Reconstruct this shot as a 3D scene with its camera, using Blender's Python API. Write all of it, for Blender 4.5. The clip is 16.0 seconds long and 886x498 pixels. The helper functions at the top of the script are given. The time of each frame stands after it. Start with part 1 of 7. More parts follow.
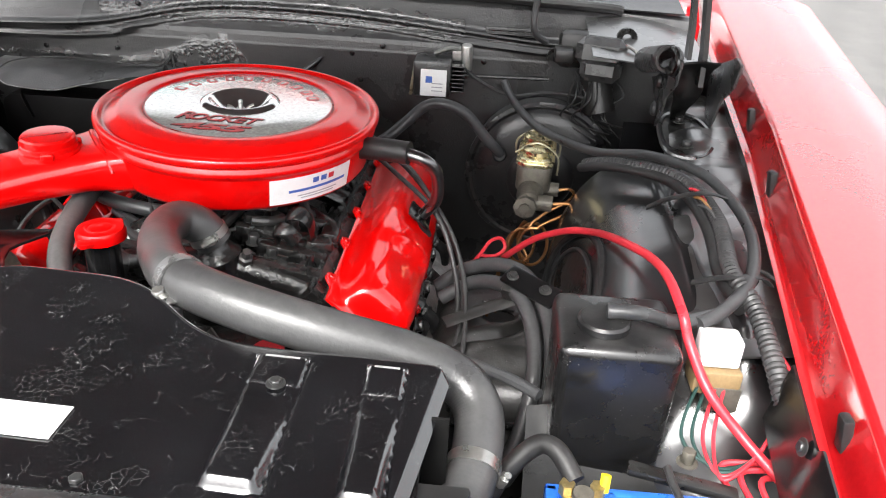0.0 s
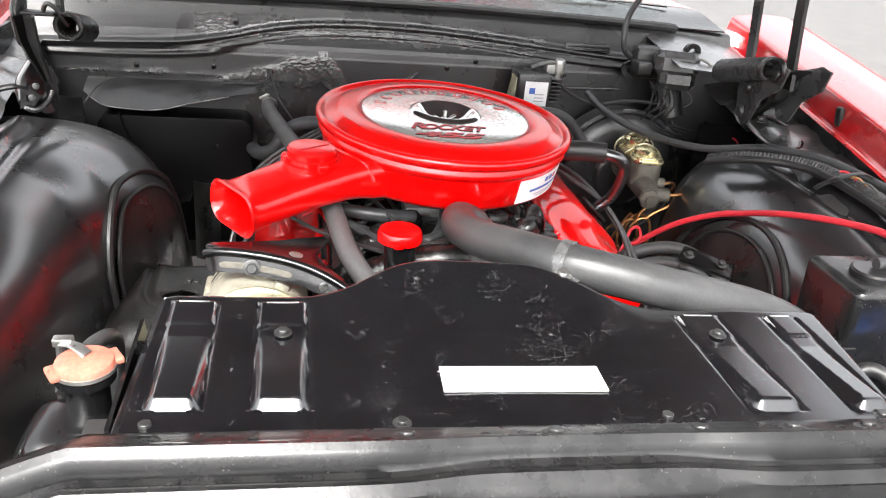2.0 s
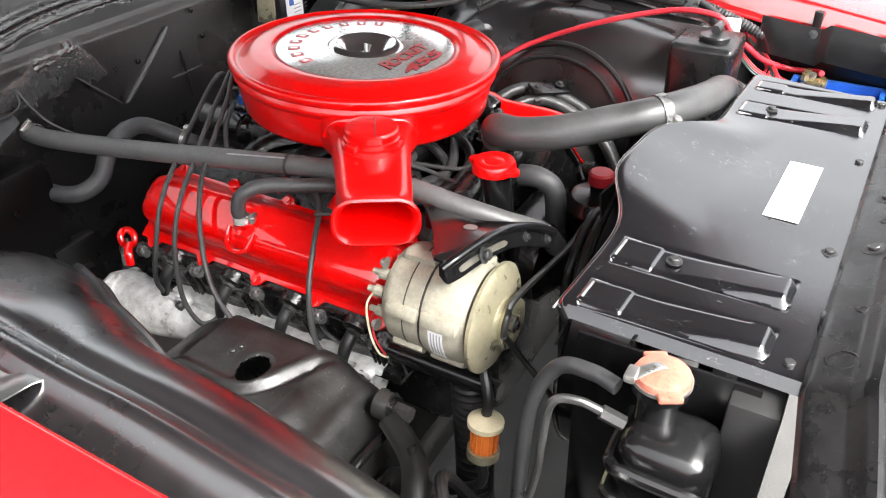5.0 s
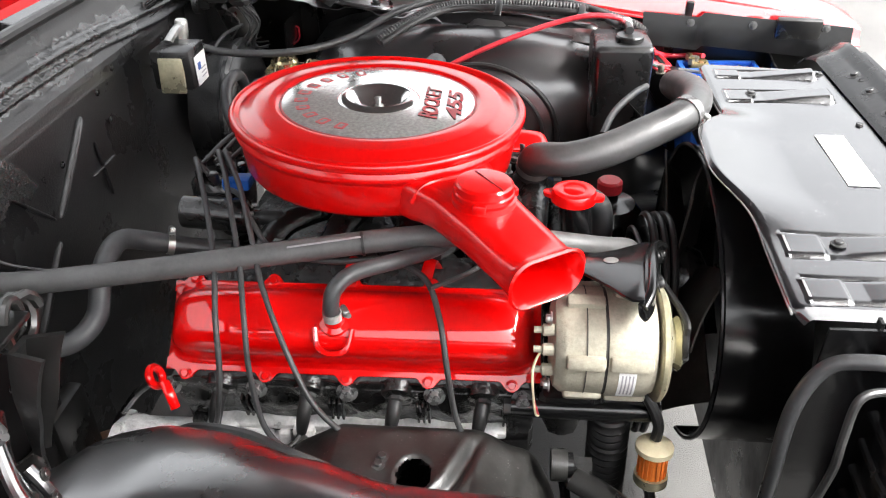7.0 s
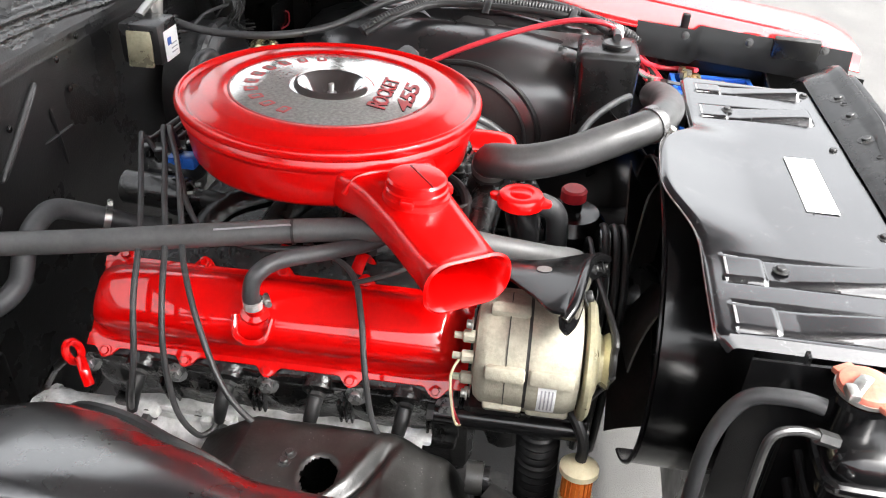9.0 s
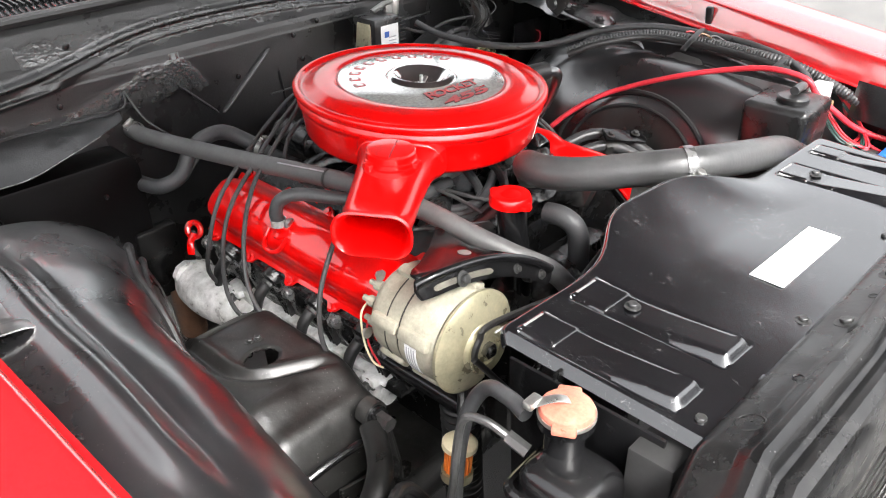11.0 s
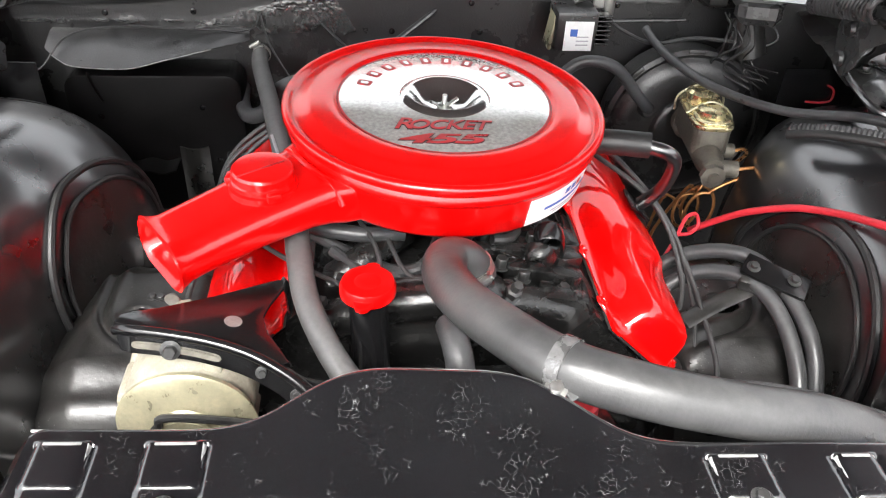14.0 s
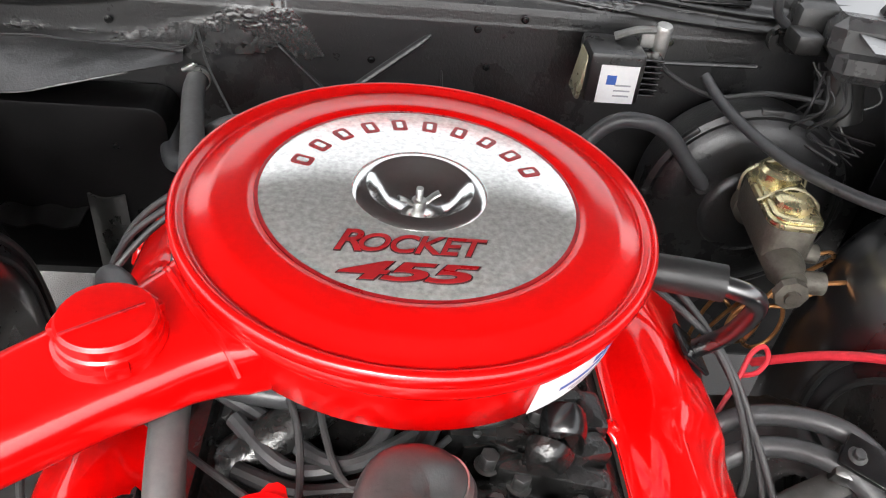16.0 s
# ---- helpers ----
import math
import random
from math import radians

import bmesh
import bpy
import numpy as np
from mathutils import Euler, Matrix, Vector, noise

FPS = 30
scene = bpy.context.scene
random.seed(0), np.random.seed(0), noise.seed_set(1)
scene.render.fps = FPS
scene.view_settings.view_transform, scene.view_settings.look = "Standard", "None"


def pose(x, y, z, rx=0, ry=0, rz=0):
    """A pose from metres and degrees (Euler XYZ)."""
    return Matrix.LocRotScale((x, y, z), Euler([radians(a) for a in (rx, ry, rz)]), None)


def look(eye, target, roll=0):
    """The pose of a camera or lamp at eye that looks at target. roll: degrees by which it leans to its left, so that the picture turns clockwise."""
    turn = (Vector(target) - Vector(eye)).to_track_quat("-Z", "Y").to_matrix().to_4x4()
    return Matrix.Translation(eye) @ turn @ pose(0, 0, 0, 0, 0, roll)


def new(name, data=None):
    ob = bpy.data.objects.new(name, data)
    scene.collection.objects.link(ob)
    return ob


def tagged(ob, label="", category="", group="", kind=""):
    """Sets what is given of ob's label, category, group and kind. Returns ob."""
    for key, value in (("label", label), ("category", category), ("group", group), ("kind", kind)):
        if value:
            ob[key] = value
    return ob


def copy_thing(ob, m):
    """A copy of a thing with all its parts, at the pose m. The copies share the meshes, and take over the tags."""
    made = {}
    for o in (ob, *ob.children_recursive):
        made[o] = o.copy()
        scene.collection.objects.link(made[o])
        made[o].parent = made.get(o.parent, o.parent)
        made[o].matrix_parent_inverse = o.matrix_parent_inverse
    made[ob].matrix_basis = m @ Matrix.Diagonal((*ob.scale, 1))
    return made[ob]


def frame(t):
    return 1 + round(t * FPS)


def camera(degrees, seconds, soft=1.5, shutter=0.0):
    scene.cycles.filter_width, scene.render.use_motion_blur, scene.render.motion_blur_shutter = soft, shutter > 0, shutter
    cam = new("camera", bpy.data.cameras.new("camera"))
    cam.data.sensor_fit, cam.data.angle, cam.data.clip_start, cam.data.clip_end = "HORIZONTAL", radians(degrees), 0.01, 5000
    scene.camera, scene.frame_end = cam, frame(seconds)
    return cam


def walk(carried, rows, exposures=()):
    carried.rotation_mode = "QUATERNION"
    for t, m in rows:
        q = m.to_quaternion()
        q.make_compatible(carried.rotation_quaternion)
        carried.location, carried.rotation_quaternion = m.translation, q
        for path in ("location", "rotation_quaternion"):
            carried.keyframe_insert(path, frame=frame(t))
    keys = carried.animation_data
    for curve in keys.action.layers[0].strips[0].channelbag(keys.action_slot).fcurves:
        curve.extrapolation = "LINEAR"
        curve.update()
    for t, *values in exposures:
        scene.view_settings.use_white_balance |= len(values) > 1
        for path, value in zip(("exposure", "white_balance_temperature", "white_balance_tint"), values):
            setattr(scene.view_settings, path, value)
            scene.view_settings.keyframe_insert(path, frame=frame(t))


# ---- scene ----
cam = camera(59.2, 16.0, soft=1.1)
EXPOSURES = [(0, 1.9), (1, 2.0), (2.5, 2.12), (5.5, 2.33), (6.5, 2.4), (8, 2.38), (9, 2.33), (11.5, 2.2), (12.5, 2.15), (13.5, 2.3), (14.5, 2.3), (15.5, 2.18), (16, 2.15)]
PATH = [
    (0, (0.411, -1.239, 1.375), (0.331, 0.528, 0.441), 3.2),
    (0.5, (0.287, -1.28, 1.372), (0.376, 0.492, 0.45), 3.7),
    (1, (0.099, -1.357, 1.384), (0.319, 0.42, 0.492), 4.7),
    (1.5, (-0.092, -1.411, 1.377), (0.214, 0.365, 0.509), 5.6),
    (2, (-0.27, -1.352, 1.353), (0.112, 0.412, 0.492), 5.8),
    (2.5, (-0.455, -1.275, 1.362), (0.038, 0.448, 0.475), 4.9),
    (3, (-0.65, -1.234, 1.373), (0.051, 0.391, 0.442), 3.7),
    (3.2, (-0.737, -1.229, 1.388), (0.065, 0.34, 0.442), 3.4),
    (5.3, (-1.087, -0.652, 1.427), (0.42, 0.045, 0.312), -1.4),
    (5.5, (-1.107, -0.58, 1.442), (0.44, 0.025, 0.329), -1.7),
    (6, (-1.139, -0.427, 1.446), (0.463, 0.022, 0.335), -1.7),
    (6.5, (-1.132, -0.319, 1.443), (0.501, 0.028, 0.342), -1.8),
    (7, (-1.145, -0.195, 1.434), (0.526, -0.046, 0.346), -1.2),
    (7.5, (-1.191, -0.091, 1.442), (0.505, -0.103, 0.382), -0.6),
    (8, (-1.185, -0.091, 1.438), (0.519, -0.169, 0.395), 0.7),
    (8.5, (-1.176, -0.142, 1.425), (0.523, -0.174, 0.371), 2.3),
    (9, (-1.101, -0.313, 1.407), (0.568, -0.108, 0.324), 2.3),
    (9.2, (-1.079, -0.372, 1.404), (0.565, -0.047, 0.314), 1.9),
    (11.3, (-0.914, -1.073, 1.421), (0.252, 0.207, 0.421), -0.6),
    (11.5, (-0.852, -1.122, 1.429), (0.266, 0.206, 0.435), -0.5),
    (12, (-0.692, -1.147, 1.42), (0.324, 0.272, 0.444), -0.0),
    (12.5, (-0.499, -1.13, 1.432), (0.317, 0.394, 0.426), 1.2),
    (13, (-0.32, -1.074, 1.44), (0.238, 0.524, 0.375), 2.5),
    (13.5, (-0.162, -1.052, 1.447), (0.132, 0.572, 0.317), 3.4),
    (14, (-0.102, -1.028, 1.447), (0.074, 0.582, 0.274), 2.9),
    (14.5, (-0.087, -0.926, 1.431), (0.087, 0.673, 0.244), 3.3),
    (15, (-0.045, -0.807, 1.413), (0.126, 0.794, 0.226), 4.4),
    (15.5, (-0.046, -0.713, 1.387), (0.12, 0.884, 0.195), 5.5),
    (16, (-0.034, -0.624, 1.371), (0.129, 0.968, 0.171), 6.2),
]
walk(cam, [(t, look(eye, target, roll)) for t, eye, target, roll in PATH], EXPOSURES)

# ---- world and light ----
world = bpy.data.worlds.new("overcast")
scene.world = world
world.use_nodes = True
wn = world.node_tree.nodes
wl = world.node_tree.links
wn.clear()
sky = wn.new("ShaderNodeTexSky")
sky.sky_type = "NISHITA"
sky.sun_disc = False
sky.sun_elevation = radians(52)
sky.sun_rotation = radians(200)
sky.air_density, sky.dust_density, sky.ozone_density = 1.0, 6.0, 0.6
cloud = wn.new("ShaderNodeHueSaturation")
cloud.inputs["Saturation"].default_value = 0.12
bgr = wn.new("ShaderNodeBackground")
bgr.inputs["Strength"].default_value = 0.15
wout = wn.new("ShaderNodeOutputWorld")
wl.new(sky.outputs[0], cloud.inputs["Color"])
wl.new(cloud.outputs[0], bgr.inputs["Color"])
wl.new(bgr.outputs[0], wout.inputs["Surface"])
sun = new("sun", bpy.data.lights.new("sun", "SUN"))
sun.data.energy, sun.data.angle, sun.data.color = 1.5, radians(25), (1.0, 0.97, 0.93)
sun.matrix_world = look((-1.2, -4.5, 6), (0, 0, 0.8))


# ---- materials ----
def node(nt, kind, **inputs):
    n = nt.nodes.new(kind)
    for key, value in inputs.items():
        n.inputs[key.replace("_", " ")].default_value = value
    return n


def ramp(nt, source, stops):
    r = nt.nodes.new("ShaderNodeValToRGB")
    els = r.color_ramp.elements
    while len(els) < len(stops):
        els.new(0.5)
    for e, (pos, val) in zip(els, stops):
        e.position = pos
        e.color = val if len(val) == 4 else (*val, 1)
    nt.links.new(source, r.inputs[0])
    return r.outputs[0]


def grey(v):
    return (v, v, v)


def mat(name, base, rough=0.5, metal=0.0, vary=0.25, fine=160.0, coarse=14.0, bump=0.08, dust=0.0, dust_color=(0.32, 0.31, 0.3),
        coat=0.0, coat_rough=0.08, rough_vary=0.15, specks=0.0, cracks=0.0, spec=0.5, stretch=None, transmission=0.0, bump_scale=None):
    """A painted, rubber or metal surface with grain, blotches, dust and fine relief at real size."""
    m = bpy.data.materials.new(name)
    m.use_nodes = True
    nt = m.node_tree
    p = nt.nodes["Principled BSDF"]
    link = nt.links.new
    tc = nt.nodes.new("ShaderNodeTexCoord")
    vec = tc.outputs["Object"]
    if stretch:
        mp = nt.nodes.new("ShaderNodeMapping")
        mp.inputs["Scale"].default_value = stretch
        link(vec, mp.inputs[0])
        vec = mp.outputs[0]
    big = node(nt, "ShaderNodeTexNoise", Scale=coarse, Detail=6.0, Roughness=0.6)
    small = node(nt, "ShaderNodeTexNoise", Scale=fine, Detail=4.0, Roughness=0.65)
    link(vec, big.inputs["Vector"])
    link(vec, small.inputs["Vector"])
    lo = tuple(c * (1 - vary) for c in base)
    hi = tuple(min(1, c * (1 + vary)) for c in base)
    c1 = ramp(nt, big.outputs[0], [(0.3, lo), (0.7, hi)])
    mix = nt.nodes.new("ShaderNodeMix")
    mix.data_type, mix.blend_type = "RGBA", "OVERLAY"
    mix.inputs[0].default_value = 0.35
    link(c1, mix.inputs[6])
    link(ramp(nt, small.outputs[0], [(0.25, grey(0.3)), (0.75, grey(0.7))]), mix.inputs[7])
    col = mix.outputs[2]
    if dust:
        geo = nt.nodes.new("ShaderNodeNewGeometry")
        sep = nt.nodes.new("ShaderNodeSeparateXYZ")
        link(geo.outputs["Normal"], sep.inputs[0])
        up = ramp(nt, sep.outputs[2], [(0.2, grey(0.25)), (0.9, grey(1.0))])
        dn = node(nt, "ShaderNodeTexNoise", Scale=coarse * 2.3, Detail=8.0, Roughness=0.7)
        link(vec, dn.inputs["Vector"])
        dm = nt.nodes.new("ShaderNodeMath")
        dm.operation = "MULTIPLY"
        link(up, dm.inputs[0])
        link(ramp(nt, dn.outputs[0], [(0.4, grey(0.0)), (0.75, grey(dust))]), dm.inputs[1])
        mx = nt.nodes.new("ShaderNodeMix")
        mx.data_type = "RGBA"
        link(dm.outputs[0], mx.inputs[0])
        link(col, mx.inputs[6])
        mx.inputs[7].default_value = (*dust_color, 1)
        col = mx.outputs[2]
    if specks:
        vo = node(nt, "ShaderNodeTexVoronoi", Scale=170.0)
        vo.inputs["Randomness"].default_value = 1.0
        link(vec, vo.inputs["Vector"])
        gate = node(nt, "ShaderNodeTexNoise", Scale=38.0, Detail=3.0)
        link(vec, gate.inputs["Vector"])
        mm = nt.nodes.new("ShaderNodeMath")
        mm.operation = "MULTIPLY"
        link(ramp(nt, vo.outputs["Distance"], [(0.06, grey(specks)), (0.16, grey(0))]), mm.inputs[0])
        link(ramp(nt, gate.outputs[0], [(0.52, grey(0)), (0.62, grey(1))]), mm.inputs[1])
        ms = nt.nodes.new("ShaderNodeMix")
        ms.data_type = "RGBA"
        link(mm.outputs[0], ms.inputs[0])
        link(col, ms.inputs[6])
        ms.inputs[7].default_value = (0.5, 0.49, 0.47, 1)
        col = ms.outputs[2]
    if cracks:
        ve = node(nt, "ShaderNodeTexVoronoi", Scale=140.0)
        ve.feature = "DISTANCE_TO_EDGE"
        wob = node(nt, "ShaderNodeTexNoise", Scale=55.0, Detail=5.0)
        link(vec, wob.inputs["Vector"])
        wa = nt.nodes.new("ShaderNodeVectorMath")
        wa.operation = "MULTIPLY_ADD"
        wa.inputs[1].default_value = (0.012, 0.012, 0.012)
        link(wob.outputs["Color"], wa.inputs[0])
        link(vec, wa.inputs[2])
        link(wa.outputs[0], ve.inputs["Vector"])
        gate = node(nt, "ShaderNodeTexNoise", Scale=13.0, Detail=9.0, Roughness=0.86)
        link(vec, gate.inputs["Vector"])
        mm = nt.nodes.new("ShaderNodeMath")
        mm.operation = "MULTIPLY"
        link(ramp(nt, ve.outputs["Distance"], [(0.006, grey(cracks)), (0.018, grey(0))]), mm.inputs[0])
        link(ramp(nt, gate.outputs[0], [(0.52, grey(0)), (0.585, grey(1))]), mm.inputs[1])
        ms = nt.nodes.new("ShaderNodeMix")
        ms.data_type = "RGBA"
        link(mm.outputs[0], ms.inputs[0])
        link(col, ms.inputs[6])
        ms.inputs[7].default_value = (0.30, 0.30, 0.295, 1)
        col = ms.outputs[2]
    link(col, p.inputs["Base Color"])
    link(ramp(nt, big.outputs[0], [(0.3, grey(max(0.02, rough - rough_vary))), (0.7, grey(min(1, rough + rough_vary)))]), p.inputs["Roughness"])
    p.inputs["Metallic"].default_value = metal
    p.inputs["Specular IOR Level"].default_value = spec
    p.inputs["Coat Weight"].default_value = coat
    p.inputs["Coat Roughness"].default_value = coat_rough
    p.inputs["Transmission Weight"].default_value = transmission
    if bump:
        b = nt.nodes.new("ShaderNodeBump")
        b.inputs["Strength"].default_value = bump
        b.inputs["Distance"].default_value = 0.003
        if bump_scale:
            bn = node(nt, "ShaderNodeTexNoise", Scale=bump_scale, Detail=4.0, Roughness=0.6)
            link(vec, bn.inputs["Vector"])
            link(bn.outputs[0], b.inputs["Height"])
        else:
            link(small.outputs[0], b.inputs["Height"])
        link(b.outputs[0], p.inputs["Normal"])
    return m


RED = mat("red_engine_enamel", (0.74, 0.001, 0.001), 0.4, vary=0.1, bump=0.05, bump_scale=42, coat=0.9, coat_rough=0.05, rough_vary=0.06, coarse=9, spec=0.08)
RED_LID = mat("red_air_cleaner_paint", (0.74, 0.001, 0.001), 0.4, vary=0.07, bump=0.03, bump_scale=60, coat=0.85, coat_rough=0.14, rough_vary=0.08, coarse=7, spec=0.08)
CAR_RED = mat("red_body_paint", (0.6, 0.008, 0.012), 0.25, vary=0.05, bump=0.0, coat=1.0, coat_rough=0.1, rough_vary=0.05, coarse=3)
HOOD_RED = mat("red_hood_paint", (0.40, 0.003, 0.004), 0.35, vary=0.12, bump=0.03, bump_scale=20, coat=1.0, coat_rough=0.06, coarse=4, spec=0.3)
BLACK = mat("satin_black_paint", (0.005, 0.005, 0.0055), 0.2, vary=0.4, bump=0.1, bump_scale=45, dust=0.02, rough_vary=0.08, coarse=8, spec=0.7)
BLACK_GLOSS = mat("gloss_black_paint", (0.006, 0.006, 0.007), 0.34, vary=0.4, bump=0.12, bump_scale=18, dust=0.03, coat=1.0, coat_rough=0.21, coarse=6, specks=0.12, spec=0.8)
BLACK_SHEET = mat("crackled_black_sheet", (0.0035, 0.0036, 0.0046), 0.2, vary=0.35, bump=0.05, bump_scale=160, dust=0.008, rough_vary=0.06, coarse=10, cracks=0.5, specks=0.1, spec=0.7, coat=0.75, coat_rough=0.17)
BLACK_DIRTY = mat("dusty_black_steel", (0.010, 0.010, 0.0095), 0.32, vary=0.5, bump=0.22, bump_scale=70, dust=0.12, coarse=11, spec=0.7, specks=0.15)
TAR = mat("black_sealed_panel", (0.009, 0.009, 0.0095), 0.32, vary=0.5, bump=0.35, bump_scale=240, dust=0.015, coarse=7, rough_vary=0.12, specks=0.16, spec=0.6, coat=0.42, coat_rough=0.36)
TAR_LUMPY = mat("lumpy_seam_sealer", (0.008, 0.008, 0.008), 0.24, vary=0.5, bump=1.0, bump_scale=300, coarse=20, spec=0.7, coat=0.8, coat_rough=0.2)
RUBBER = mat("grey_rubber_hose", (0.040, 0.041, 0.043), 0.38, vary=0.35, bump=0.12, dust=0.25, dust_color=(0.16, 0.16, 0.16), coarse=10)
RUBBER_HOSE = mat("worn_grey_hose_rubber", (0.045, 0.045, 0.046), 0.38, vary=0.3, bump=0.14, dust=0.3, dust_color=(0.16, 0.16, 0.155), coarse=9, spec=0.6)
RUBBER_LIGHT = mat("pale_grey_rubber_hose", (0.085, 0.085, 0.085), 0.45, vary=0.3, bump=0.12, dust=0.3, dust_color=(0.2, 0.2, 0.2), coarse=12)
RUBBER_DARK = mat("black_rubber", (0.012, 0.012, 0.0125), 0.45, vary=0.3, bump=0.08, dust=0.08, coarse=14)
PLASTIC = mat("black_moulded_plastic", (0.008, 0.008, 0.0085), 0.3, vary=0.3, bump=0.08, bump_scale=90, dust=0.10, coarse=12, specks=0.35, spec=0.7)
CAST_BLACK = mat("oily_black_casting", (0.006, 0.006, 0.006), 0.24, vary=0.5, bump=0.6, bump_scale=110, dust=0.06, coarse=18, rough_vary=0.12, spec=0.7)
RAIL_BLACK = mat("worn_black_rail_paint", (0.008, 0.008, 0.0085), 0.27, vary=0.4, bump=0.15, bump_scale=40, dust=0.07, coarse=10, rough_vary=0.12, spec=0.4, specks=0.2)
BLACK_MATT = mat("matt_black_moulding", (0.0045, 0.0045, 0.0045), 0.34, vary=0.4, bump=0.15, bump_scale=60, dust=0.03, coarse=9, spec=0.35)
CHROME = mat("aged_chrome", (0.74, 0.74, 0.72), 0.09, metal=0.64, vary=0.24, fine=420, coarse=170, bump=0.05, bump_scale=300, rough_vary=0.05, spec=1.0)
CHROME_BRIGHT = mat("bright_chrome", (0.82, 0.82, 0.81), 0.14, metal=1.0, vary=0.05, bump=0.02, rough_vary=0.03)
GREY_PAINT = mat("worn_grey_black_cover", (0.045, 0.045, 0.046), 0.3, vary=0.4, bump=0.12, bump_scale=60, dust=0.2, coarse=16, spec=0.8)
LEDGE_GREY = mat("dusty_grey_black_ledge", (0.03, 0.03, 0.03), 0.3, vary=0.4, bump=0.12, bump_scale=50, dust=0.08, coarse=12, spec=1.0, coat=1.0, coat_rough=0.3)
# pale grey for worn edges and for highlights painted along them
EDGE_WEAR_GLINT = mat("worn_edge_and_painted_glint", (0.24, 0.24, 0.24), 0.4, vary=0.45, coarse=60, bump=0.1)
STEEL = mat("zinc_plated_steel", (0.5, 0.5, 0.48), 0.35, metal=0.9, vary=0.25, bump=0.1)
STEEL_DARK = mat("dark_bolt_steel", (0.09, 0.09, 0.09), 0.4, metal=0.7, vary=0.4, bump=0.15)
HEAD_BOLT = mat("oily_grey_bolt_steel", (0.2, 0.2, 0.2), 0.28, metal=0.6, vary=0.4, coarse=60, bump=0.2)
ALLOY = mat("aged_cast_aluminium", (0.34, 0.32, 0.255), 0.6, metal=0.25, vary=0.2, fine=200, coarse=40, bump=0.25, bump_scale=260, rough_vary=0.1)
ALLOY_CARB = mat("grey_carburettor_alloy", (0.3, 0.3, 0.29), 0.45, metal=0.6, vary=0.35, coarse=45, bump=0.3, bump_scale=160)
IRON_SILVER = mat("silver_painted_iron", (0.74, 0.73, 0.71), 0.38, metal=0.25, vary=0.4, coarse=30, bump=0.6, bump_scale=120, rough_vary=0.15)
GOLD = mat("gold_cadmium_plate", (0.68, 0.6, 0.36), 0.25, metal=0.85, vary=0.25, coarse=30, bump=0.08)
GOLD_DULL = mat("pale_yellow_zinc_steel", (0.44, 0.41, 0.28), 0.36, metal=0.55, vary=0.25, coarse=25, bump=0.1)
IRON_GREY = mat("grey_brown_cast_iron", (0.13, 0.12, 0.1), 0.5, metal=0.4, vary=0.4, coarse=30, bump=0.5, bump_scale=150)
BRASS = mat("dull_brass", (0.36, 0.28, 0.13), 0.35, metal=0.8, vary=0.35, coarse=40, bump=0.2)
COPPER = mat("copper_brake_line", (0.42, 0.2, 0.08), 0.35, metal=0.8, vary=0.3)
WHITE_LABEL = mat("white_paper_label", (0.78, 0.78, 0.78), 0.55, vary=0.04, bump=0.03)
PRINT = mat("grey_print", (0.35, 0.35, 0.37), 0.6, vary=0.1, bump=0)
PRINT_BLUE = mat("blue_print", (0.05, 0.12, 0.42), 0.6, vary=0.1, bump=0)
PRINT_RED = mat("red_print", (0.5, 0.02, 0.03), 0.5, vary=0.1, bump=0)
LETTER_RED = mat("dark_red_lettering", (0.36, 0.008, 0.012), 0.35, vary=0.15, bump=0)
BLUE = mat("blue_battery_case", (0.02, 0.12, 0.5), 0.35, vary=0.15, bump=0.05)
YELLOW = mat("yellow_terminal_plastic", (0.75, 0.6, 0.02), 0.4, vary=0.1, bump=0.05)
WIRE_RED = mat("red_cable_sheath", (0.6, 0.03, 0.045), 0.38, vary=0.15, bump=0.05)
WIRE_GREEN = mat("green_wire", (0.01, 0.04, 0.035), 0.45, vary=0.2, bump=0.05)
WIRE_BLACK = mat("dark_grey_wire", (0.035, 0.035, 0.036), 0.45, vary=0.25, bump=0.05, dust=0.2, dust_color=(0.15, 0.15, 0.15))
WIRE_BROWN = mat("brown_wire", (0.28, 0.14, 0.05), 0.45, vary=0.2, bump=0.05)
TAN = mat("tan_relay_plastic", (0.26, 0.18, 0.09), 0.5, vary=0.25, bump=0.1)
CAP_RED = mat("worn_pink_red_cap", (0.52, 0.16, 0.11), 0.4, vary=0.25, coarse=40, bump=0.1)
AMBER = mat("amber_filter_paper", (0.75, 0.2, 0.03), 0.5, vary=0.25, fine=220, bump=0.2)
FILTER_END = mat("cream_plastic", (0.7, 0.62, 0.42), 0.4, vary=0.15, bump=0.05)
GASKET = mat("dark_gasket", (0.03, 0.028, 0.026), 0.7, vary=0.4, bump=0.3)
BROWN_RUST = mat("rusty_steel", (0.16, 0.08, 0.045), 0.6, vary=0.5, bump=0.4)
ASPHALT = mat("pale_worn_asphalt", (0.105, 0.103, 0.10), 0.85, vary=0.25, fine=420, coarse=3.0, bump=0.9, bump_scale=260)
FINS = mat("black_radiator_fins", (0.02, 0.02, 0.02), 0.5, vary=0.3, bump=0.1)
HEATER_BLACK = mat("dull_black_heater_case", (0.004, 0.0038, 0.004), 0.45, vary=0.4, bump=0.1, bump_scale=60, dust=0.005, coarse=9, spec=0.1)
TOWER = mat("oily_black_pressing", (0.008, 0.008, 0.0075), 0.38, vary=0.5, bump=0.3, bump_scale=70, dust=0.06, coarse=14, rough_vary=0.14, spec=0.75, specks=0.5)
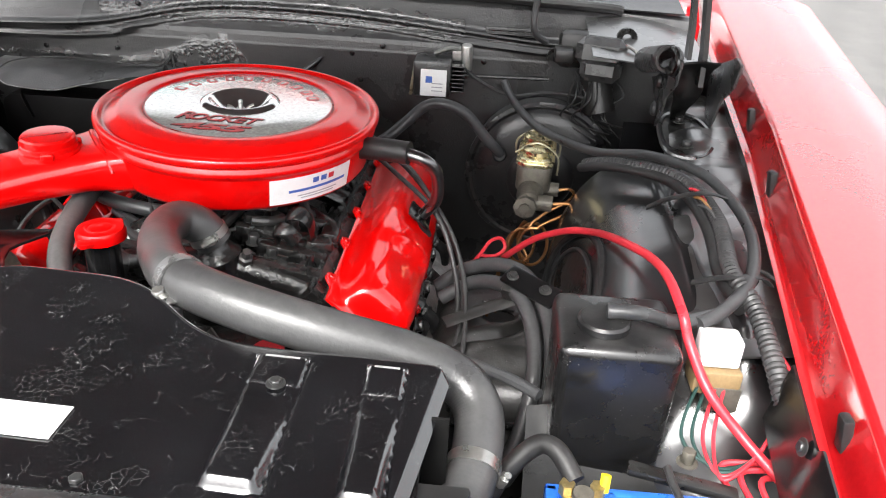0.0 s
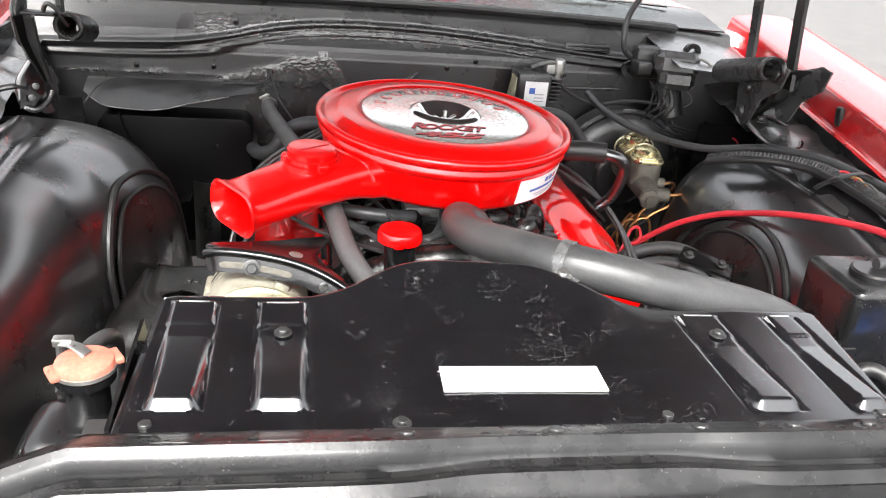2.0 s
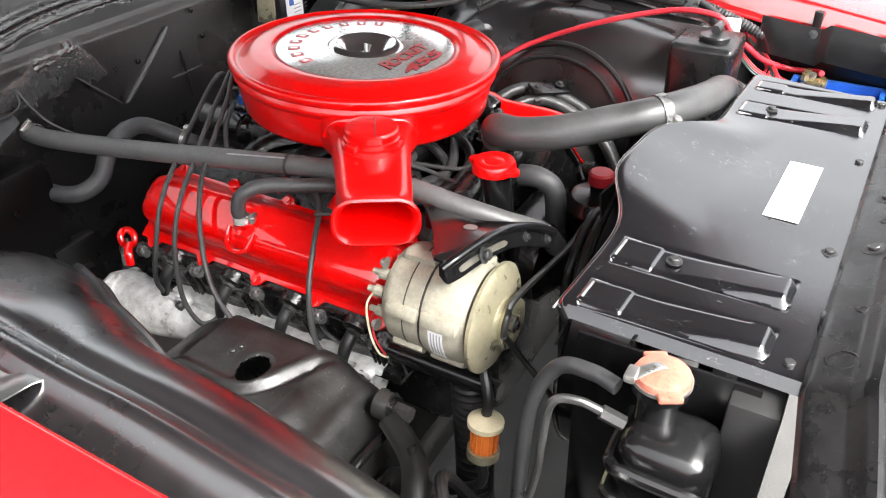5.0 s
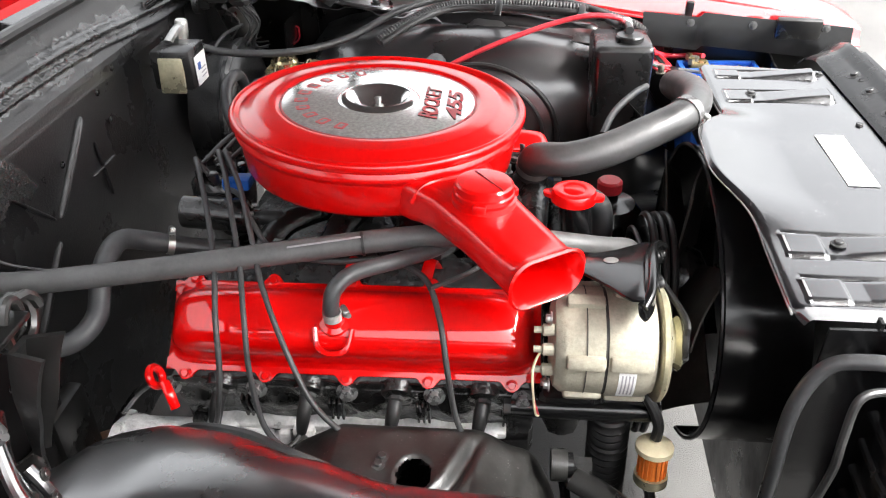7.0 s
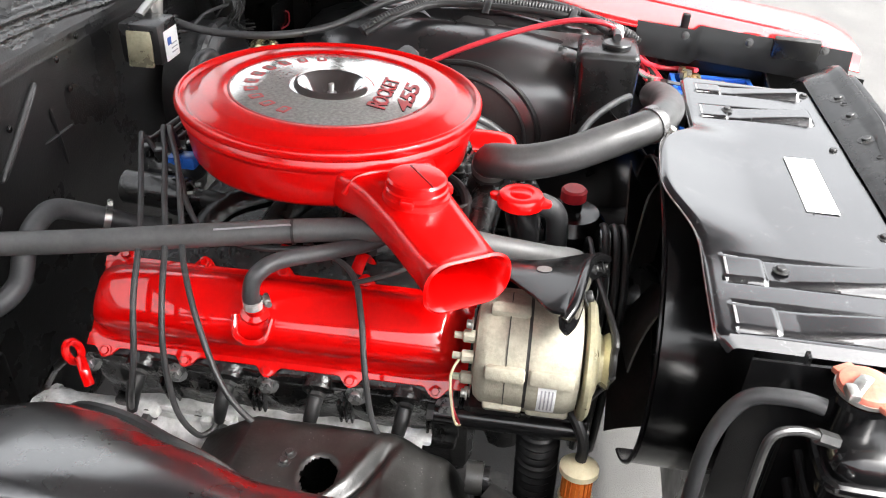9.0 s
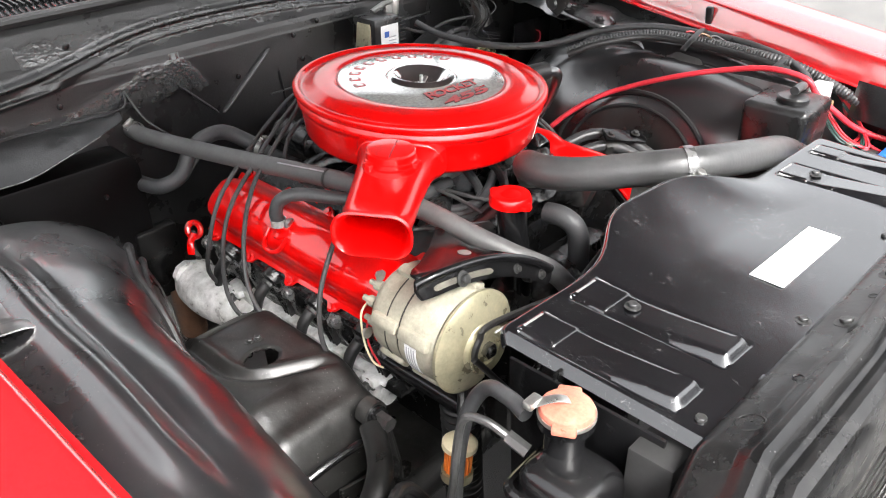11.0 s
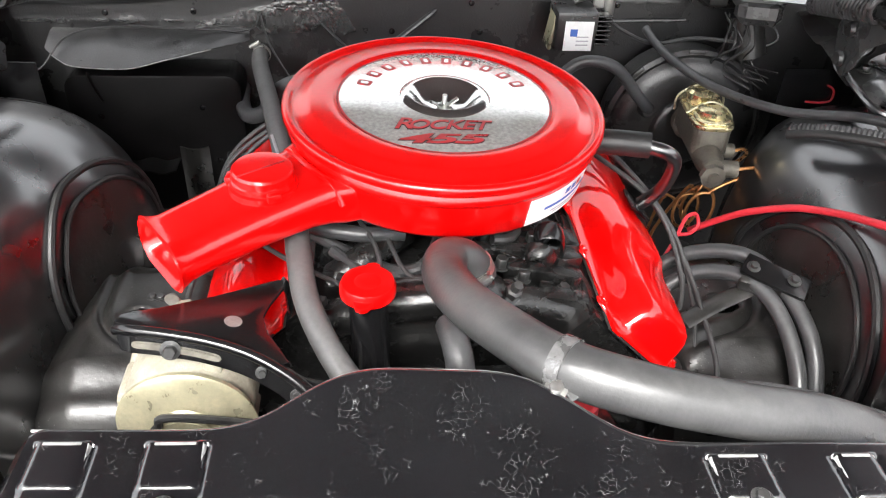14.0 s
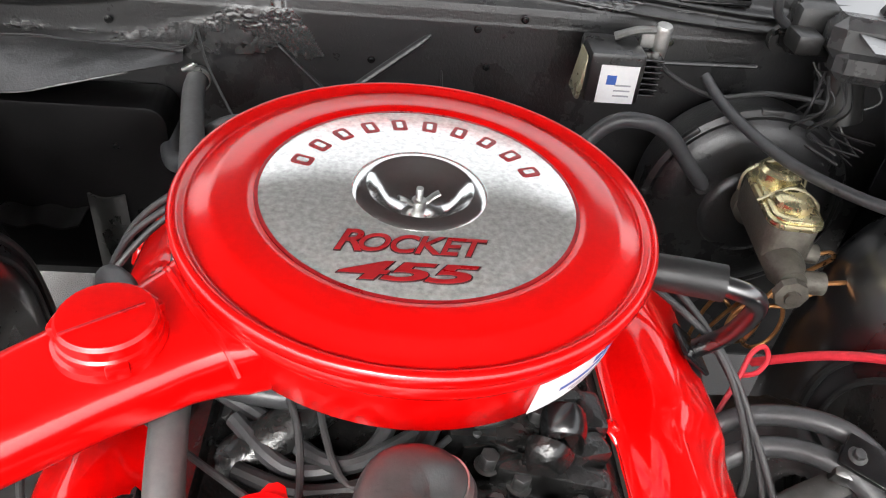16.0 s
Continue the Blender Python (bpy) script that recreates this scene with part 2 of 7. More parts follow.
for paint, ior in ((CAR_RED, 3.2), (RED, 1.8), (RED_LID, 1.7), (BLACK_GLOSS, 2.1), (BLACK_SHEET, 1.95), (TAR, 1.7), (TAR_LUMPY, 1.9), (LEDGE_GREY, 3.0)):
    paint.node_tree.nodes["Principled BSDF"].inputs["Coat IOR"].default_value = ior
OUTLINE = mat("near_black_outline", (0.03, 0.006, 0.008), 0.4, vary=0.2, bump=0)
GLASS = bpy.data.materials.new("window_glass")
GLASS.use_nodes = True
gp = GLASS.node_tree.nodes["Principled BSDF"]
gp.inputs["Base Color"].default_value = (0.85, 0.93, 0.9, 1)
gp.inputs["Roughness"].default_value = 0.02
gp.inputs["Transmission Weight"].default_value = 1.0
gp.inputs["IOR"].default_value = 1.45


# ---- mesh helpers ----
def finish(bm, name, material, smooth=35.0):
    bmesh.ops.recalc_face_normals(bm, faces=bm.faces)
    me = bpy.data.meshes.new(name)
    lim = radians(smooth)
    for f in bm.faces:
        f.smooth = True
    for e in bm.edges:
        if len(e.link_faces) == 2:
            e.smooth = e.calc_face_angle(0) < lim
    bm.to_mesh(me)
    bm.free()
    me.materials.append(material)
    return me


def part(name, bm, material, parent=None, label="", m=None, smooth=35.0):
    """Links a bmesh as one mesh object under a thing or a part."""
    ob = new(name, finish(bm, name, material, smooth))
    if parent is not None:
        ob.parent = parent
    if m is not None:
        ob.matrix_basis = m
    if label:
        ob["label"] = label
    return ob


def thing(name, label, category, at=(0, 0, 0), group="", kind="", m=None):
    ob = new(name)
    ob.empty_display_size = 0.05
    ob.matrix_basis = m if m is not None else Matrix.Translation(at)
    return tagged(ob, label, category, group, kind)


def spline(points, steps=8, closed=False):
    """Points on a smooth Catmull-Rom curve through the given ones; extra values (radius) are carried along."""
    p = [np.array(q, float) for q in points]
    n = len(p)
    out = []
    for i in range(n if closed else n - 1):
        a, b, c, d = (p[(i + k) % n] if closed else p[min(max(i + k, 0), n - 1)] for k in (-1, 0, 1, 2))
        for s in range(steps):
            t = s / steps
            out.append(0.5 * (2 * b + (c - a) * t + (2 * a - 5 * b + 4 * c - d) * t * t + (3 * b - a - 3 * c + d) * t ** 3))
    if not closed:
        out.append(p[-1])
    return out


def tube(points, r, segs=12, steps=8, bm=None, closed=False, flat=1.0, ribs=0.0, rib_len=0.006, straight=False):
    """A hose, wire or pipe along a curve. points may carry their own radius as a fourth value."""
    bm = bm or bmesh.new()
    pts = [np.array(q, float) for q in points] if straight else spline(points, steps, closed)
    if ribs:
        fine = []
        total = 0.0
        for a, b in zip(pts, pts[1:]):
            d = np.linalg.norm((b - a)[:3])
            k = max(1, int(d / (rib_len / 4)))
            for i in range(k):
                fine.append((a + (b - a) * i / k, total + d * i / k))
            total += d
        pts, along = [f[0] for f in fine], [f[1] for f in fine]
    rings = []
    up = None
    n = len(pts)
    for i, q in enumerate(pts):
        a, b = pts[(i - 1) % n if closed else max(i - 1, 0)], pts[(i + 1) % n if closed else min(i + 1, n - 1)]
        tan = Vector((b - a)[:3]).normalized()
        if up is None:
            up = Vector((0, 0, 1)) if abs(tan.z) < 0.9 else Vector((1, 0, 0))
        side = tan.cross(up).normalized()
        up = side.cross(tan).normalized()
        rr = q[3] if len(q) > 3 else r
        if ribs:
            rr = rr * (1 + ribs * math.sin(2 * math.pi * along[i] / rib_len))
        c = Vector(q[:3])
        rings.append([bm.verts.new(c + side * (rr * math.cos(w)) + up * (rr * flat * math.sin(w)))
                      for w in (2 * math.pi * k / segs for k in range(segs))])
    pairs = list(zip(rings, rings[1:])) + ([(rings[-1], rings[0])] if closed else [])
    for ra, rb in pairs:
        for k in range(segs):
            bm.faces.new((ra[k], ra[(k + 1) % segs], rb[(k + 1) % segs], rb[k]))
    if not closed:
        bm.faces.new(rings[0][::-1])
        bm.faces.new(rings[-1])
    return bm


def lathe(profile, segs=48, m=None, bm=None, a0=0.0, a1=360.0):
    """Turns (radius, height) pairs about z."""
    bm = bm or bmesh.new()
    m = m or Matrix()
    full = abs(a1 - a0 - 360) < 1e-6
    cols = segs if full else segs + 1
    rows = []
    for r, z in profile:
        if r < 1e-6:
            rows.append([bm.verts.new(m @ Vector((0, 0, z)))])
        else:
            rows.append([bm.verts.new(m @ Vector((r * math.cos(w), r * math.sin(w), z)))
                         for w in (radians(a0 + (a1 - a0) * k / segs) for k in range(cols))])
    for ra, rb in zip(rows, rows[1:]):
        for k in range(segs):
            j = (k + 1) % cols
            if len(ra) == 1 and len(rb) == 1:
                continue
            if len(ra) == 1:
                bm.faces.new((ra[0], rb[j], rb[k]))
            elif len(rb) == 1:
                bm.faces.new((ra[k], ra[j], rb[0]))
            else:
                bm.faces.new((ra[k], ra[j], rb[j], rb[k]))
    return bm


def prism(outline, z0, z1, bevel=0.0, m=None, bm=None, segs=2, top_only=False):
    """A flat outline (x, y) raised from z0 to z1, with rounded edges."""
    own = bmesh.new()
    m = m or Matrix()
    lo = [own.verts.new(Vector((x, y, z0))) for x, y in outline]
    hi = [own.verts.new(Vector((x, y, z1))) for x, y in outline]
    n = len(outline)
    own.faces.new(lo[::-1])
    own.faces.new(hi)
    for k in range(n):
        own.faces.new((lo[k], lo[(k + 1) % n], hi[(k + 1) % n], hi[k]))
    bmesh.ops.recalc_face_normals(own, faces=own.faces)
    if bevel:
        es = [e for e in own.edges if not top_only or any(v.co.z > (z0 + z1) / 2 for v in e.verts)]
        bmesh.ops.bevel(own, geom=es, offset=bevel, segments=segs, profile=0.5, affect="EDGES", clamp_overlap=True)
    bmesh.ops.transform(own, matrix=m, verts=own.verts)
    if bm is None:
        return own
    return join(bm, own)


def join(bm, other):
    me = bpy.data.meshes.new("joined")
    other.to_mesh(me)
    other.free()
    bm.from_mesh(me)
    bpy.data.meshes.remove(me)
    return bm


def box(cx, cy, cz, sx, sy, sz, bevel=0.004, m=None, bm=None, segs=2, taper=1.0):
    hx, hy = sx / 2, sy / 2
    own = bmesh.new()
    vs = []
    for z, k in ((-sz / 2, taper), (sz / 2, 1.0)):
        vs.append([own.verts.new((x * k, y * k, z)) for x, y in ((-hx, -hy), (hx, -hy), (hx, hy), (-hx, hy))])
    own.faces.new(vs[0][::-1])
    own.faces.new(vs[1])
    for k in range(4):
        own.faces.new((vs[0][k], vs[0][(k + 1) % 4], vs[1][(k + 1) % 4], vs[1][k]))
    if bevel:
        bmesh.ops.bevel(own, geom=list(own.edges), offset=bevel, segments=segs, profile=0.5, affect="EDGES", clamp_overlap=True)
    t = Matrix.Translation((cx, cy, cz)) @ (m or Matrix())
    bmesh.ops.transform(own, matrix=t, verts=own.verts)
    if bm is None:
        return own
    return join(bm, own)


def sheet(f, nu, nv, thick=0.0015, bm=None, keep=None):
    """A pressed sheet from f(u, v) with u, v in 0..1, given a thickness. keep(u, v) leaves holes."""
    own = bmesh.new()
    grid = [[own.verts.new(Vector(f(i / nu, j / nv))) for j in range(nv + 1)] for i in range(nu + 1)]
    for i in range(nu):
        for j in range(nv):
            if keep is None or keep((i + 0.5) / nu, (j + 0.5) / nv):
                own.faces.new((grid[i][j], grid[i + 1][j], grid[i + 1][j + 1], grid[i][j + 1]))
    bmesh.ops.delete(own, geom=[v for v in own.verts if not v.link_faces], context="VERTS")
    if thick:
        own.normal_update()
        bmesh.ops.solidify(own, geom=list(own.faces), thickness=thick)
    if bm is None:
        return own
    return join(bm, own)


def loft(sections, bm=None, caps=True):
    """Skins rings of equal length."""
    bm = bm or bmesh.new()
    rings = [[bm.verts.new(Vector(p)) for p in s] for s in sections]
    n = len(rings[0])
    for a, b in zip(rings, rings[1:]):
        for k in range(n):
            bm.faces.new((a[k], a[(k + 1) % n], b[(k + 1) % n], b[k]))
    if caps:
        bm.faces.new(rings[0][::-1])
        bm.faces.new(rings[-1])
    return bm


def rounded_rect(w, h, r, n=5):
    out = []
    for cx, cy, a in ((w / 2 - r, h / 2 - r, 0), (-w / 2 + r, h / 2 - r, 90), (-w / 2 + r, -h / 2 + r, 180), (w / 2 - r, -h / 2 + r, 270)):
        for k in range(n + 1):
            t = radians(a + 90 * k / n)
            out.append((cx + r * math.cos(t), cy + r * math.sin(t)))
    return out


def aim(at, direction, spin=0.0):
    """A pose at a place whose z axis points along direction."""
    q = Vector(direction).to_track_quat("Z", "Y").to_matrix().to_4x4()
    return Matrix.Translation(at) @ q @ Matrix.Rotation(radians(spin), 4, "Z")


def bolt_mesh(r=0.007, h=0.006, washer=1.5):
    bm = lathe([(0, 0), (r * washer, 0), (r * washer, 0.0015), (r * 1.02, 0.002), (0, 0.002)], 20)
    prism([(r * math.cos(radians(60 * k)), r * math.sin(radians(60 * k))) for k in range(6)], 0.0015, h, 0.0008, bm=bm, segs=1)
    return bm


def bolts(parent, places, direction, r=0.007, h=0.006, material=None, name="bolt", washer=1.5, label=""):
    me = finish(bolt_mesh(r, h, washer), name, material or STEEL_DARK)
    for k, at in enumerate(places):
        ob = new(name, me)
        ob.parent = parent
        ob.matrix_basis = aim(at, direction, 17 * k)
        if label:
            ob["label"] = label


def clamp_band(parent, at, direction, r, width=0.012, name="hose_clamp", screw=70, material=None):
    c = part(name, lathe([(r, -width / 2), (r + 0.0016, -width / 2), (r + 0.0016, width / 2), (r, width / 2), (r, -width / 2)], 28), material or STEEL, parent, m=aim(at, direction))
    s = box(r + 0.006, 0, 0, 0.009, 0.016, width * 0.9, 0.002)
    lathe([(0, -0.012), (0.004, -0.012), (0.004, 0.012), (0, 0.012)], 10, m=Matrix.Translation((r + 0.007, 0, 0)) @ Matrix.Rotation(radians(90), 4, "X"), bm=s)
    part("screw", s, STEEL, c, m=Matrix.Rotation(radians(screw), 4, "Z"))
    return c


def letters(text, size, parent, name, material, m, shear=0.0, depth=0.0006, spread=1.0, offset=0.0):
    cu = bpy.data.curves.new(name, "FONT")
    cu.body, cu.size, cu.shear, cu.extrude, cu.align_x, cu.align_y = text, size, shear, depth, "CENTER", "CENTER"
    cu.space_character, cu.offset = spread, offset
    tmp = bpy.data.objects.new("lettering", cu)
    scene.collection.objects.link(tmp)
    me = bpy.data.meshes.new_from_object(tmp.evaluated_get(bpy.context.evaluated_depsgraph_get()))
    bpy.data.objects.remove(tmp)
    me.materials.clear()
    me.materials.append(material)
    ob = new(name, me)
    ob.parent = parent
    ob.matrix_basis = m
    return ob


# ---- ground ----
ground = tagged(part("ground", sheet(lambda u, v: ((u - 0.5) * 400, (v - 0.5) * 400, 0), 4, 4, 0.0), ASPHALT), "pale worn asphalt yard under and around the car", "ground", kind="structure")

# ---- car body ----
car = thing("car_body", "red car body with black engine bay and raised hood", "car")


def fender_taper(y):
    """How far the fender's inner edge runs inwards towards the nose."""
    return 0.009 + 0.085 * max(0.0, y) - 0.13 * max(0.0, -y)


def fender(s):
    """One front fender: inner flange, rolled top, outer side. s is +1 or -1."""
    rise = 0.0 if s > 0 else 0.025
    prof = [(0.838, 0.860), (0.848, 0.862), (0.852, 0.870), (0.857, 0.893), (0.862, 0.914), (0.864, 0.921), (0.869, 0.9245), (0.90, 0.929), (0.96, 0.934), (1.03, 0.931),
            (1.085, 0.915), (1.11, 0.86), (1.115, 0.72), (1.09, 0.5)]

    def f(u, v):
        y = 0.72 - 1.74 * u
        k = v * (len(prof) - 1)
        i = min(int(k), len(prof) - 2)
        t = k - i
        x = prof[i][0] * (1 - t) + prof[i + 1][0] * t
        z = prof[i][1] * (1 - t) + prof[i + 1][1] * t
        slope = 0.05 + 0.115 * (y + 0.136)
        taper = fender_taper(y) * (1.0 if s > 0 else 0.35)
        nose = -0.10 * max(0, (-0.94 - y) / 0.1) ** 2 * (0.25 + 0.75 * (v > 0.3))
        low = 0.05 * max(0, -0.7 - y) * (v < 0.25)
        return (s * (x + taper), y, z + slope + rise + nose * 0.25 + low)
    bm = sheet(f, 60, 48, 0.002)
    ob = part("fender", bm, CAR_RED, car, "glossy red front fender with a folded inner flange", smooth=34)
    for y in (0.09, -0.135, -0.63):
        z = 0.905 + 0.05 + 0.115 * (y + 0.136) + rise
        part("rubber_bumper", box(0, 0, 0, 0.012, 0.018, 0.042, 0.004), RUBBER_DARK, ob, "black rubber hood bumper", m=pose(s * (0.853 + fender_taper(y) * (1.0 if s > 0 else 0.35)), y, z - 0.012, 0, -s * 10, 0))
    return ob


fender(1)
fender(-1)
brace = part("inner_brace", sheet(lambda u, v: (0.838 + fender_taper(-0.52 - 0.47 * u) - 0.01 - 0.015 * v, -0.52 - 0.47 * u, 0.897 - 0.03 * u - 0.012 * (u < 0.3) - 0.075 * v), 40, 8, 0.003), BLACK, car, "black inner brace along the fender's nose")
bolts(brace, [(0.835 + fender_taper(y) - 0.016, y, 0.865) for y in (-0.63, -0.77, -0.84, -0.93)], (-1, 0, 0.2), 0.006, 0.005, STEEL_DARK, washer=1.6)
part("nose_bracket", box(0.715, -0.87, 0.862, 0.02, 0.10, 0.05, 0.006, m=pose(0, 0, 0, 0, -12, -7)), BLACK_DIRTY, brace, "black bracket at the fender's nose")


WALL = {-1: ((-0.70, 0.70), (-0.6, 0.64), (-0.5, 0.615), (-0.25, 0.598), (-0.1, 0.59), (0.0, 0.56), (0.1, 0.515), (0.17, 0.5), (0.22, 0.51), (0.28, 0.56), (0.33, 0.66), (0.36, 0.78)),
        1: ((-0.70, 0.70), (-0.6, 0.64), (-0.5, 0.60), (-0.3, 0.578), (-0.1, 0.575), (0.0, 0.575), (0.1, 0.565), (0.17, 0.57), (0.22, 0.59), (0.28, 0.63), (0.33, 0.70), (0.36, 0.78))}
CREST_DRIVER = ((-0.70, 0.50), (-0.62, 0.60), (-0.54, 0.705), (-0.47, 0.80), (-0.4, 0.848), (-0.2, 0.872), (0.0, 0.878), (0.12, 0.868), (0.2, 0.855), (0.26, 0.835), (0.31, 0.785), (0.34, 0.73), (0.36, 0.62))
CREST = ((-0.70, 0.70), (-0.62, 0.805), (-0.52, 0.845), (-0.4, 0.862), (-0.2, 0.882), (0.0, 0.890), (0.12, 0.881), (0.2, 0.868), (0.26, 0.847), (0.31, 0.793), (0.34, 0.73), (0.36, 0.62))


def between(table, v):
    for (a, fa), (b, fb) in zip(table, table[1:]):
        if v <= b:
            t = max(0.0, (v - a) / (b - a))
            t = t * t * (3 - 2 * t) * 0.5 + t * 0.5
            return fa + (fb - fa) * t
    return table[-1][1]


def housing_x(s, y, z):
    """The housing's distance from the car's middle at a height on its inner wall."""
    zt = between(CREST_DRIVER if s > 0 else CREST, y)
    w = (0.84 - between(WALL[s], y)) / 0.94
    k = max(0.0, min(1.0, (z - 0.36) / (zt - 0.36)))
    return 0.84 - w * (1 - k ** 3.8) ** (1 / 3.8)


def wheel_housing(s):
    def f(u, v):
        y = 0.36 - 1.06 * u
        zt = between(CREST_DRIVER if s > 0 else CREST, y)
        w = (0.84 - between(WALL[s], y)) / 0.94
        a = math.pi / 2 * v
        c, n = abs(math.cos(a)), abs(math.sin(a))
        x = 0.84 - w * n ** (2 / 3.8)
        z = 0.36 + (zt - 0.36) * c ** (2 / 3.8)
        fade = max(0.0, min(1.0, (0.22 - y) / 0.1)) * max(0.0, min(1.0, (y + 0.5) / 0.1))
        z += fade * (0.015 * math.exp(-((x - 0.755) / 0.018) ** 2) - 0.008 * math.exp(-((x - 0.725) / 0.012) ** 2))
        z += 0.012 * math.exp(-((y + 0.54) / 0.03) ** 2 - ((x - 0.70) / 0.03) ** 2) * (s < 0)
        x += 0.003 * noise.noise((y * 5, z * 5, 2))
        return (s * x, y, z)
    ob = part("wheel_housing", sheet(f, 90, 70, 0.0), BLACK_GLOSS, car, "gloss black pressed inner wheel housing", smooth=70)
    # ribbed access flap on the inner wall
    yc, ry = (0.07, 0.155) if s < 0 else (-0.12, 0.20)
    rims = []
    for grow, rad in ((1.0, 0.0065), (0.83, 0.0045)):
        ring = []
        for k in range(24):
            w = 2 * math.pi * k / 24
            y = yc + ry * grow * math.cos(w)
            z = 0.64 + (0.165 if math.sin(w) > 0 else 0.22) * grow * math.sin(w)
            ring.append((s * (housing_x(s, y, z) - 0.004), y, z))
        rims.append(ring)
        part("flap_rim", tube(ring, rad, 8, 3, closed=True), RUBBER_DARK, ob, "black rubber rim of the inner flap")
    bm = bmesh.new()
    n = len(rims[1])
    rows = []
    for g in (1.0, 0.66, 0.33):
        rows.append([])
        for k in range(n):
            w = 2 * math.pi * k / n
            y = yc + ry * 0.83 * g * math.cos(w)
            z = 0.64 + (0.165 if math.sin(w) > 0 else 0.22) * 0.83 * g * math.sin(w)
            rows[-1].append(bm.verts.new((s * (housing_x(s, y, z) - 0.003), y, z)))
    for ra, rb in zip(rows, rows[1:]):
        for k in range(n):
            bm.faces.new((ra[k], ra[(k + 1) % n], rb[(k + 1) % n], rb[k]))
    bm.faces.new(rows[-1])
    part("flap", bm, BLACK_DIRTY, ob, "dusty black rubber splash flap")
    # panel that closes the corner behind the housing
    part("fender_apron", sheet(lambda u, v: (s * (0.853 + fender_taper(0.32 - 1.36 * u) * (1.0 if s > 0 else 0.35) + 0.01 * v), 0.32 - 1.36 * u, 0.905 + 0.115 * (0.456 - 1.36 * u) - 0.42 * v), 30, 10, 0.003), BLACK_MATT, ob, "black inner apron under the fender")
    part("apron", sheet(lambda u, v: (s * (0.856 + 0.02 * v), 0.30 + 0.47 * u, 0.995 - 0.5 * v), 10, 10, 0.004), BLACK_MATT, ob, "black inner apron behind the hinge")
    if s > 0:
        part("corner_wall", sheet(lambda u, v: (s * (0.66 + (0.20 if s > 0 else 0.13) * u), 0.53 - 0.05 * u, 0.992 - 0.25 * v), 8, 8, 0.003), TAR, ob)
    part("corner_panel", sheet(lambda u, v: (s * (0.70 + 0.16 * u), 0.345 + 0.02 * v, 0.87 - 0.6 * v), 8, 8, 0.003), BLACK, ob)
    part("tyre", lathe([(0.17, -0.08), (0.22, -0.1), (0.30, -0.1), (0.325, -0.085), (0.33, 0), (0.325, 0.085), (0.30, 0.1), (0.22, 0.1), (0.17, 0.08), (0.17, -0.08)], 48, m=aim((s * 0.80, -0.10, 0.33), (1, 0, 0))), RUBBER_DARK, car)
    # ledge under the fender flange, with clips
    def shelf(u, v):
        y = (0.72 if s < 0 else 0.60) - (0.86 if s < 0 else 1.05) * u
        step = 0.005 * math.tanh(3 * math.sin((y + 0.03) * 2 * math.pi / 0.16)) * (y > -0.2)
        return (s * (0.858 + fender_taper(y) - (0.135 if s > 0 else 0.10) * v), y, 0.893 + 0.10 * y - 0.012 * v - 0.03 * max(0, v - 0.7) + step + (0.02 if s < 0 else 0) + 0.003 * noise.noise((y * 14, v * 3, s)))
    part("ledge", sheet(shelf, 110, 12, 0.002), LEDGE_GREY, ob, "gloss black fender ledge with pressed steps", smooth=40)
    for y in (0.02, -0.15, -0.3):
        part("clip", tube([(s * 0.792, y, 0.868 + 0.1 * y), (s * 0.79, y - 0.006, 0.886 + 0.1 * y), (s * 0.797, y + 0.006, 0.892 + 0.1 * y), (s * 0.802, y, 0.878 + 0.1 * y)], 0.003, 8, 4), BLACK, ob)
    return ob


wheel_housing(1)
wheel_housing(-1)


# firewall and cowl
FW = [(0.60, 1.052), (0.587, 1.050), (0.577, 1.043), (0.570, 1.030), (0.558, 1.000), (0.546, 0.975), (0.537, 0.963), (0.530, 0.952), (0.526, 0.935), (0.525, 0.91),
      (0.523, 0.86), (0.52, 0.80), (0.517, 0.7), (0.515, 0.6), (0.514, 0.5), (0.515, 0.45), (0.525, 0.41), (0.62, 0.385)]


def sealer(x, z):
    """How thickly the lumpy seam sealer was brushed on, 0 to 1."""
    ragged = 0.016 * noise.noise((x * 22, z * 22, 8)) + 0.006 * noise.noise((x * 70, z * 70, 2))
    peak = 0.865 + 0.085 * max(0.0, min(1.0, (x + 0.50) / 0.26)) * max(0.0, min(1.0, (-0.12 - x) / 0.07))
    patch = min(z - 0.862, peak - z, x + 0.50, -0.12 - x) + ragged
    band = min(0.026 - abs(z - 0.998), x + 0.50, 0.36 - x) + ragged
    line = 0.007 - abs(z - 0.884) + 0.6 * ragged if x < -0.3 else -1
    return max(0.0, min(1.0, max(patch, band, line) / 0.022))


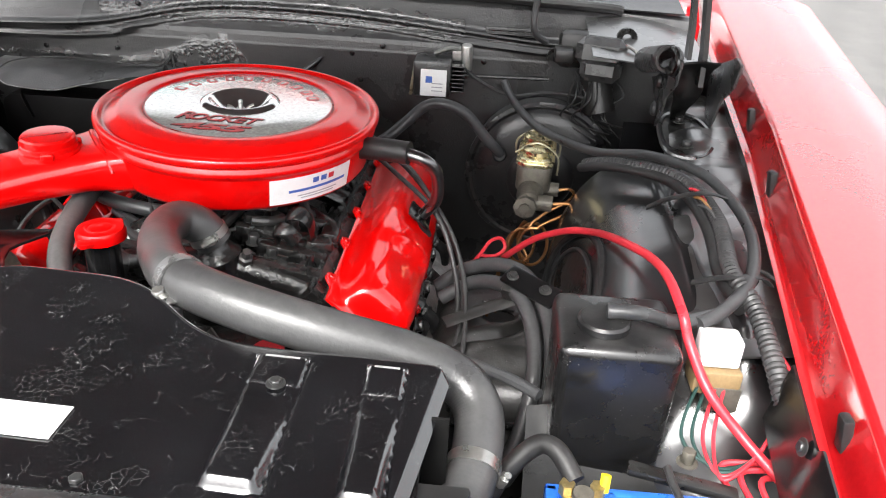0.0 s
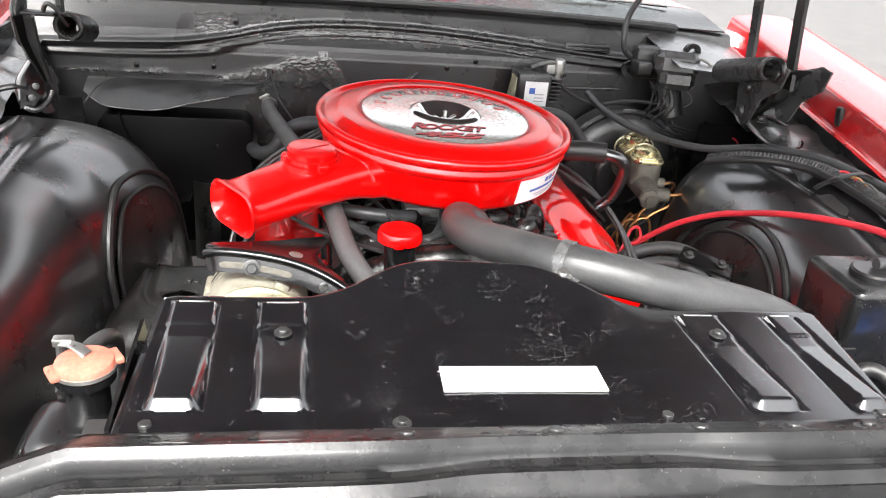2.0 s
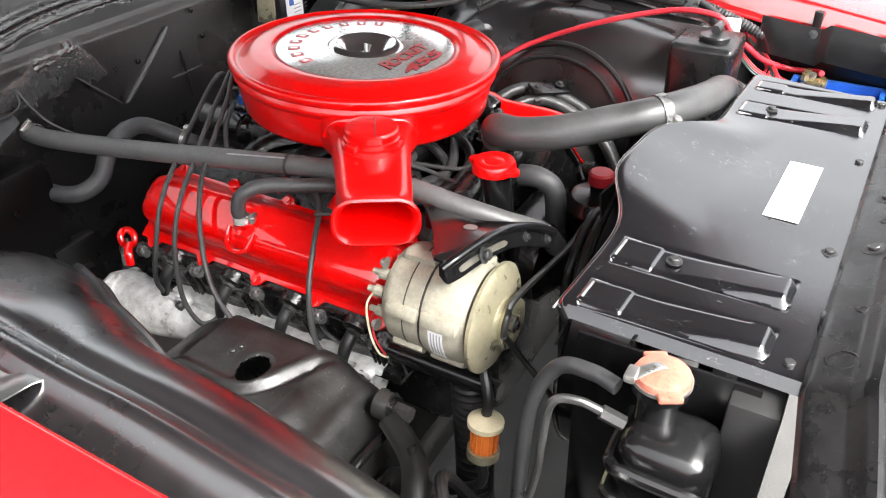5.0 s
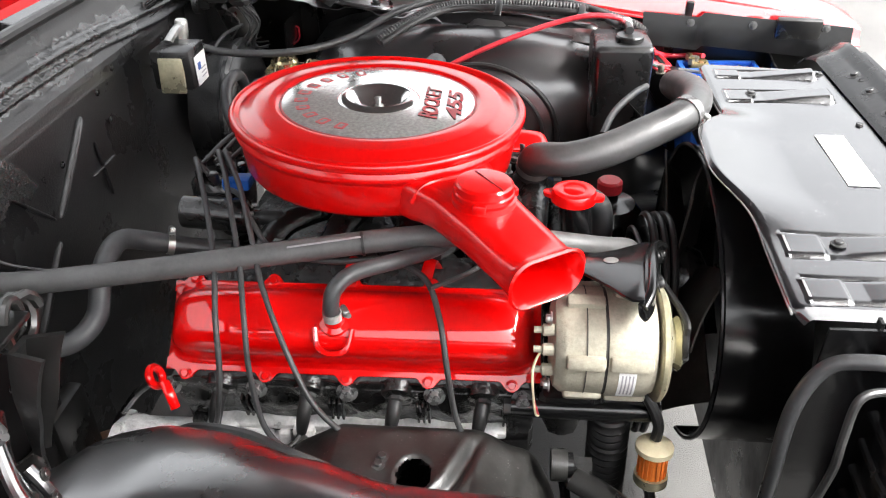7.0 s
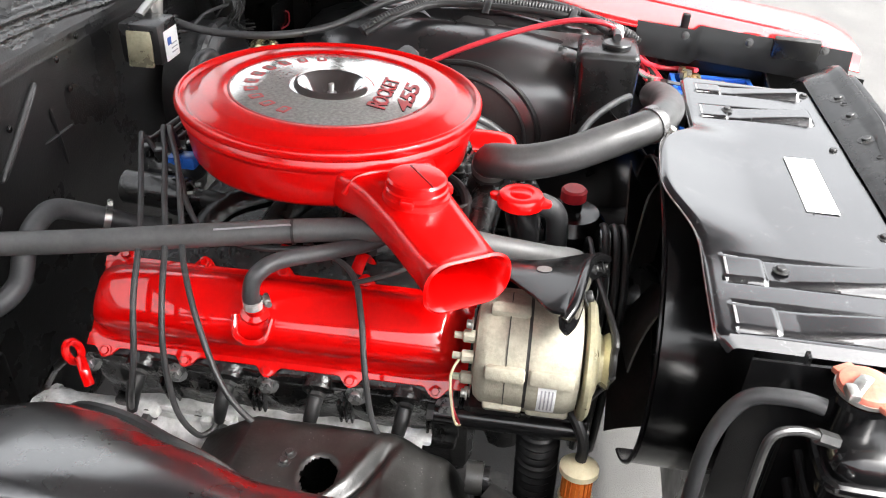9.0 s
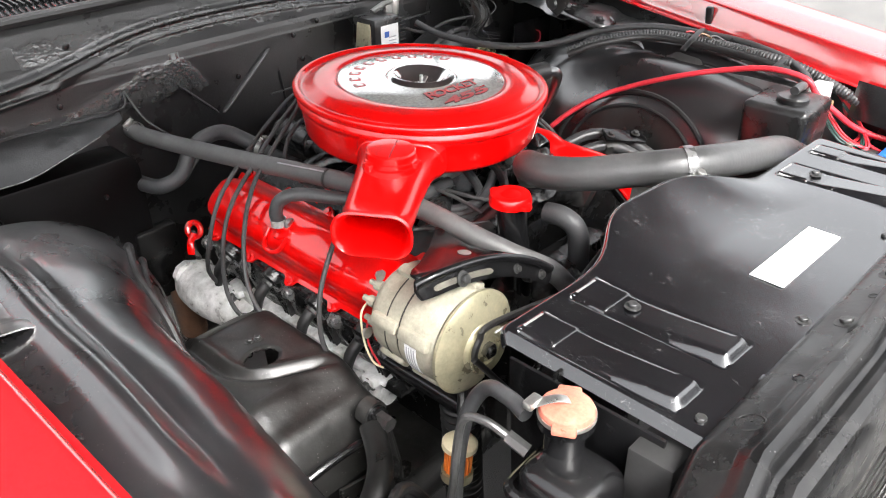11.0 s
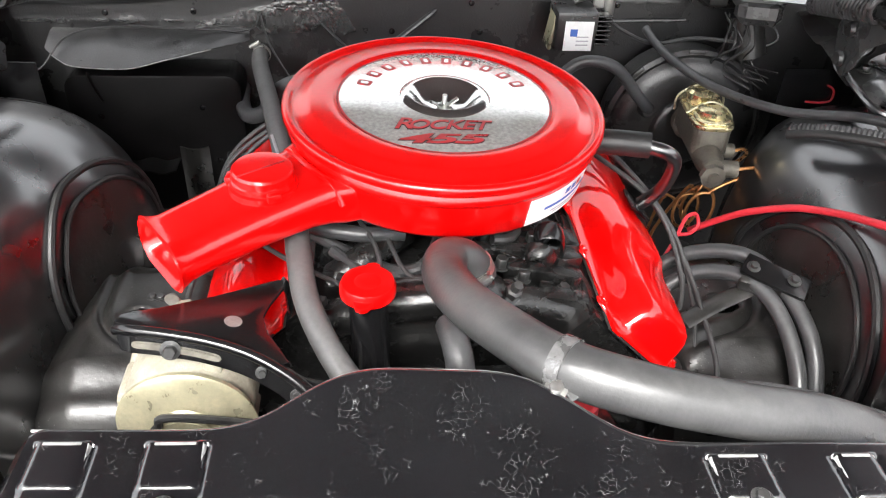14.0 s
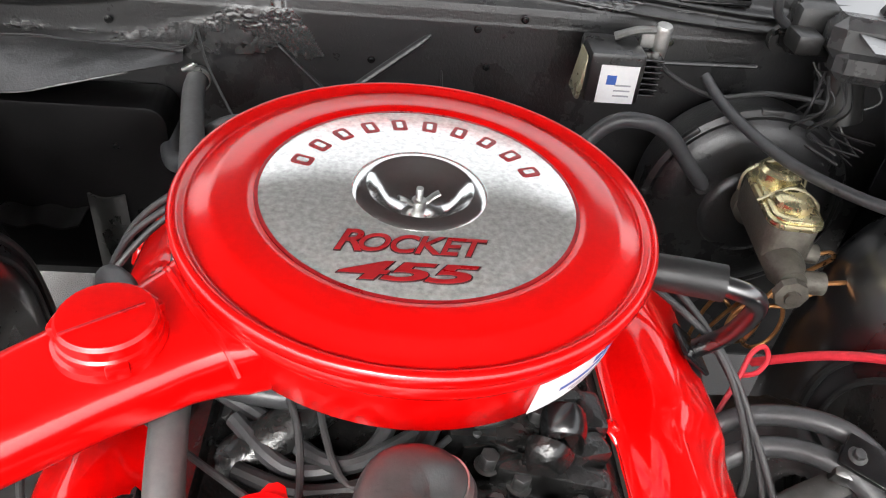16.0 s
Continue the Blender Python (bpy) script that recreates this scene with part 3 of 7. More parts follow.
def fw(u, v):
    x = -0.86 + 1.72 * u
    k = v * (len(FW) - 1)
    i = min(int(k), len(FW) - 2)
    t = k - i
    y = FW[i][0] * (1 - t) + FW[i + 1][0] * t
    z = FW[i][1] * (1 - t) + FW[i + 1][1] * t
    seam2 = 0.012 * math.exp(-((z - (0.933 + 0.03 * math.tanh((x + 0.38) * 7) - 0.02 * math.tanh((x - 0.3) * 4))) / 0.005) ** 2)
    seam = 0.012 * math.exp(-((z - (0.955 + 0.03 * math.tanh((x + 0.38) * 7) - 0.02 * math.tanh((x - 0.3) * 4))) / 0.006) ** 2)
    if x > -0.3:
        z -= 1.2 * max(0.0, v - 14 / 17)
    z += 0.012 * (1 - (x / 0.86) ** 2) * (v < 0.45) - 0.03 * max(0, abs(x) - 0.62) * (v < 0.4)
    y -= 0.02 * max(0, abs(x) - 0.66) + seam + 0.4 * seam2
    y -= sealer(x, z) * (0.0015 + 0.0030 * abs(noise.noise((x * 250, z * 260, 1.5))) + 0.0014 * noise.noise((x * 300, z * 300, 4)))
    y -= 0.0005 * max(0.0, noise.noise((x * 18, z * 24, 9)))
    return (x, y + 0.002 * noise.noise((x * 7, z * 7, 3)), z)


firewall = part("firewall", sheet(fw, 700, 250, 0.0), TAR, car, "black painted firewall with seam sealer and pressed ribs", smooth=60)
firewall.data.materials.append(TAR_LUMPY)
for poly in firewall.data.polygons:
    if sealer(poly.center.x, poly.center.z) > 0.25:
        poly.material_index = 1


# pressed ribs
for a, b, r in (((-0.203, 0.521, 0.884), (-0.122, 0.519, 0.803), 0.0045), ((-0.112, 0.518, 0.80), (0.03, 0.521, 0.915), 0.008), ((-0.132, 0.517, 0.768), (-0.25, 0.515, 0.672), 0.0075),
                ((0.05, 0.519, 0.86), (0.06, 0.517, 0.75), 0.0035), ((0.015, 0.518, 0.81), (0.10, 0.518, 0.81), 0.003)):
    part("rib", tube([(*a[:3], r * 0.3), tuple((2.6 * p + 0.4 * q) / 3 for p, q in zip(a, b)) + (r,), tuple((0.4 * p + 2.6 * q) / 3 for p, q in zip(a, b)) + (r,), (*b[:3], r * 0.3)], r, 10, 4, flat=0.7), TAR, firewall, "pressed stiffening rib")
part("rib", tube([(0.33, 0.52, 0.895), (0.55, 0.52, 0.90)], 0.004, 8, 1), TAR, firewall)
bolts(firewall, [(-0.62, 0.523, 0.90), (-0.45, 0.522, 0.905), (0.1, 0.52, 0.93), (0.17, 0.52, 0.95), (0.4, 0.52, 0.93), (-0.4, 0.55, 1.005), (0.22, 0.55, 1.0), (-0.06, 0.52, 0.87), (0.12, 0.52, 0.87)], (0, -1, 0), 0.004, 0.004, BLACK)
# louvre in the firewall
lou = part("louvre_panel", box(0.46, 0.545, 0.985, 0.12, 0.006, 0.04, 0.002), TAR, firewall)
for k in range(4):
    part("slat", box(0.46, 0.54, 0.972 + k * 0.009, 0.11, 0.006, 0.004, 0.001), BLACK, lou)
# heater box on the firewall
hb = prism(rounded_rect(0.34, 0.31, 0.03), 0, 0.085, 0.018, m=aim((-0.53, 0.52, 0.652), (0, -1, 0)))
heater = part("heater_box", hb, HEATER_BLACK, car, "dull black heater housing with a lipped flange")
part("support_plate", sheet(lambda u, v: (-0.495 + 0.055 * u, 0.432 - 0.012 * math.sin(u * 3.1), 0.655 - 0.2 * v), 8, 8, 0.004), BLACK_DIRTY, heater, "dusty support plate")
LIP = spline([(-0.725, 0.46, 0.85), (-0.696, 0.436, 0.838), (-0.666, 0.43, 0.827), (-0.572, 0.43, 0.823), (-0.495, 0.431, 0.841), (-0.423, 0.452, 0.852), (-0.345, 0.505, 0.852)], 8)


def slope(u, v):
    k = u * (len(LIP) - 1)
    i = min(int(k), len(LIP) - 2)
    x, y, z = LIP[i] * (1 - k + i) + LIP[i + 1] * (k - i)
    dent = 0.003 * noise.noise((x * 30, v * 3, 2)) * math.sin(v * math.pi)
    return (x, 0.529 * (1 - v) + y * v, 0.868 * (1 - v) + z * v + 0.006 * math.sin(v * math.pi) + dent)


part("top_slope", sheet(slope, 48, 14, 0.002), TAR, heater, "worn grey-black sloping top")
# pale tube carries the lip's highlight as colour, along with its wear
part("worn_glint_edge", tube([tuple(q) for q in LIP[4:42]], 0.0014, 6, 1, straight=True), EDGE_WEAR_GLINT, heater, "worn edge with its highlight painted pale")
part("bead", tube([(-0.648, 0.431, 0.815), (-0.643, 0.431, 0.79), (-0.63, 0.432, 0.755)], 0.004, 8, 4, flat=0.6), HEATER_BLACK, heater)
bolts(heater, [(-0.64, 0.436, 0.72), (-0.44, 0.436, 0.74), (-0.42, 0.436, 0.62)], (0, -1, 0), 0.004, 0.004, BLACK)
part("heater_foot", box(-0.36, 0.44, 0.56, 0.09, 0.03, 0.16, 0.008), BLACK_MATT, heater)
part("floor_ledge", sheet(lambda u, v: (-0.7 + 0.2 * u, 0.5 - 0.12 * v, 0.62 + 0.004 * math.sin(u * 20)), 20, 4, 0.003), BLACK_MATT, heater)

# loose wires along the firewall
tagged(part("wire", tube([(-0.80, 0.39, 0.815), (-0.761, 0.4, 0.822), (-0.725, 0.42, 0.828), (-0.69, 0.455, 0.868), (-0.66, 0.495, 0.874), (-0.608, 0.505, 0.877), (-0.553, 0.507, 0.879), (-0.51, 0.507, 0.876), (-0.4, 0.507, 0.872), (-0.354, 0.508, 0.872), (-0.331, 0.508, 0.882), (-0.324, 0.522, 0.902)], 0.0018, 6, 6), WIRE_BLACK),
       "thin dark wire clipped along the black firewall", "wire")
tagged(part("wire", tube([(-0.322, 0.522, 0.905), (-0.312, 0.505, 0.868), (-0.298, 0.49, 0.838), (-0.269, 0.45, 0.807), (-0.25, 0.42, 0.79)], 0.0022, 6, 6), WIRE_BLACK),
       "thin dark wire hanging from the firewall sealer", "wire")
tagged(part("wire", tube([(0.755, 0.36, 0.845), (0.782, 0.35, 0.84), (0.806, 0.34, 0.83), (0.812, 0.34, 0.815), (0.808, 0.34, 0.803), (0.788, 0.34, 0.80), (0.76, 0.345, 0.80)], 0.0022, 6, 6), WIRE_RED),
       "short loop of red wire beside the hinge", "wire")

# cowl top, grille, wipers and windshield
cowl = part("cowl", sheet(lambda u, v: (-0.84 + 1.68 * u, 0.575 + 0.30 * v - 0.05 * abs(2 * u - 1) ** 3 * v, 1.052 + 0.02 * v + 0.012 * math.sin(v * 3.1) * (0.3 + v) + 0.01 * (1 - (2 * u - 1) ** 2)), 60, 20, 0.003), BLACK, car, "satin black cowl panel below the windshield")
for k in range(56):
    part("grille_slat", box(-0.62 + k * 0.0125, 0.69, 1.082, 0.004, 0.16, 0.008, 0.001, m=pose(0, 0, 0, 3, 0, 0)), BLACK, cowl)
part("cowl_seal", tube([(-0.80, 0.575, 1.042), (-0.66, 0.57, 1.056), (0, 0.57, 1.068), (0.60, 0.57, 1.058), (0.70, 0.575, 1.05)], 0.011, 10, 8), RUBBER_DARK, cowl, "rubber seal along the cowl edge")
part("cowl_corner", sheet(lambda u, v: (0.62 + 0.24 * u, 0.35 + 0.3 * v, 1.0 + 0.045 * v - 0.02 * u + 0.02 * math.sin(u * 3) * v), 14, 14, 0.003), LEDGE_GREY, cowl, "gloss black cowl corner")
for x0, x1 in ((-0.55, 0.0), (0.1, 0.62)):
    part("wiper_blade", tube([(x0, 0.76, 1.10), ((x0 + x1) / 2, 0.79, 1.105), (x1, 0.80, 1.108)], 0.006, 8, 6), STEEL, cowl, "bright metal wiper blade")
    part("wiper_arm", tube([(x1 - 0.05, 0.74, 1.09), ((x0 + x1) / 2 + 0.05, 0.775, 1.108)], 0.007, 8, 2, flat=0.5), STEEL, cowl, "bright metal wiper arm")
wind = part("windshield", sheet(lambda u, v: (-0.74 + 1.48 * u, 0.86 + 0.62 * v - 0.13 * (2 * u - 1) ** 2, 1.085 + 0.42 * v), 24, 12, 0.005), GLASS, car, "curved glass windshield")
wind.visible_shadow = False
part("body_roof", sheet(lambda u, v: (-0.72 + 1.44 * u, 1.46 + 1.6 * v, 1.5 + 0.06 * math.sin(v * 3.14) + 0.03 * (1 - (2 * u - 1) ** 2)), 12, 12, 0.01), CAR_RED, car)
part("cabin", box(0, 2.0, 0.72, 1.9, 2.5, 0.7, 0.08), CAR_RED, car)
part("dashboard", box(0, 1.06, 1.0, 1.4, 0.3, 0.14, 0.04), BLACK, car)

# hood, hinged at the cowl and raised
hood_m = pose(0, 0.40, 1.178, -23.5, 0, 0)
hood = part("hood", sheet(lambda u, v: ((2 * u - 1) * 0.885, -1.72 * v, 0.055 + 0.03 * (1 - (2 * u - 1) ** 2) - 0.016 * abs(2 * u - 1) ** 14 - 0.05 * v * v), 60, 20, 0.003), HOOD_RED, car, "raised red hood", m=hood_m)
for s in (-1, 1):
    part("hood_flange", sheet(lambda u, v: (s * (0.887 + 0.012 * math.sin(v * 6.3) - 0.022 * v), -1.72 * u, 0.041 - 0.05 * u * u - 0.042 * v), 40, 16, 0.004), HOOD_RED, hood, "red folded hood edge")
part("insulation", sheet(lambda u, v: ((2 * u - 1) * 0.865, -0.02 - 1.66 * v, 0.02 + 0.03 * (1 - (2 * u - 1) ** 2) - 0.05 * v * v), 20, 20, 0.01), mat("dark_fibre_pad", (0.09, 0.09, 0.09), 0.9, vary=0.3, coarse=25, bump=0.6), hood, "dark fibre pad under the hood")


def hinge(s):
    """Hood hinge: bent bracket on a foot, side plates with pivots, two strap arms and a coil spring."""
    h = thing("hood_hinge", "dirty black hood hinge with a coil spring beside the cowl", "hinge", group="hood hinges")

    def web(u, v):
        w = 0.5 - 0.36 * v ** 0.8
        x = 0.795 + (u - 0.5) * 0.085 * (w / 0.5) + 0.012 * v
        y = 0.115 + 0.11 * v + 0.022 * math.cos((u - 0.5) * math.pi) * (1 - v) + 0.01 * math.sin(v * 9)
        return (s * (x - 0.022), y + 0.03, 1.045 - 0.135 * v + 0.01 * (u - 0.5))
    part("bracket", sheet(web, 14, 18, 0.004), BLACK_MATT, h, "bent black bracket", smooth=60)
    for x, tilt in ((0.742, 0.0), (0.842, 0.0)):
        out = [(0.115, 1.055), (0.15, 1.06), (0.26, 1.02), (0.29, 0.98), (0.27, 0.92), (0.235, 0.90), (0.21, 0.925), (0.19, 0.97), (0.13, 1.01)]
        part("side_plate", prism(out, -0.0025, 0.0025, 0.0012, m=Matrix(((0, 0, 1, s * x), (1, 0, 0, 0), (0, 1, 0, 0), (0, 0, 0, 1)))), GREY_PAINT, h, "dirty stamped side plate")
        for y, z in ((0.15, 1.035), (0.245, 0.985), (0.25, 0.93)):
            part("pivot", lathe([(0, 0), (0.013, 0), (0.015, 0.003), (0.011, 0.009), (0, 0.009)], 18, m=aim((s * (x - 0.002 if x < 0.8 else x + 0.002), y, z), (-s if x < 0.8 else s, 0, 0))), STEEL_DARK, h)
    foot = [(s * 0.755, 0.10, 0.892), (s * 0.74, 0.15, 0.90), (s * 0.75, 0.24, 0.912), (s * 0.785, 0.275, 0.915), (s * 0.825, 0.24, 0.913), (s * 0.835, 0.16, 0.903), (s * 0.805, 0.10, 0.892)]
    bm = bmesh.new()
    bm.faces.new([bm.verts.new(Vector(q) - Vector((0, 0, 0.004))) for q in spline(foot, 4, True)])
    bmesh.ops.solidify(bm, geom=list(bm.faces), thickness=0.004)
    part("foot", bm, BLACK_DIRTY, h)
    part("foot_rim", tube(foot, 0.006, 8, 6, closed=True), BLACK_GLOSS, h)
    bolts(h, [(s * 0.78, 0.13, 0.900), (s * 0.785, 0.235, 0.912)], (0, 0, 1), 0.009, 0.01, STEEL_DARK)
    # strap arms that carry the hood, seen edge on from the front
    for x0, y0, x1, y1 in ((0.815, 0.394, 0.797, 0.40), (0.793, 0.19, 0.770, 0.19)):
        part("arm", loft([[(s * (x + a * 0.0045), y + b * 0.015, z) for a, b in ((-1, -1), (1, -1), (1, 1), (-1, 1))] for x, y, z in ((x0, y0 - 0.01, 1.0), (x0, y0, 1.06), ((x0 + x1) / 2, (y0 + y1) / 2, 1.15), (x1, y1, 1.27))]), BLACK_DIRTY, h, "black strap arm")
    coil = [(s * (0.728 + 0.022 * math.cos(w)), 0.16 + 0.00165 * w, 1.048 + 0.022 * math.sin(w) - 0.00042 * w) for w in (k * 0.5 for k in range(240))]
    part("spring", tube(coil, 0.0044, 6, 1), GREY_PAINT, h, "closely wound steel spring")
    part("hook", tube([(s * 0.728, 0.165, 1.066), (s * 0.735, 0.14, 1.066), (s * 0.738, 0.128, 1.045), (s * 0.733, 0.14, 1.028), (s * 0.728, 0.16, 1.03)], 0.0055, 8, 6), BLACK_DIRTY, h)
    return h


hinge(1)


def passenger_hinge():
    """The other hinge, seen close from outside: link plate, lower arm, bent channel, coil spring and foot."""
    h = thing("hood_hinge", "worn black hood hinge with a broad link plate and pivot", "hinge", group="hood hinges")

    def upright(x):
        return Matrix(((0, 0, 1, x), (1, 0, 0, 0), (0, 1, 0, 0), (0, 0, 0, 1)))
    link = [(0.262, 1.30), (0.232, 1.30), (0.214, 1.20), (0.198, 1.118), (0.196, 1.096), (0.182, 1.085), (0.168, 1.072), (0.171, 1.041), (0.182, 1.014), (0.204, 1.002), (0.220, 1.012), (0.227, 1.036), (0.241, 1.086), (0.252, 1.18)]
    plate = part("link_plate", prism(link, -0.003, 0.003, 0.0018, m=upright(-0.752)), GREY_PAINT, h, "worn grey-black link plate")
    part("rolled_edge", tube([(-0.756, y, z) for y, z in link[2:12]], 0.0035, 8, 4), GREY_PAINT, plate)
    part("pivot", lathe([(0.019, 0), (0.019, 0.003), (0.016, 0.006), (0.013, 0.004), (0.006, 0.007), (0, 0.008)], 28, m=aim((-0.7555, 0.203, 1.026), (-1, 0, 0.1))), STEEL_DARK, h, "worn steel pivot rivet")
    arm = [(0.228, 1.022), (0.206, 0.994), (0.189, 1.003), (0.184, 0.990), (0.247, 0.935), (0.322, 0.868), (0.341, 0.905), (0.263, 0.978)]
    low = part("lower_arm", prism(arm, -0.003, 0.003, 0.0018, m=upright(-0.742)), GREY_PAINT, h, "worn grey-black lower arm")
    part("rolled_edge", tube([(-0.746, y, z) for y, z in arm[3:6]], 0.004, 8, 4), GREY_PAINT, low)

    def channel(u, v):
        w = 0.036 - 0.02 * max(0.0, v - 0.35) / 0.65
        fold = 0.03 * max(0.0, abs(u - 0.5) - 0.30) / 0.2
        bend = max(0.0, v - 0.35)
        return (-0.728 + (u - 0.5) * w + 0.02 * bend, 0.160 + 0.03 * v - fold * (1 - 0.7 * v), 1.068 - 0.128 * v + 0.003 * math.sin(v * 9))
    part("channel", sheet(channel, 24, 24, 0.004), BLACK_MATT, h, "bent black channel", smooth=60)
    part("top_bracket", box(-0.716, 0.185, 1.066, 0.056, 0.03, 0.006, 0.002), BLACK_MATT, h, "black folded top bracket")

    def foot(u, v):
        x = -0.728 - 0.034 * math.sin(min(1.0, 1.4 * v) * 1.5) + (0.010 + 0.034 * v) * u
        return (x, 0.205 - 0.05 * v + 0.05 * u * v, 1.0 - 0.105 * v - 0.012 * u + 0.008 * math.sin(u * 6) * v)
    part("foot", sheet(foot, 20, 24, 0.004), BLACK, h, "black bent foot bracket", smooth=60)
    part("foot_rim", tube([(-0.730, 0.205, 1.003), (-0.746, 0.195, 0.975), (-0.763, 0.18, 0.945), (-0.764, 0.17, 0.922), (-0.757, 0.165, 0.900), (-0.738, 0.17, 0.892), (-0.722, 0.19, 0.902), (-0.716, 0.205, 0.918)], 0.0055, 10, 6), BLACK_GLOSS, h, "rounded edge of the foot bracket")
    part("cross_bar", tube([(-0.858, 0.165, 0.905), (-0.815, 0.168, 0.922), (-0.776, 0.172, 0.933), (-0.755, 0.18, 0.93)], 0.009, 10, 5, flat=0.6), BLACK_MATT, h)
    bolts(h, [(-0.742, 0.168, 0.915), (-0.735, 0.175, 0.935)], (0.2, -1, 0.3), 0.004, 0.004, BLACK_DIRTY)
    coil = [(-0.672 + 0.022 * math.cos(w), 0.19 + 0.0013 * w, 1.045 + 0.022 * math.sin(w) - 0.0003 * w) for w in (k * 0.5 for k in range(200))]
    part("spring", tube(coil, 0.0046, 6, 1), BLACK_DIRTY, h, "closely wound steel spring")
    part("hook", tube([(-0.672, 0.195, 1.045), (-0.680, 0.185, 1.06), (-0.688, 0.18, 1.078), (-0.70, 0.178, 1.084), (-0.708, 0.18, 1.07)], 0.004, 8, 6), BLACK_DIRTY, h)
    part("strap", loft([[(x + a * 0.0045, y + b * 0.013, z) for a, b in ((-1, -1), (1, -1), (1, 1), (-1, 1))] for x, y, z in ((-0.712, 0.30, 1.0), (-0.71, 0.305, 1.10), (-0.70, 0.33, 1.27))]), BLACK_DIRTY, h, "black strap arm")


passenger_hinge()

# radiator support along the front
CORE = [(-0.795, 0.893), (-0.80, 0.899), (-0.82, 0.908), (-0.833, 0.913), (-0.840, 0.922), (-0.847, 0.925), (-0.853, 0.920), (-0.859, 0.908), (-0.866, 0.905), (-0.873, 0.910), (-0.879, 0.911), (-0.886, 0.905), (-0.891, 0.89), (-0.893, 0.80), (-0.89, 0.6)]


def core(u, v):
    x = -0.62 + 1.26 * u
    k = v * (len(CORE) - 1)
    i = min(int(k), len(CORE) - 2)
    t = k - i
    y = CORE[i][0] * (1 - t) + CORE[i + 1][0] * t - 0.025 * x
    z = CORE[i][1] * (1 - t) + CORE[i + 1][1] * t
    w = 0.008 * math.tanh((abs(x + 0.02) - 0.13) * 30)
    if 0.25 < v < 0.8:
        y -= w * 0.6
        z += w * 0.4 * (v < 0.5)
    end = max(0, abs(x + 0.02) - 0.42)
    return (x, y - 0.18 * end, z - 0.25 * end - 0.6 * end * end)


support = part("radiator_support", sheet(core, 90, 42, 0.002), RAIL_BLACK, car, "black pressed radiator support panel", smooth=50)
bolts(support, [(-0.17, -0.8195, 0.9105), (-0.035, -0.823, 0.9105), (0.105, -0.8265, 0.9105), (0.2, -0.829, 0.9105), (0.28, -0.831, 0.9105)], (0.0, 0.4, 1), 0.0075, 0.006, STEEL_DARK, washer=1.8)
for x in (-0.30, -0.10, 0.04, 0.25):
    part("hole", lathe([(0, 0), (0.005, 0), (0.006, 0.001), (0.005, 0.0015)], 14, m=aim((x, -0.826 - 0.025 * x, 0.9118), (0, 0.3, 1))), RUBBER_DARK, support)
part("hole", lathe([(0, 0), (0.014, 0), (0.015, 0.0015), (0.0135, 0.002)], 20, m=aim((-0.39, -0.811, 0.909), (0, 0.4, 1))), RUBBER_DARK, support)
for x0, x1 in ((-0.8, -0.60), (-0.22, 0.36)):
    part("front_panel", sheet(lambda u, v: (x0 + (x1 - x0) * u, -0.915 - 0.24 * v, 0.862 - 0.02 * v - 0.5 * max(0, v - 0.8) ** 2 + 0.006 * math.sin(u * 9)), 24, 12, 0.003), BLACK_GLOSS, car, "gloss black panel ahead of the radiator")
cond = thing("condenser", "black finned condenser core ahead of the radiator", "condenser", (0, 0, 0))
part("fin_core", box(-0.4, -0.955, 0.70, 0.40, 0.06, 0.24, 0.002), FINS, cond)
for k in range(30):
    part("fin", box(-0.4, -0.90 - 0.0038 * k, 0.822, 0.39, 0.0014, 0.012, 0), BLACK_DIRTY, cond)

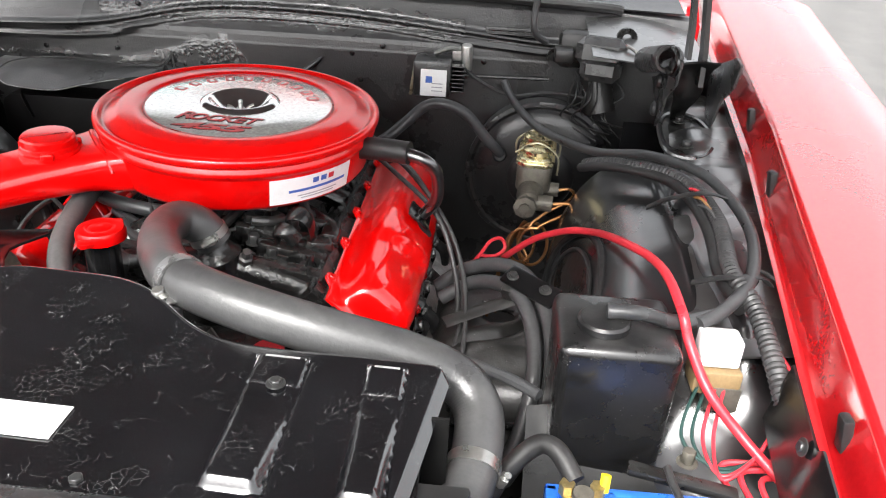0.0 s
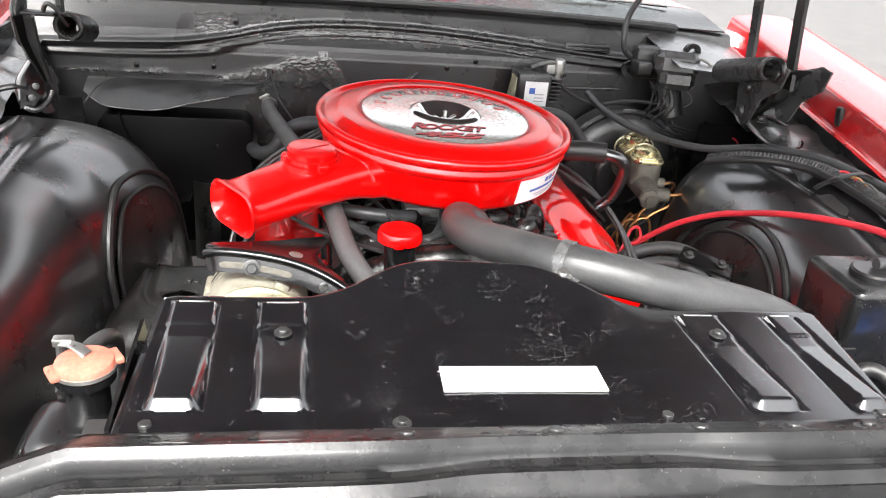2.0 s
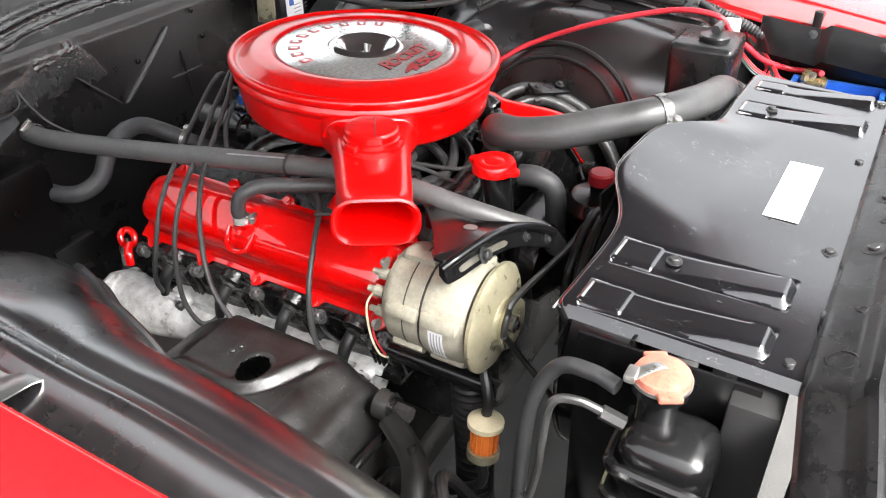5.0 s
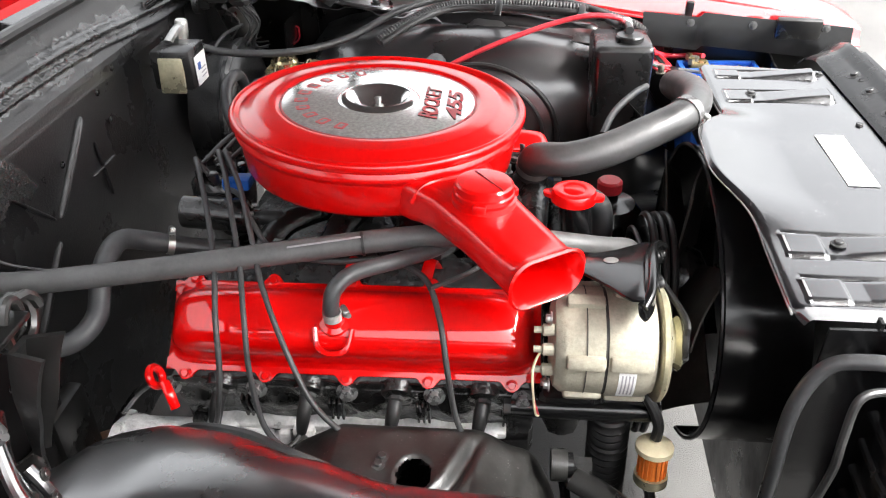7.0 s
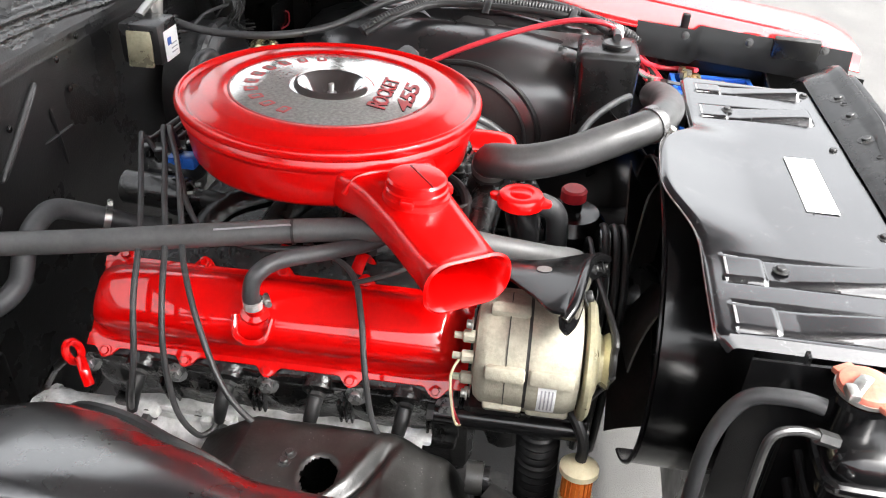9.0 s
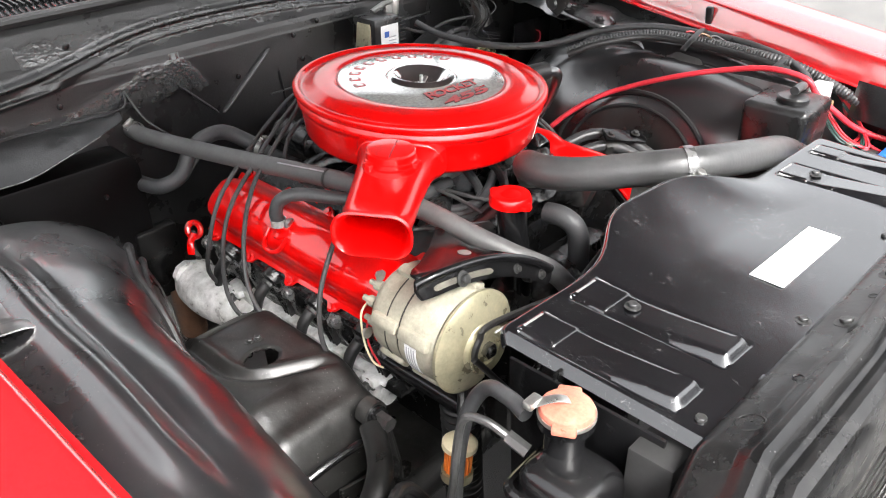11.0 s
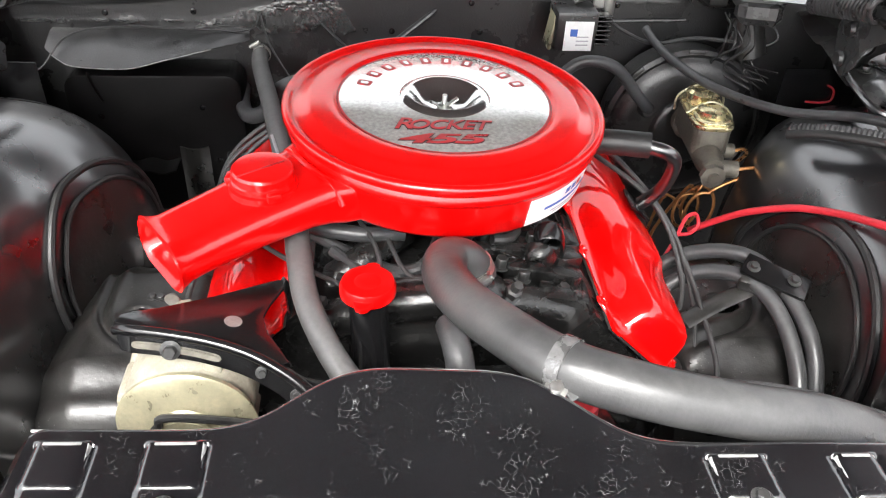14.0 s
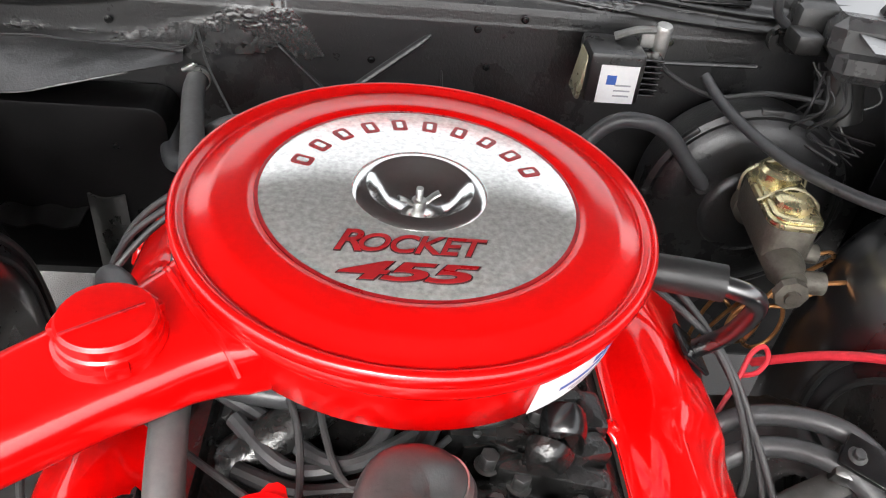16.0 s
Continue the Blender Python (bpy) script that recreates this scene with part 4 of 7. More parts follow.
# frame rails, crossmember and upper arm towers
for s in (-1, 1):
    hx, hy = 0.464, -0.09

    def dome(u, v):
        y = -0.285 + 0.375 * u
        x = 0.354 + 0.258 * v
        a, b = 0.516 - x, y + 0.125 + 0.4 * (0.49 - x)
        d = 0.055 - math.hypot(0.055 - a, 0.055 - b) if a < 0.055 and b < 0.055 else min(a, b)
        inner = 0.642 - 0.9 * max(0.0, y - 0.02) ** 1.15
        outer = min(0.636, inner - 0.004) - 0.4 * max(0.0, -0.17 - y) - 30 * max(0.0, -0.225 - y) ** 2.1 + 0.003 * math.sin((y + 0.2) * 90) * (y < -0.165)
        k = 1 / (1 + math.exp(max(-30, min(30, -d / 0.004))))
        fade = max(0.0, min(1.0, (x - 0.37) / 0.05))
        z = outer + (inner - outer) * k + fade * (0.005 * math.exp(-((d - 0.009) / 0.009) ** 2) - 0.005 * math.exp(-((d + 0.010) / 0.006) ** 2) + 0.003 * math.exp(-((d + 0.024) / 0.008) ** 2))
        z -= 0.045 * math.exp(-v / 0.045) + 0.30 * max(0.0, v - 0.68) ** 1.5
        rim = math.hypot((x - hx) / 0.030, (y - hy) / 0.023)
        z -= 0.004 * max(0.0, 1 - abs(rim - 1.0) / 0.18)
        return (s * x, y, z + 0.0015 * noise.noise((x * 25, y * 25, s)))
    tower = part("arm_tower", sheet(dome, 130, 100, 0.004, keep=lambda u, v: math.hypot((dome(u, v)[0] * s - hx) / 0.030, (dome(u, v)[1] - hy) / 0.023) > 1), TOWER, car, "oily black pressed suspension tower with an oval hole", smooth=60)
    part("tower_side", sheet(lambda u, v: (s * (dome(u, 0)[0] * s - 0.012 * v), dome(u, 0)[1], dome(u, 0)[2] - 0.24 * v), 24, 10, 0.004), BLACK_DIRTY, tower)
    part("tower_front", sheet(lambda u, v: (dome(0, u)[0], -0.285 - 0.006 * v + 0.01 * math.sin(v * 3), dome(0, u)[2] - 0.2 * v), 24, 10, 0.004), BLACK_MATT, tower)
    part("front_lip", tube([(s * x, y, z) for x, y, z in ((0.385, -0.288, 0.568), (0.43, -0.291, 0.572), (0.50, -0.289, 0.571), (0.60, -0.28, 0.548))], 0.007, 10, 6), BLACK, tower)
    bolts(tower, [(s * 0.438, -0.045, 0.642), (s * 0.452, -0.042, 0.642)], (0, 0, 1), 0.006, 0.006, STEEL_DARK)
    part("pivot_bolt", tube([(s * 0.405, -0.27, 0.607), (s * 0.405, -0.292, 0.607)], 0.022, 18, 1), BLACK_DIRTY, tower)
    part("pivot_bolt", tube([(s * 0.405, -0.286, 0.607), (s * 0.405, -0.30, 0.607)], 0.017, 18, 1), BLACK, tower)
    part("pivot_nut", tube([(s * 0.405, -0.298, 0.607), (s * 0.405, -0.325, 0.607)], 0.012, 6, 1), STEEL_DARK, tower)
    part("frame_rail", box(s * 0.43, -0.38, 0.36, 0.11, 1.14, 0.14, 0.02), BLACK_DIRTY, car, "dusty black frame rail")
part("crossmember", box(0, -0.12, 0.28, 0.85, 0.22, 0.12, 0.03), BLACK_DIRTY, car)

# suspension parts ahead of the passenger side tower
arm = part("control_arm", tube([(-0.42, -0.30, 0.60), (-0.47, -0.37, 0.585), (-0.56, -0.40, 0.55), (-0.68, -0.36, 0.53)], 0.019, 12, 6, flat=0.7), BLACK_MATT, car, "black forged control arm")
part("control_arm", tube([(-0.47, -0.06, 0.55), (-0.52, -0.10, 0.55), (-0.60, -0.25, 0.535), (-0.68, -0.34, 0.53)], 0.019, 12, 6, flat=0.7), BLACK_MATT, car, "black forged control arm")
part("brake_pipe", tube([(-0.40, -0.42, 0.48), (-0.44, -0.40, 0.56), (-0.50, -0.43, 0.60), (-0.55, -0.48, 0.56), (-0.56, -0.52, 0.46)], 0.009, 10, 6), RUBBER_DARK, car, "black rubber brake hose")
part("bump_stop", lathe([(0.0, 0.045), (0.015, 0.042), (0.024, 0.025), (0.026, 0.0), (0, 0.0)], 18, m=pose(-0.46, -0.38, 0.50)), RUBBER_DARK, car)
for y in (-0.30, -0.42, -0.52):
    part("gusset", prism([(0, 0), (0.11, 0.0), (0.12, 0.05), (0.06, 0.11), (0.0, 0.12)], -0.003, 0.003, 0.001, m=pose(-0.49, y, 0.40, 90, 0, 0)), BLACK_DIRTY, car)
part("splash_panel", sheet(lambda u, v: (0.36 + 0.26 * u, -0.72 + 0.44 * v, 0.50 + 0.02 * math.sin(u * 5)), 10, 10, 0.004), BLACK_MATT, car, "black lower splash panel")
for s in (-1, 1):
    part("support_wing", sheet(lambda u, v: (s * (0.50 + 0.33 * u), -0.80 - 0.03 * u, (0.865 if s < 0 else 0.79) - 0.45 * v + 0.01 * u), 10, 10, 0.004), BLACK_MATT, support, "black side wing of the radiator support")


# ---- fan shroud and its top cover ----
shroud = thing("fan_shroud", "black fan shroud with crackled top cover and pressed troughs", "fan shroud")


def skew(x):
    return -0.045 * (x + 0.28)


def rear_edge(x):
    """The cover's rear edge, which bulges back over the fan."""
    bulge = 0.062 * math.exp(-((x + 0.045) / 0.135) ** 4)
    return -0.547 + 0.015 / (1 + math.exp((x + 0.10) / 0.03)) * (1 - 0.55 * math.exp(-((x + 0.045) / 0.135) ** 4)) + bulge + skew(x)


TROUGHS = [(-0.402, -0.352), (-0.306, -0.252), (0.196, 0.250), (0.312, 0.352)]


def hump(x, v):
    """The soft bulge at the rear of the cover, over the fan."""
    return 0.032 * math.exp(-((x + 0.04) / 0.165) ** 4) * max(0.0, 1 - v / 0.42) ** 1.6


def cover(u, v):
    front_w = 0.02 * v
    x = -0.418 - 0.4 * front_w + (0.814 - 1.4 * front_w) * u
    corner = 0.016 * max(0.0, 1 - min(u, 1 - u) / 0.025) ** 2
    y = (rear_edge(x) - corner) * (1 - v) + (-0.800 + skew(x)) * v
    z = 0.889 + hump(x, v)
    for a, b in TROUGHS:
        c = (a + b) / 2
        w = (b - a) / 2
        d = max(0.0, min(1.0, (w - abs(x - c)) / 0.009))
        along = max(0.0, min(1.0, (v - 0.34) / 0.5)) * max(0.0, min(1.0, (0.82 - v) / 0.03))
        z += d * along * 0.012 - 0.003 * max(0.0, 1 - abs(w - abs(x - c)) / 0.006) * (0.08 < v < 0.82)
        # shallow pad round the bolt behind the wedge
        pad = min(w - abs(x - c), (v - 0.07) * 0.25, (0.26 - v) * 0.25)
        z += 0.003 * max(0.0, min(1.0, pad / 0.003))
    edge = min(u, 1 - u)
    z -= 0.010 * max(0, 1 - edge / 0.012)
    z -= 0.008 * max(0, 1 - v / 0.03) ** 2
    z += 0.0015 * noise.noise((x * 6, y * 6, 5))
    return (x, y, z)


top = part("top_cover", sheet(cover, 340, 130, 0.002), BLACK_SHEET, shroud, "crackled black sheet cover with pressed troughs", smooth=40)
part("cover_edge", tube([(x, rear_edge(x), 0.883 + hump(x, 0)) for x in (-0.414 + 0.80 * k / 60 for k in range(61))], 0.0015, 8, 1), EDGE_WEAR_GLINT, top, "paint worn pale along the rear edge")
# pale tubes paint the trough walls' sky highlight, together with worn paint
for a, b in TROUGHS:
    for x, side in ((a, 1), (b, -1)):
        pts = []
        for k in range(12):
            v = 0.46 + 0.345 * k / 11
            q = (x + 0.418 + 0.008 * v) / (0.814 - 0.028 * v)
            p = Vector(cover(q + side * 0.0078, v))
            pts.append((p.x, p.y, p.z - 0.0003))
        part("worn_glint_edge", tube(pts, 0.0021, 6, 1), EDGE_WEAR_GLINT, top, "worn paint and painted sky highlight along the pressed edge")
# rear trough outlines: wear and highlight both set as pale colour
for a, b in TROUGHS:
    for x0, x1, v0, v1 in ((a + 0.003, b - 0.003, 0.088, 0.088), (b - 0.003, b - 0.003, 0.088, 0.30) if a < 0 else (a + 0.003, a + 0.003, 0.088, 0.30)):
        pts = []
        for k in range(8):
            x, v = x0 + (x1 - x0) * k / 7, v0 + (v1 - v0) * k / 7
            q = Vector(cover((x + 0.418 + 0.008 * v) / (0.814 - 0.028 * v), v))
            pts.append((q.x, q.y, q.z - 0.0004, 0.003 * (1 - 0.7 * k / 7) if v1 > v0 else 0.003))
        part("worn_glint_edge", tube(pts, 0.0026, 6, 1), EDGE_WEAR_GLINT, top, "worn paint and painted sky highlight along the pressed edge")
bolts(top, [(-0.278, -0.62, 0.893), (0.227, -0.636, 0.893)], (0, 0, 1), 0.0065, 0.006, STEEL_DARK)
bolts(top, [(0.098, -0.78, 0.889), (-0.167, -0.775, 0.889), (0.335, -0.79, 0.889), (-0.396, -0.768, 0.889)], (0, 0, 1), 0.0062, 0.006, STEEL_DARK)
for x in (-0.31, -0.05, 0.2):
    part("tab", box(x, -0.792 + skew(x), 0.893, 0.03, 0.014, 0.006, 0.002), BLACK, top)
lab = part("label", box(-0.033, -0.713, 0.8925, 0.172, 0.044, 0.0012, 0.0004, m=pose(0, 0, 0, 0, 0, -2)), WHITE_LABEL, top, "white printed paper label")
for k in range(4):
    part("print_bar", box(-0.042 - 0.004 * (k % 2), -0.726 + k * 0.0085, 0.8933, 0.15 - 0.012 * (k % 3), 0.0022, 0.0006, 0, m=pose(0, 0, 0, 0, 0, -2)), PRINT, lab)
# round hood over the fan, open to the rear
cz, cx = 0.655, -0.045
part("fan_ring", sheet(lambda u, v: (cx + (0.262 + 0.01 * v) * math.cos(radians(-62 + 304 * u)), -0.50 - 0.12 * v, cz + (0.235 - 0.008 * v) * math.sin(radians(-62 + 304 * u))), 60, 10, 0.004), BLACK, shroud, "satin black fan ring", smooth=60)
part("ring_lip", tube([(cx + 0.262 * math.cos(radians(a)), -0.50, cz + 0.235 * math.sin(radians(a))) for a in range(-62, 243, 8)], 0.004, 8, 1), BLACK, shroud)
back = sheet(lambda u, v: (-0.43 + 0.83 * u, -0.625 - 0.01 * math.sin(u * 3.14) + skew(-0.43 + 0.83 * u), 0.885 - 0.76 * v), 40, 26, 0.004,
             keep=lambda u, v: math.hypot((-0.43 + 0.83 * u - cx) / 0.262, (0.885 - 0.76 * v - cz) / 0.235) > 0.97)
part("back_panel", back, BLACK_MATT, shroud, "dull black shroud panel")
for s, x in ((-1, -0.43), (1, 0.378)):
    part("side_panel", sheet(lambda u, v: (x - s * 0.05 * (1 - u) ** 2 * v, -0.57 - 0.19 * u + skew(x), 0.878 - 0.7 * v), 10, 12, 0.004), BLACK, shroud)

# ---- radiator ----
radiator = thing("radiator", "black radiator with side tanks and a red pressure cap", "radiator", (-0.016, 0.004, 0.0))
part("core", box(0.0, -0.755, 0.58, 0.88, 0.05, 0.58, 0.004), FINS, radiator)
tank = part("side_tank", box(-0.468, -0.69, 0.605, 0.085, 0.095, 0.47, 0.024, segs=3), BLACK, radiator, "black side tank")
part("side_tank", box(0.45, -0.755, 0.60, 0.075, 0.075, 0.46, 0.018), BLACK, radiator, "black side tank")
for k in range(8):
    z = 0.803 - 0.045 * k
    part("rib", tube([(-0.43, -0.641, z + 0.006), (-0.49, -0.640, z), (-0.508, -0.645, z), (-0.512, -0.665, z), (-0.512, -0.735, z - 0.002)], 0.0075, 10, 5), BLACK, tank, "raised tank rib")
part("neck", lathe([(0.021, -0.04), (0.021, 0.0), (0.029, 0.004), (0.029, 0.012), (0.0, 0.012)], 28, m=pose(-0.453, -0.668, 0.868)), BLACK, radiator)
cap = lathe([(0, 0.013), (0.012, 0.0135), (0.026, 0.011), (0.033, 0.008), (0.035, 0.003), (0.034, -0.006), (0.030, -0.006), (0, -0.006)], 40)
for a in (30, 210):
    box(0.034 * math.cos(radians(a)), 0.034 * math.sin(radians(a)), 0.001, 0.018, 0.03, 0.009, 0.003, m=pose(0, 0, 0, 0, 0, a), bm=cap)
rc = part("pressure_cap", cap, CAP_RED, radiator, "faded pink-red pressure cap", m=pose(-0.453, -0.668, 0.886) @ Matrix.Scale(0.82, 4))
lever = tube([(0.004, 0.002, 0.015), (-0.006, 0.008, 0.02), (-0.018, 0.018, 0.019), (-0.03, 0.028, 0.014)], 0.008, 10, 5, flat=0.22)
box(-0.03, 0.030, 0.016, 0.024, 0.014, 0.012, 0.003, m=pose(0, 0, 0, 0, 0, 0), bm=lever)
part("lever", lever, STEEL, rc, "bent metal release lever")
part("rim", lathe([(0.034, -0.004), (0.0365, -0.004), (0.0365, 0.001), (0.034, 0.001), (0.034, -0.004)], 36), STEEL, rc, "bright metal rim")
part("overflow_hose", tube([(-0.468, -0.63, 0.868), (-0.46, -0.60, 0.868), (-0.45, -0.56, 0.85), (-0.455, -0.535, 0.79), (-0.465, -0.53, 0.68), (-0.47, -0.53, 0.45)], 0.009, 12, 8), RUBBER, radiator, "grey rubber overflow hose")
part("cooler_pipe", tube([(-0.487, -0.63, 0.845), (-0.495, -0.60, 0.858), (-0.502, -0.575, 0.85), (-0.508, -0.57, 0.80), (-0.512, -0.568, 0.75), (-0.51, -0.55, 0.67), (-0.49, -0.50, 0.60), (-0.46, -0.42, 0.57)], 0.0048, 10, 8), STEEL_DARK, radiator, "steel cooler pipe")
part("fitting", tube([(-0.483, -0.645, 0.838), (-0.488, -0.622, 0.848)], 0.008, 6, 1), STEEL_DARK, radiator)

# ---- engine ----
engine = thing("engine", "black V8 engine block with oily cast heads", "engine")
part("block", box(0, 0.02, 0.5, 0.34, 0.56, 0.34, 0.03), CAST_BLACK, engine)


def bank_point(s, a, b):
    """A place on the bank's cross-section: a along the cover rail from outer-low to inner-high, b out of it."""
    ox, oz, ix, iz = 0.318, 0.668, 0.195, 0.788
    L = math.hypot(ix - ox, iz - oz)
    tx, tz = (ix - ox) / L, (iz - oz) / L
    return (s * (ox + tx * a + (-tx * 0 + tz) * b), oz + tz * a + (-tx) * b)


def y_range(s):
    return (-0.255, 0.287) if s < 0 else (-0.295, 0.265)


for s in (-1, 1):
    y0, y1 = y_range(s)
    pts = [bank_point(s, a, b) for a, b in ((-0.012, -0.006), (0.185, -0.006), (0.185, -0.08), (0.13, -0.13), (0.03, -0.13), (-0.02, -0.10), (-0.035, -0.05))]
    bm = loft([[(x, y, z) for x, z in pts] for y in (y0 + 0.01, y1 - 0.01)])
    bmesh.ops.bevel(bm, geom=list(bm.edges), offset=0.006, segments=2, affect="EDGES")
    head = part("cylinder_head", bm, CAST_BLACK, engine, "oily black cast cylinder head")
    yo = 0.0 if s < 0 else -0.04
    # outer face under the cover rail, with ribs and pads
    def face(u, v):
        y = y0 + 0.008 + (y1 - y0 - 0.016) * u
        z = 0.664 - 0.105 * v
        bulge = 0.010 * math.exp(-((((y - yo + 0.175) % 0.129) - 0.045) / 0.03) ** 2) * math.exp(-((v - 0.55) / 0.35) ** 2)
        return (s * (0.322 - 0.03 * v + bulge + 0.004 * noise.noise((y * 45, z * 45, 1))), y, z)
    part("outer_face", sheet(face, 110, 24, 0.004), CAST_BLACK, head)
    part("lower_pad", box(s * 0.285, (y0 + y1) / 2, 0.555, 0.05, y1 - y0 - 0.02, 0.02, 0.006), CAST_BLACK, head)
    for k, y in enumerate((0.209, 0.079, -0.05, -0.175)):
        y += yo
        c = Vector((s * 0.322, y, 0.648))
        out = Vector((s * 0.75, 0.0, -0.35)).normalized()
        part("plug_pad", lathe([(0.024, -0.012), (0.022, 0.004), (0.015, 0.007), (0.0, 0.007)], 18, m=aim(c, out)), CAST_BLACK, head)
        part("spark_plug", lathe([(0.012, 0), (0.012, 0.012), (0.008, 0.014), (0.008, 0.02), (0, 0.02)], 6, m=aim(c, out)), STEEL_DARK, head, "dark hex spark plug")
        part("plug_boot", tube([tuple(c + out * 0.012) + (0.011,), tuple(c + out * 0.03 + Vector((0, 0.004, -0.012))) + (0.0105,), tuple(c + out * 0.034 + Vector((0, 0.010, -0.042))) + (0.0075,)], 0.01, 12, 4), RUBBER_DARK, head, "black rubber plug boot")
        for dy in (0.03, 0.038, 0.046):
            part("casting_rib", box(s * 0.322, y - dy, 0.612, 0.012, 0.004, 0.05, 0.0015, m=pose(0, 0, 0, 0, s * 18, 0)), CAST_BLACK, head)
    for y in (0.285, 0.156, 0.022, -0.105, -0.231):
        bolts(head, [(s * 0.323, y + yo, 0.647)], (s, 0, 0.15), 0.0105, 0.012, HEAD_BOLT, "head_bolt", 1.5)


def valve_cover(s):
    y0, y1 = y_range(s)
    vc = thing("valve_cover", "glossy red valve cover with bolts along its rail", "valve cover", group="valve covers")
    inner = 0.139 if s < 0 else 0.165
    prof = [(0.008, 0.0), (0.009, 0.004), (0.018, 0.005), (0.022, 0.016), (0.027, 0.050), (0.038, 0.066), (0.056, 0.0725), (inner - 0.049, 0.0705), (inner - 0.030, 0.064), (inner - 0.018, 0.046), (inner - 0.012, 0.006), (inner, 0.004), (inner, 0.0)]
    secs = []
    lo, hi = (1.0, 1.0) if s < 0 else (0.88, 1.06)
    for y, h, k in ((y0, 0.0, 1.0), (y0, 0.004, 1.0), (y0 + 0.010, 0.07, 0.72), (y0 + 0.013, 0.45, 0.76), (y0 + 0.022, 0.80, 0.85), (y0 + 0.036, lo * 0.95, 0.94), (y0 + 0.058, lo, 1.0), (y0 + 0.13, lo, 1.0), (y0 + 0.165, lo, 1.0), (y0 + 0.185, hi, 1.0), (y0 + 0.21, hi, 1.0), (y1 - 0.15, hi, 1.0), (y1 - 0.058, hi, 1.0), (y1 - 0.036, hi * 0.95, 0.94), (y1 - 0.022, 0.80, 0.85), (y1 - 0.013, 0.45, 0.76), (y1 - 0.010, 0.07, 0.72), (y1, 0.004, 1.0), (y1, 0.0, 1.0)):
        sec = []
        for a, b in prof:
            bb = b if b <= 0.004 else 0.004 + (b - 0.004) * h
            mid = 0.5 * inner + 0.004
            x, z = bank_point(s, a if b <= 0.004 else mid + (a - mid) * k, bb)
            sec.append((x, y, z))
        secs.append(sec)
    shell = part("shell", loft(secs), RED, vc, smooth=75)
    bv = shell.modifiers.new("round", "SUBSURF")
    bv.levels = bv.render_levels = 1
    # flat rail with scalloped ears round its bolts
    ys = [-0.215 + 0.1185 * k for k in range(5)] if s < 0 else [-0.245 + 0.1175 * k for k in range(5)]
    n = Vector((bank_point(s, 0, 1)[0] - bank_point(s, 0, 0)[0], 0, bank_point(s, 0, 1)[1] - bank_point(s, 0, 0)[1])).normalized()

    def edge(y):
        ear = max(math.exp(-((y - q) / 0.013) ** 4) for q in ys)
        return 0.004 - 0.013 * ear

    def rail(a_in, sign):
        bm = bmesh.new()
        secs = []
        for k in range(141):
            y = y0 - 0.002 + (y1 - y0 + 0.004) * k / 140
            e = edge(y) if sign < 0 else inner - edge(y)
            sec = [bank_point(s, a, b) for a, b in ((e, 0.0), (a_in, 0.0), (a_in, 0.0042), (e - sign * 0.001, 0.0042), (e, 0.003))]
            secs.append([(x, y, z) for x, z in sec])
        return loft(secs, bm)
    part("rail", rail(0.022, -1), RED, vc, "red bolt rail with scalloped ears")
    part("rail", rail(inner - 0.02, 1), RED, vc)
    for a in (-0.0015, inner + 0.0015):
        for y in ys:
            x, z = bank_point(s, a, 0.0042)
            bolts(vc, [(x, y, z)], n, 0.0062, 0.0055, RED, washer=1.45)
    part("gasket", loft([[(x, y, z) for x, z in (bank_point(s, a, b) for a, b in ((0.004, -0.004), (inner - 0.004, -0.004), (inner - 0.004, 0.0), (0.004, 0.0)))] for y in (y0 + 0.003, y1 - 0.003)]), GASKET, vc)
    x, z = bank_point(s, 0.075, 0.068)
    if s < 0:
        part("boss", lathe([(0.024, -0.012), (0.022, 0.001), (0.015, 0.004), (0.015, 0.014), (0, 0.014)], 24, m=aim((x, 0.031, z), (-0.45, 0, 0.9))), RED, vc)
        part("boss_skirt", tube([(x - 0.012, 0.031 - 0.026, z - 0.004), (x - 0.03, 0.031 - 0.02, z - 0.024), (x - 0.036, 0.031, z - 0.03), (x - 0.03, 0.031 + 0.02, z - 0.024), (x - 0.012, 0.031 + 0.026, z - 0.004)], 0.0042, 8, 5), RED, vc)
    else:
        for y in (-0.08, -0.19):
            part("dimple", lathe([(0.035, -0.014), (0.03, -0.001), (0.02, 0.0015), (0, 0.002)], 24, m=aim((x - 0.012, y, z - 0.0), n)), RED, vc)
        part("grommet", lathe([(0.022, -0.006), (0.02, 0.006), (0.012, 0.010), (0, 0.010)], 20, m=aim((x + 0.004, -0.02, z - 0.004), n)), RUBBER_DARK, vc, "black rubber grommet")
    return vc


valve_cover(-1)
valve_cover(1)

# intake manifold
mani = part("intake_manifold", box(0, 0.0, 0.70, 0.26, 0.5, 0.10, 0.02), CAST_BLACK, engine, "oily black cast intake manifold")
for s in (-1, 1):
    for k, y in enumerate((-0.17, -0.06, 0.07, 0.18)):
        part("runner", tube([(s * 0.06, y * 0.55, 0.80), (s * 0.11, y * 0.85, 0.795), (s * 0.17, y, 0.765), (s * 0.205, y, 0.735)], 0.024, 12, 6, flat=0.8), CAST_BLACK, mani)
    bolts(mani, [(s * 0.17, y, 0.775) for y in (-0.23, -0.12, 0.0, 0.12, 0.22)], (s * 0.3, 0, 1), 0.009, 0.012, STEEL_DARK, washer=1.4)
    part("rail", box(s * 0.18, -0.01, 0.765, 0.03, 0.5, 0.02, 0.006, m=pose(0, 0, 0, 0, -s * 40, 0)), CAST_BLACK, mani)
rnd = random.Random(12)
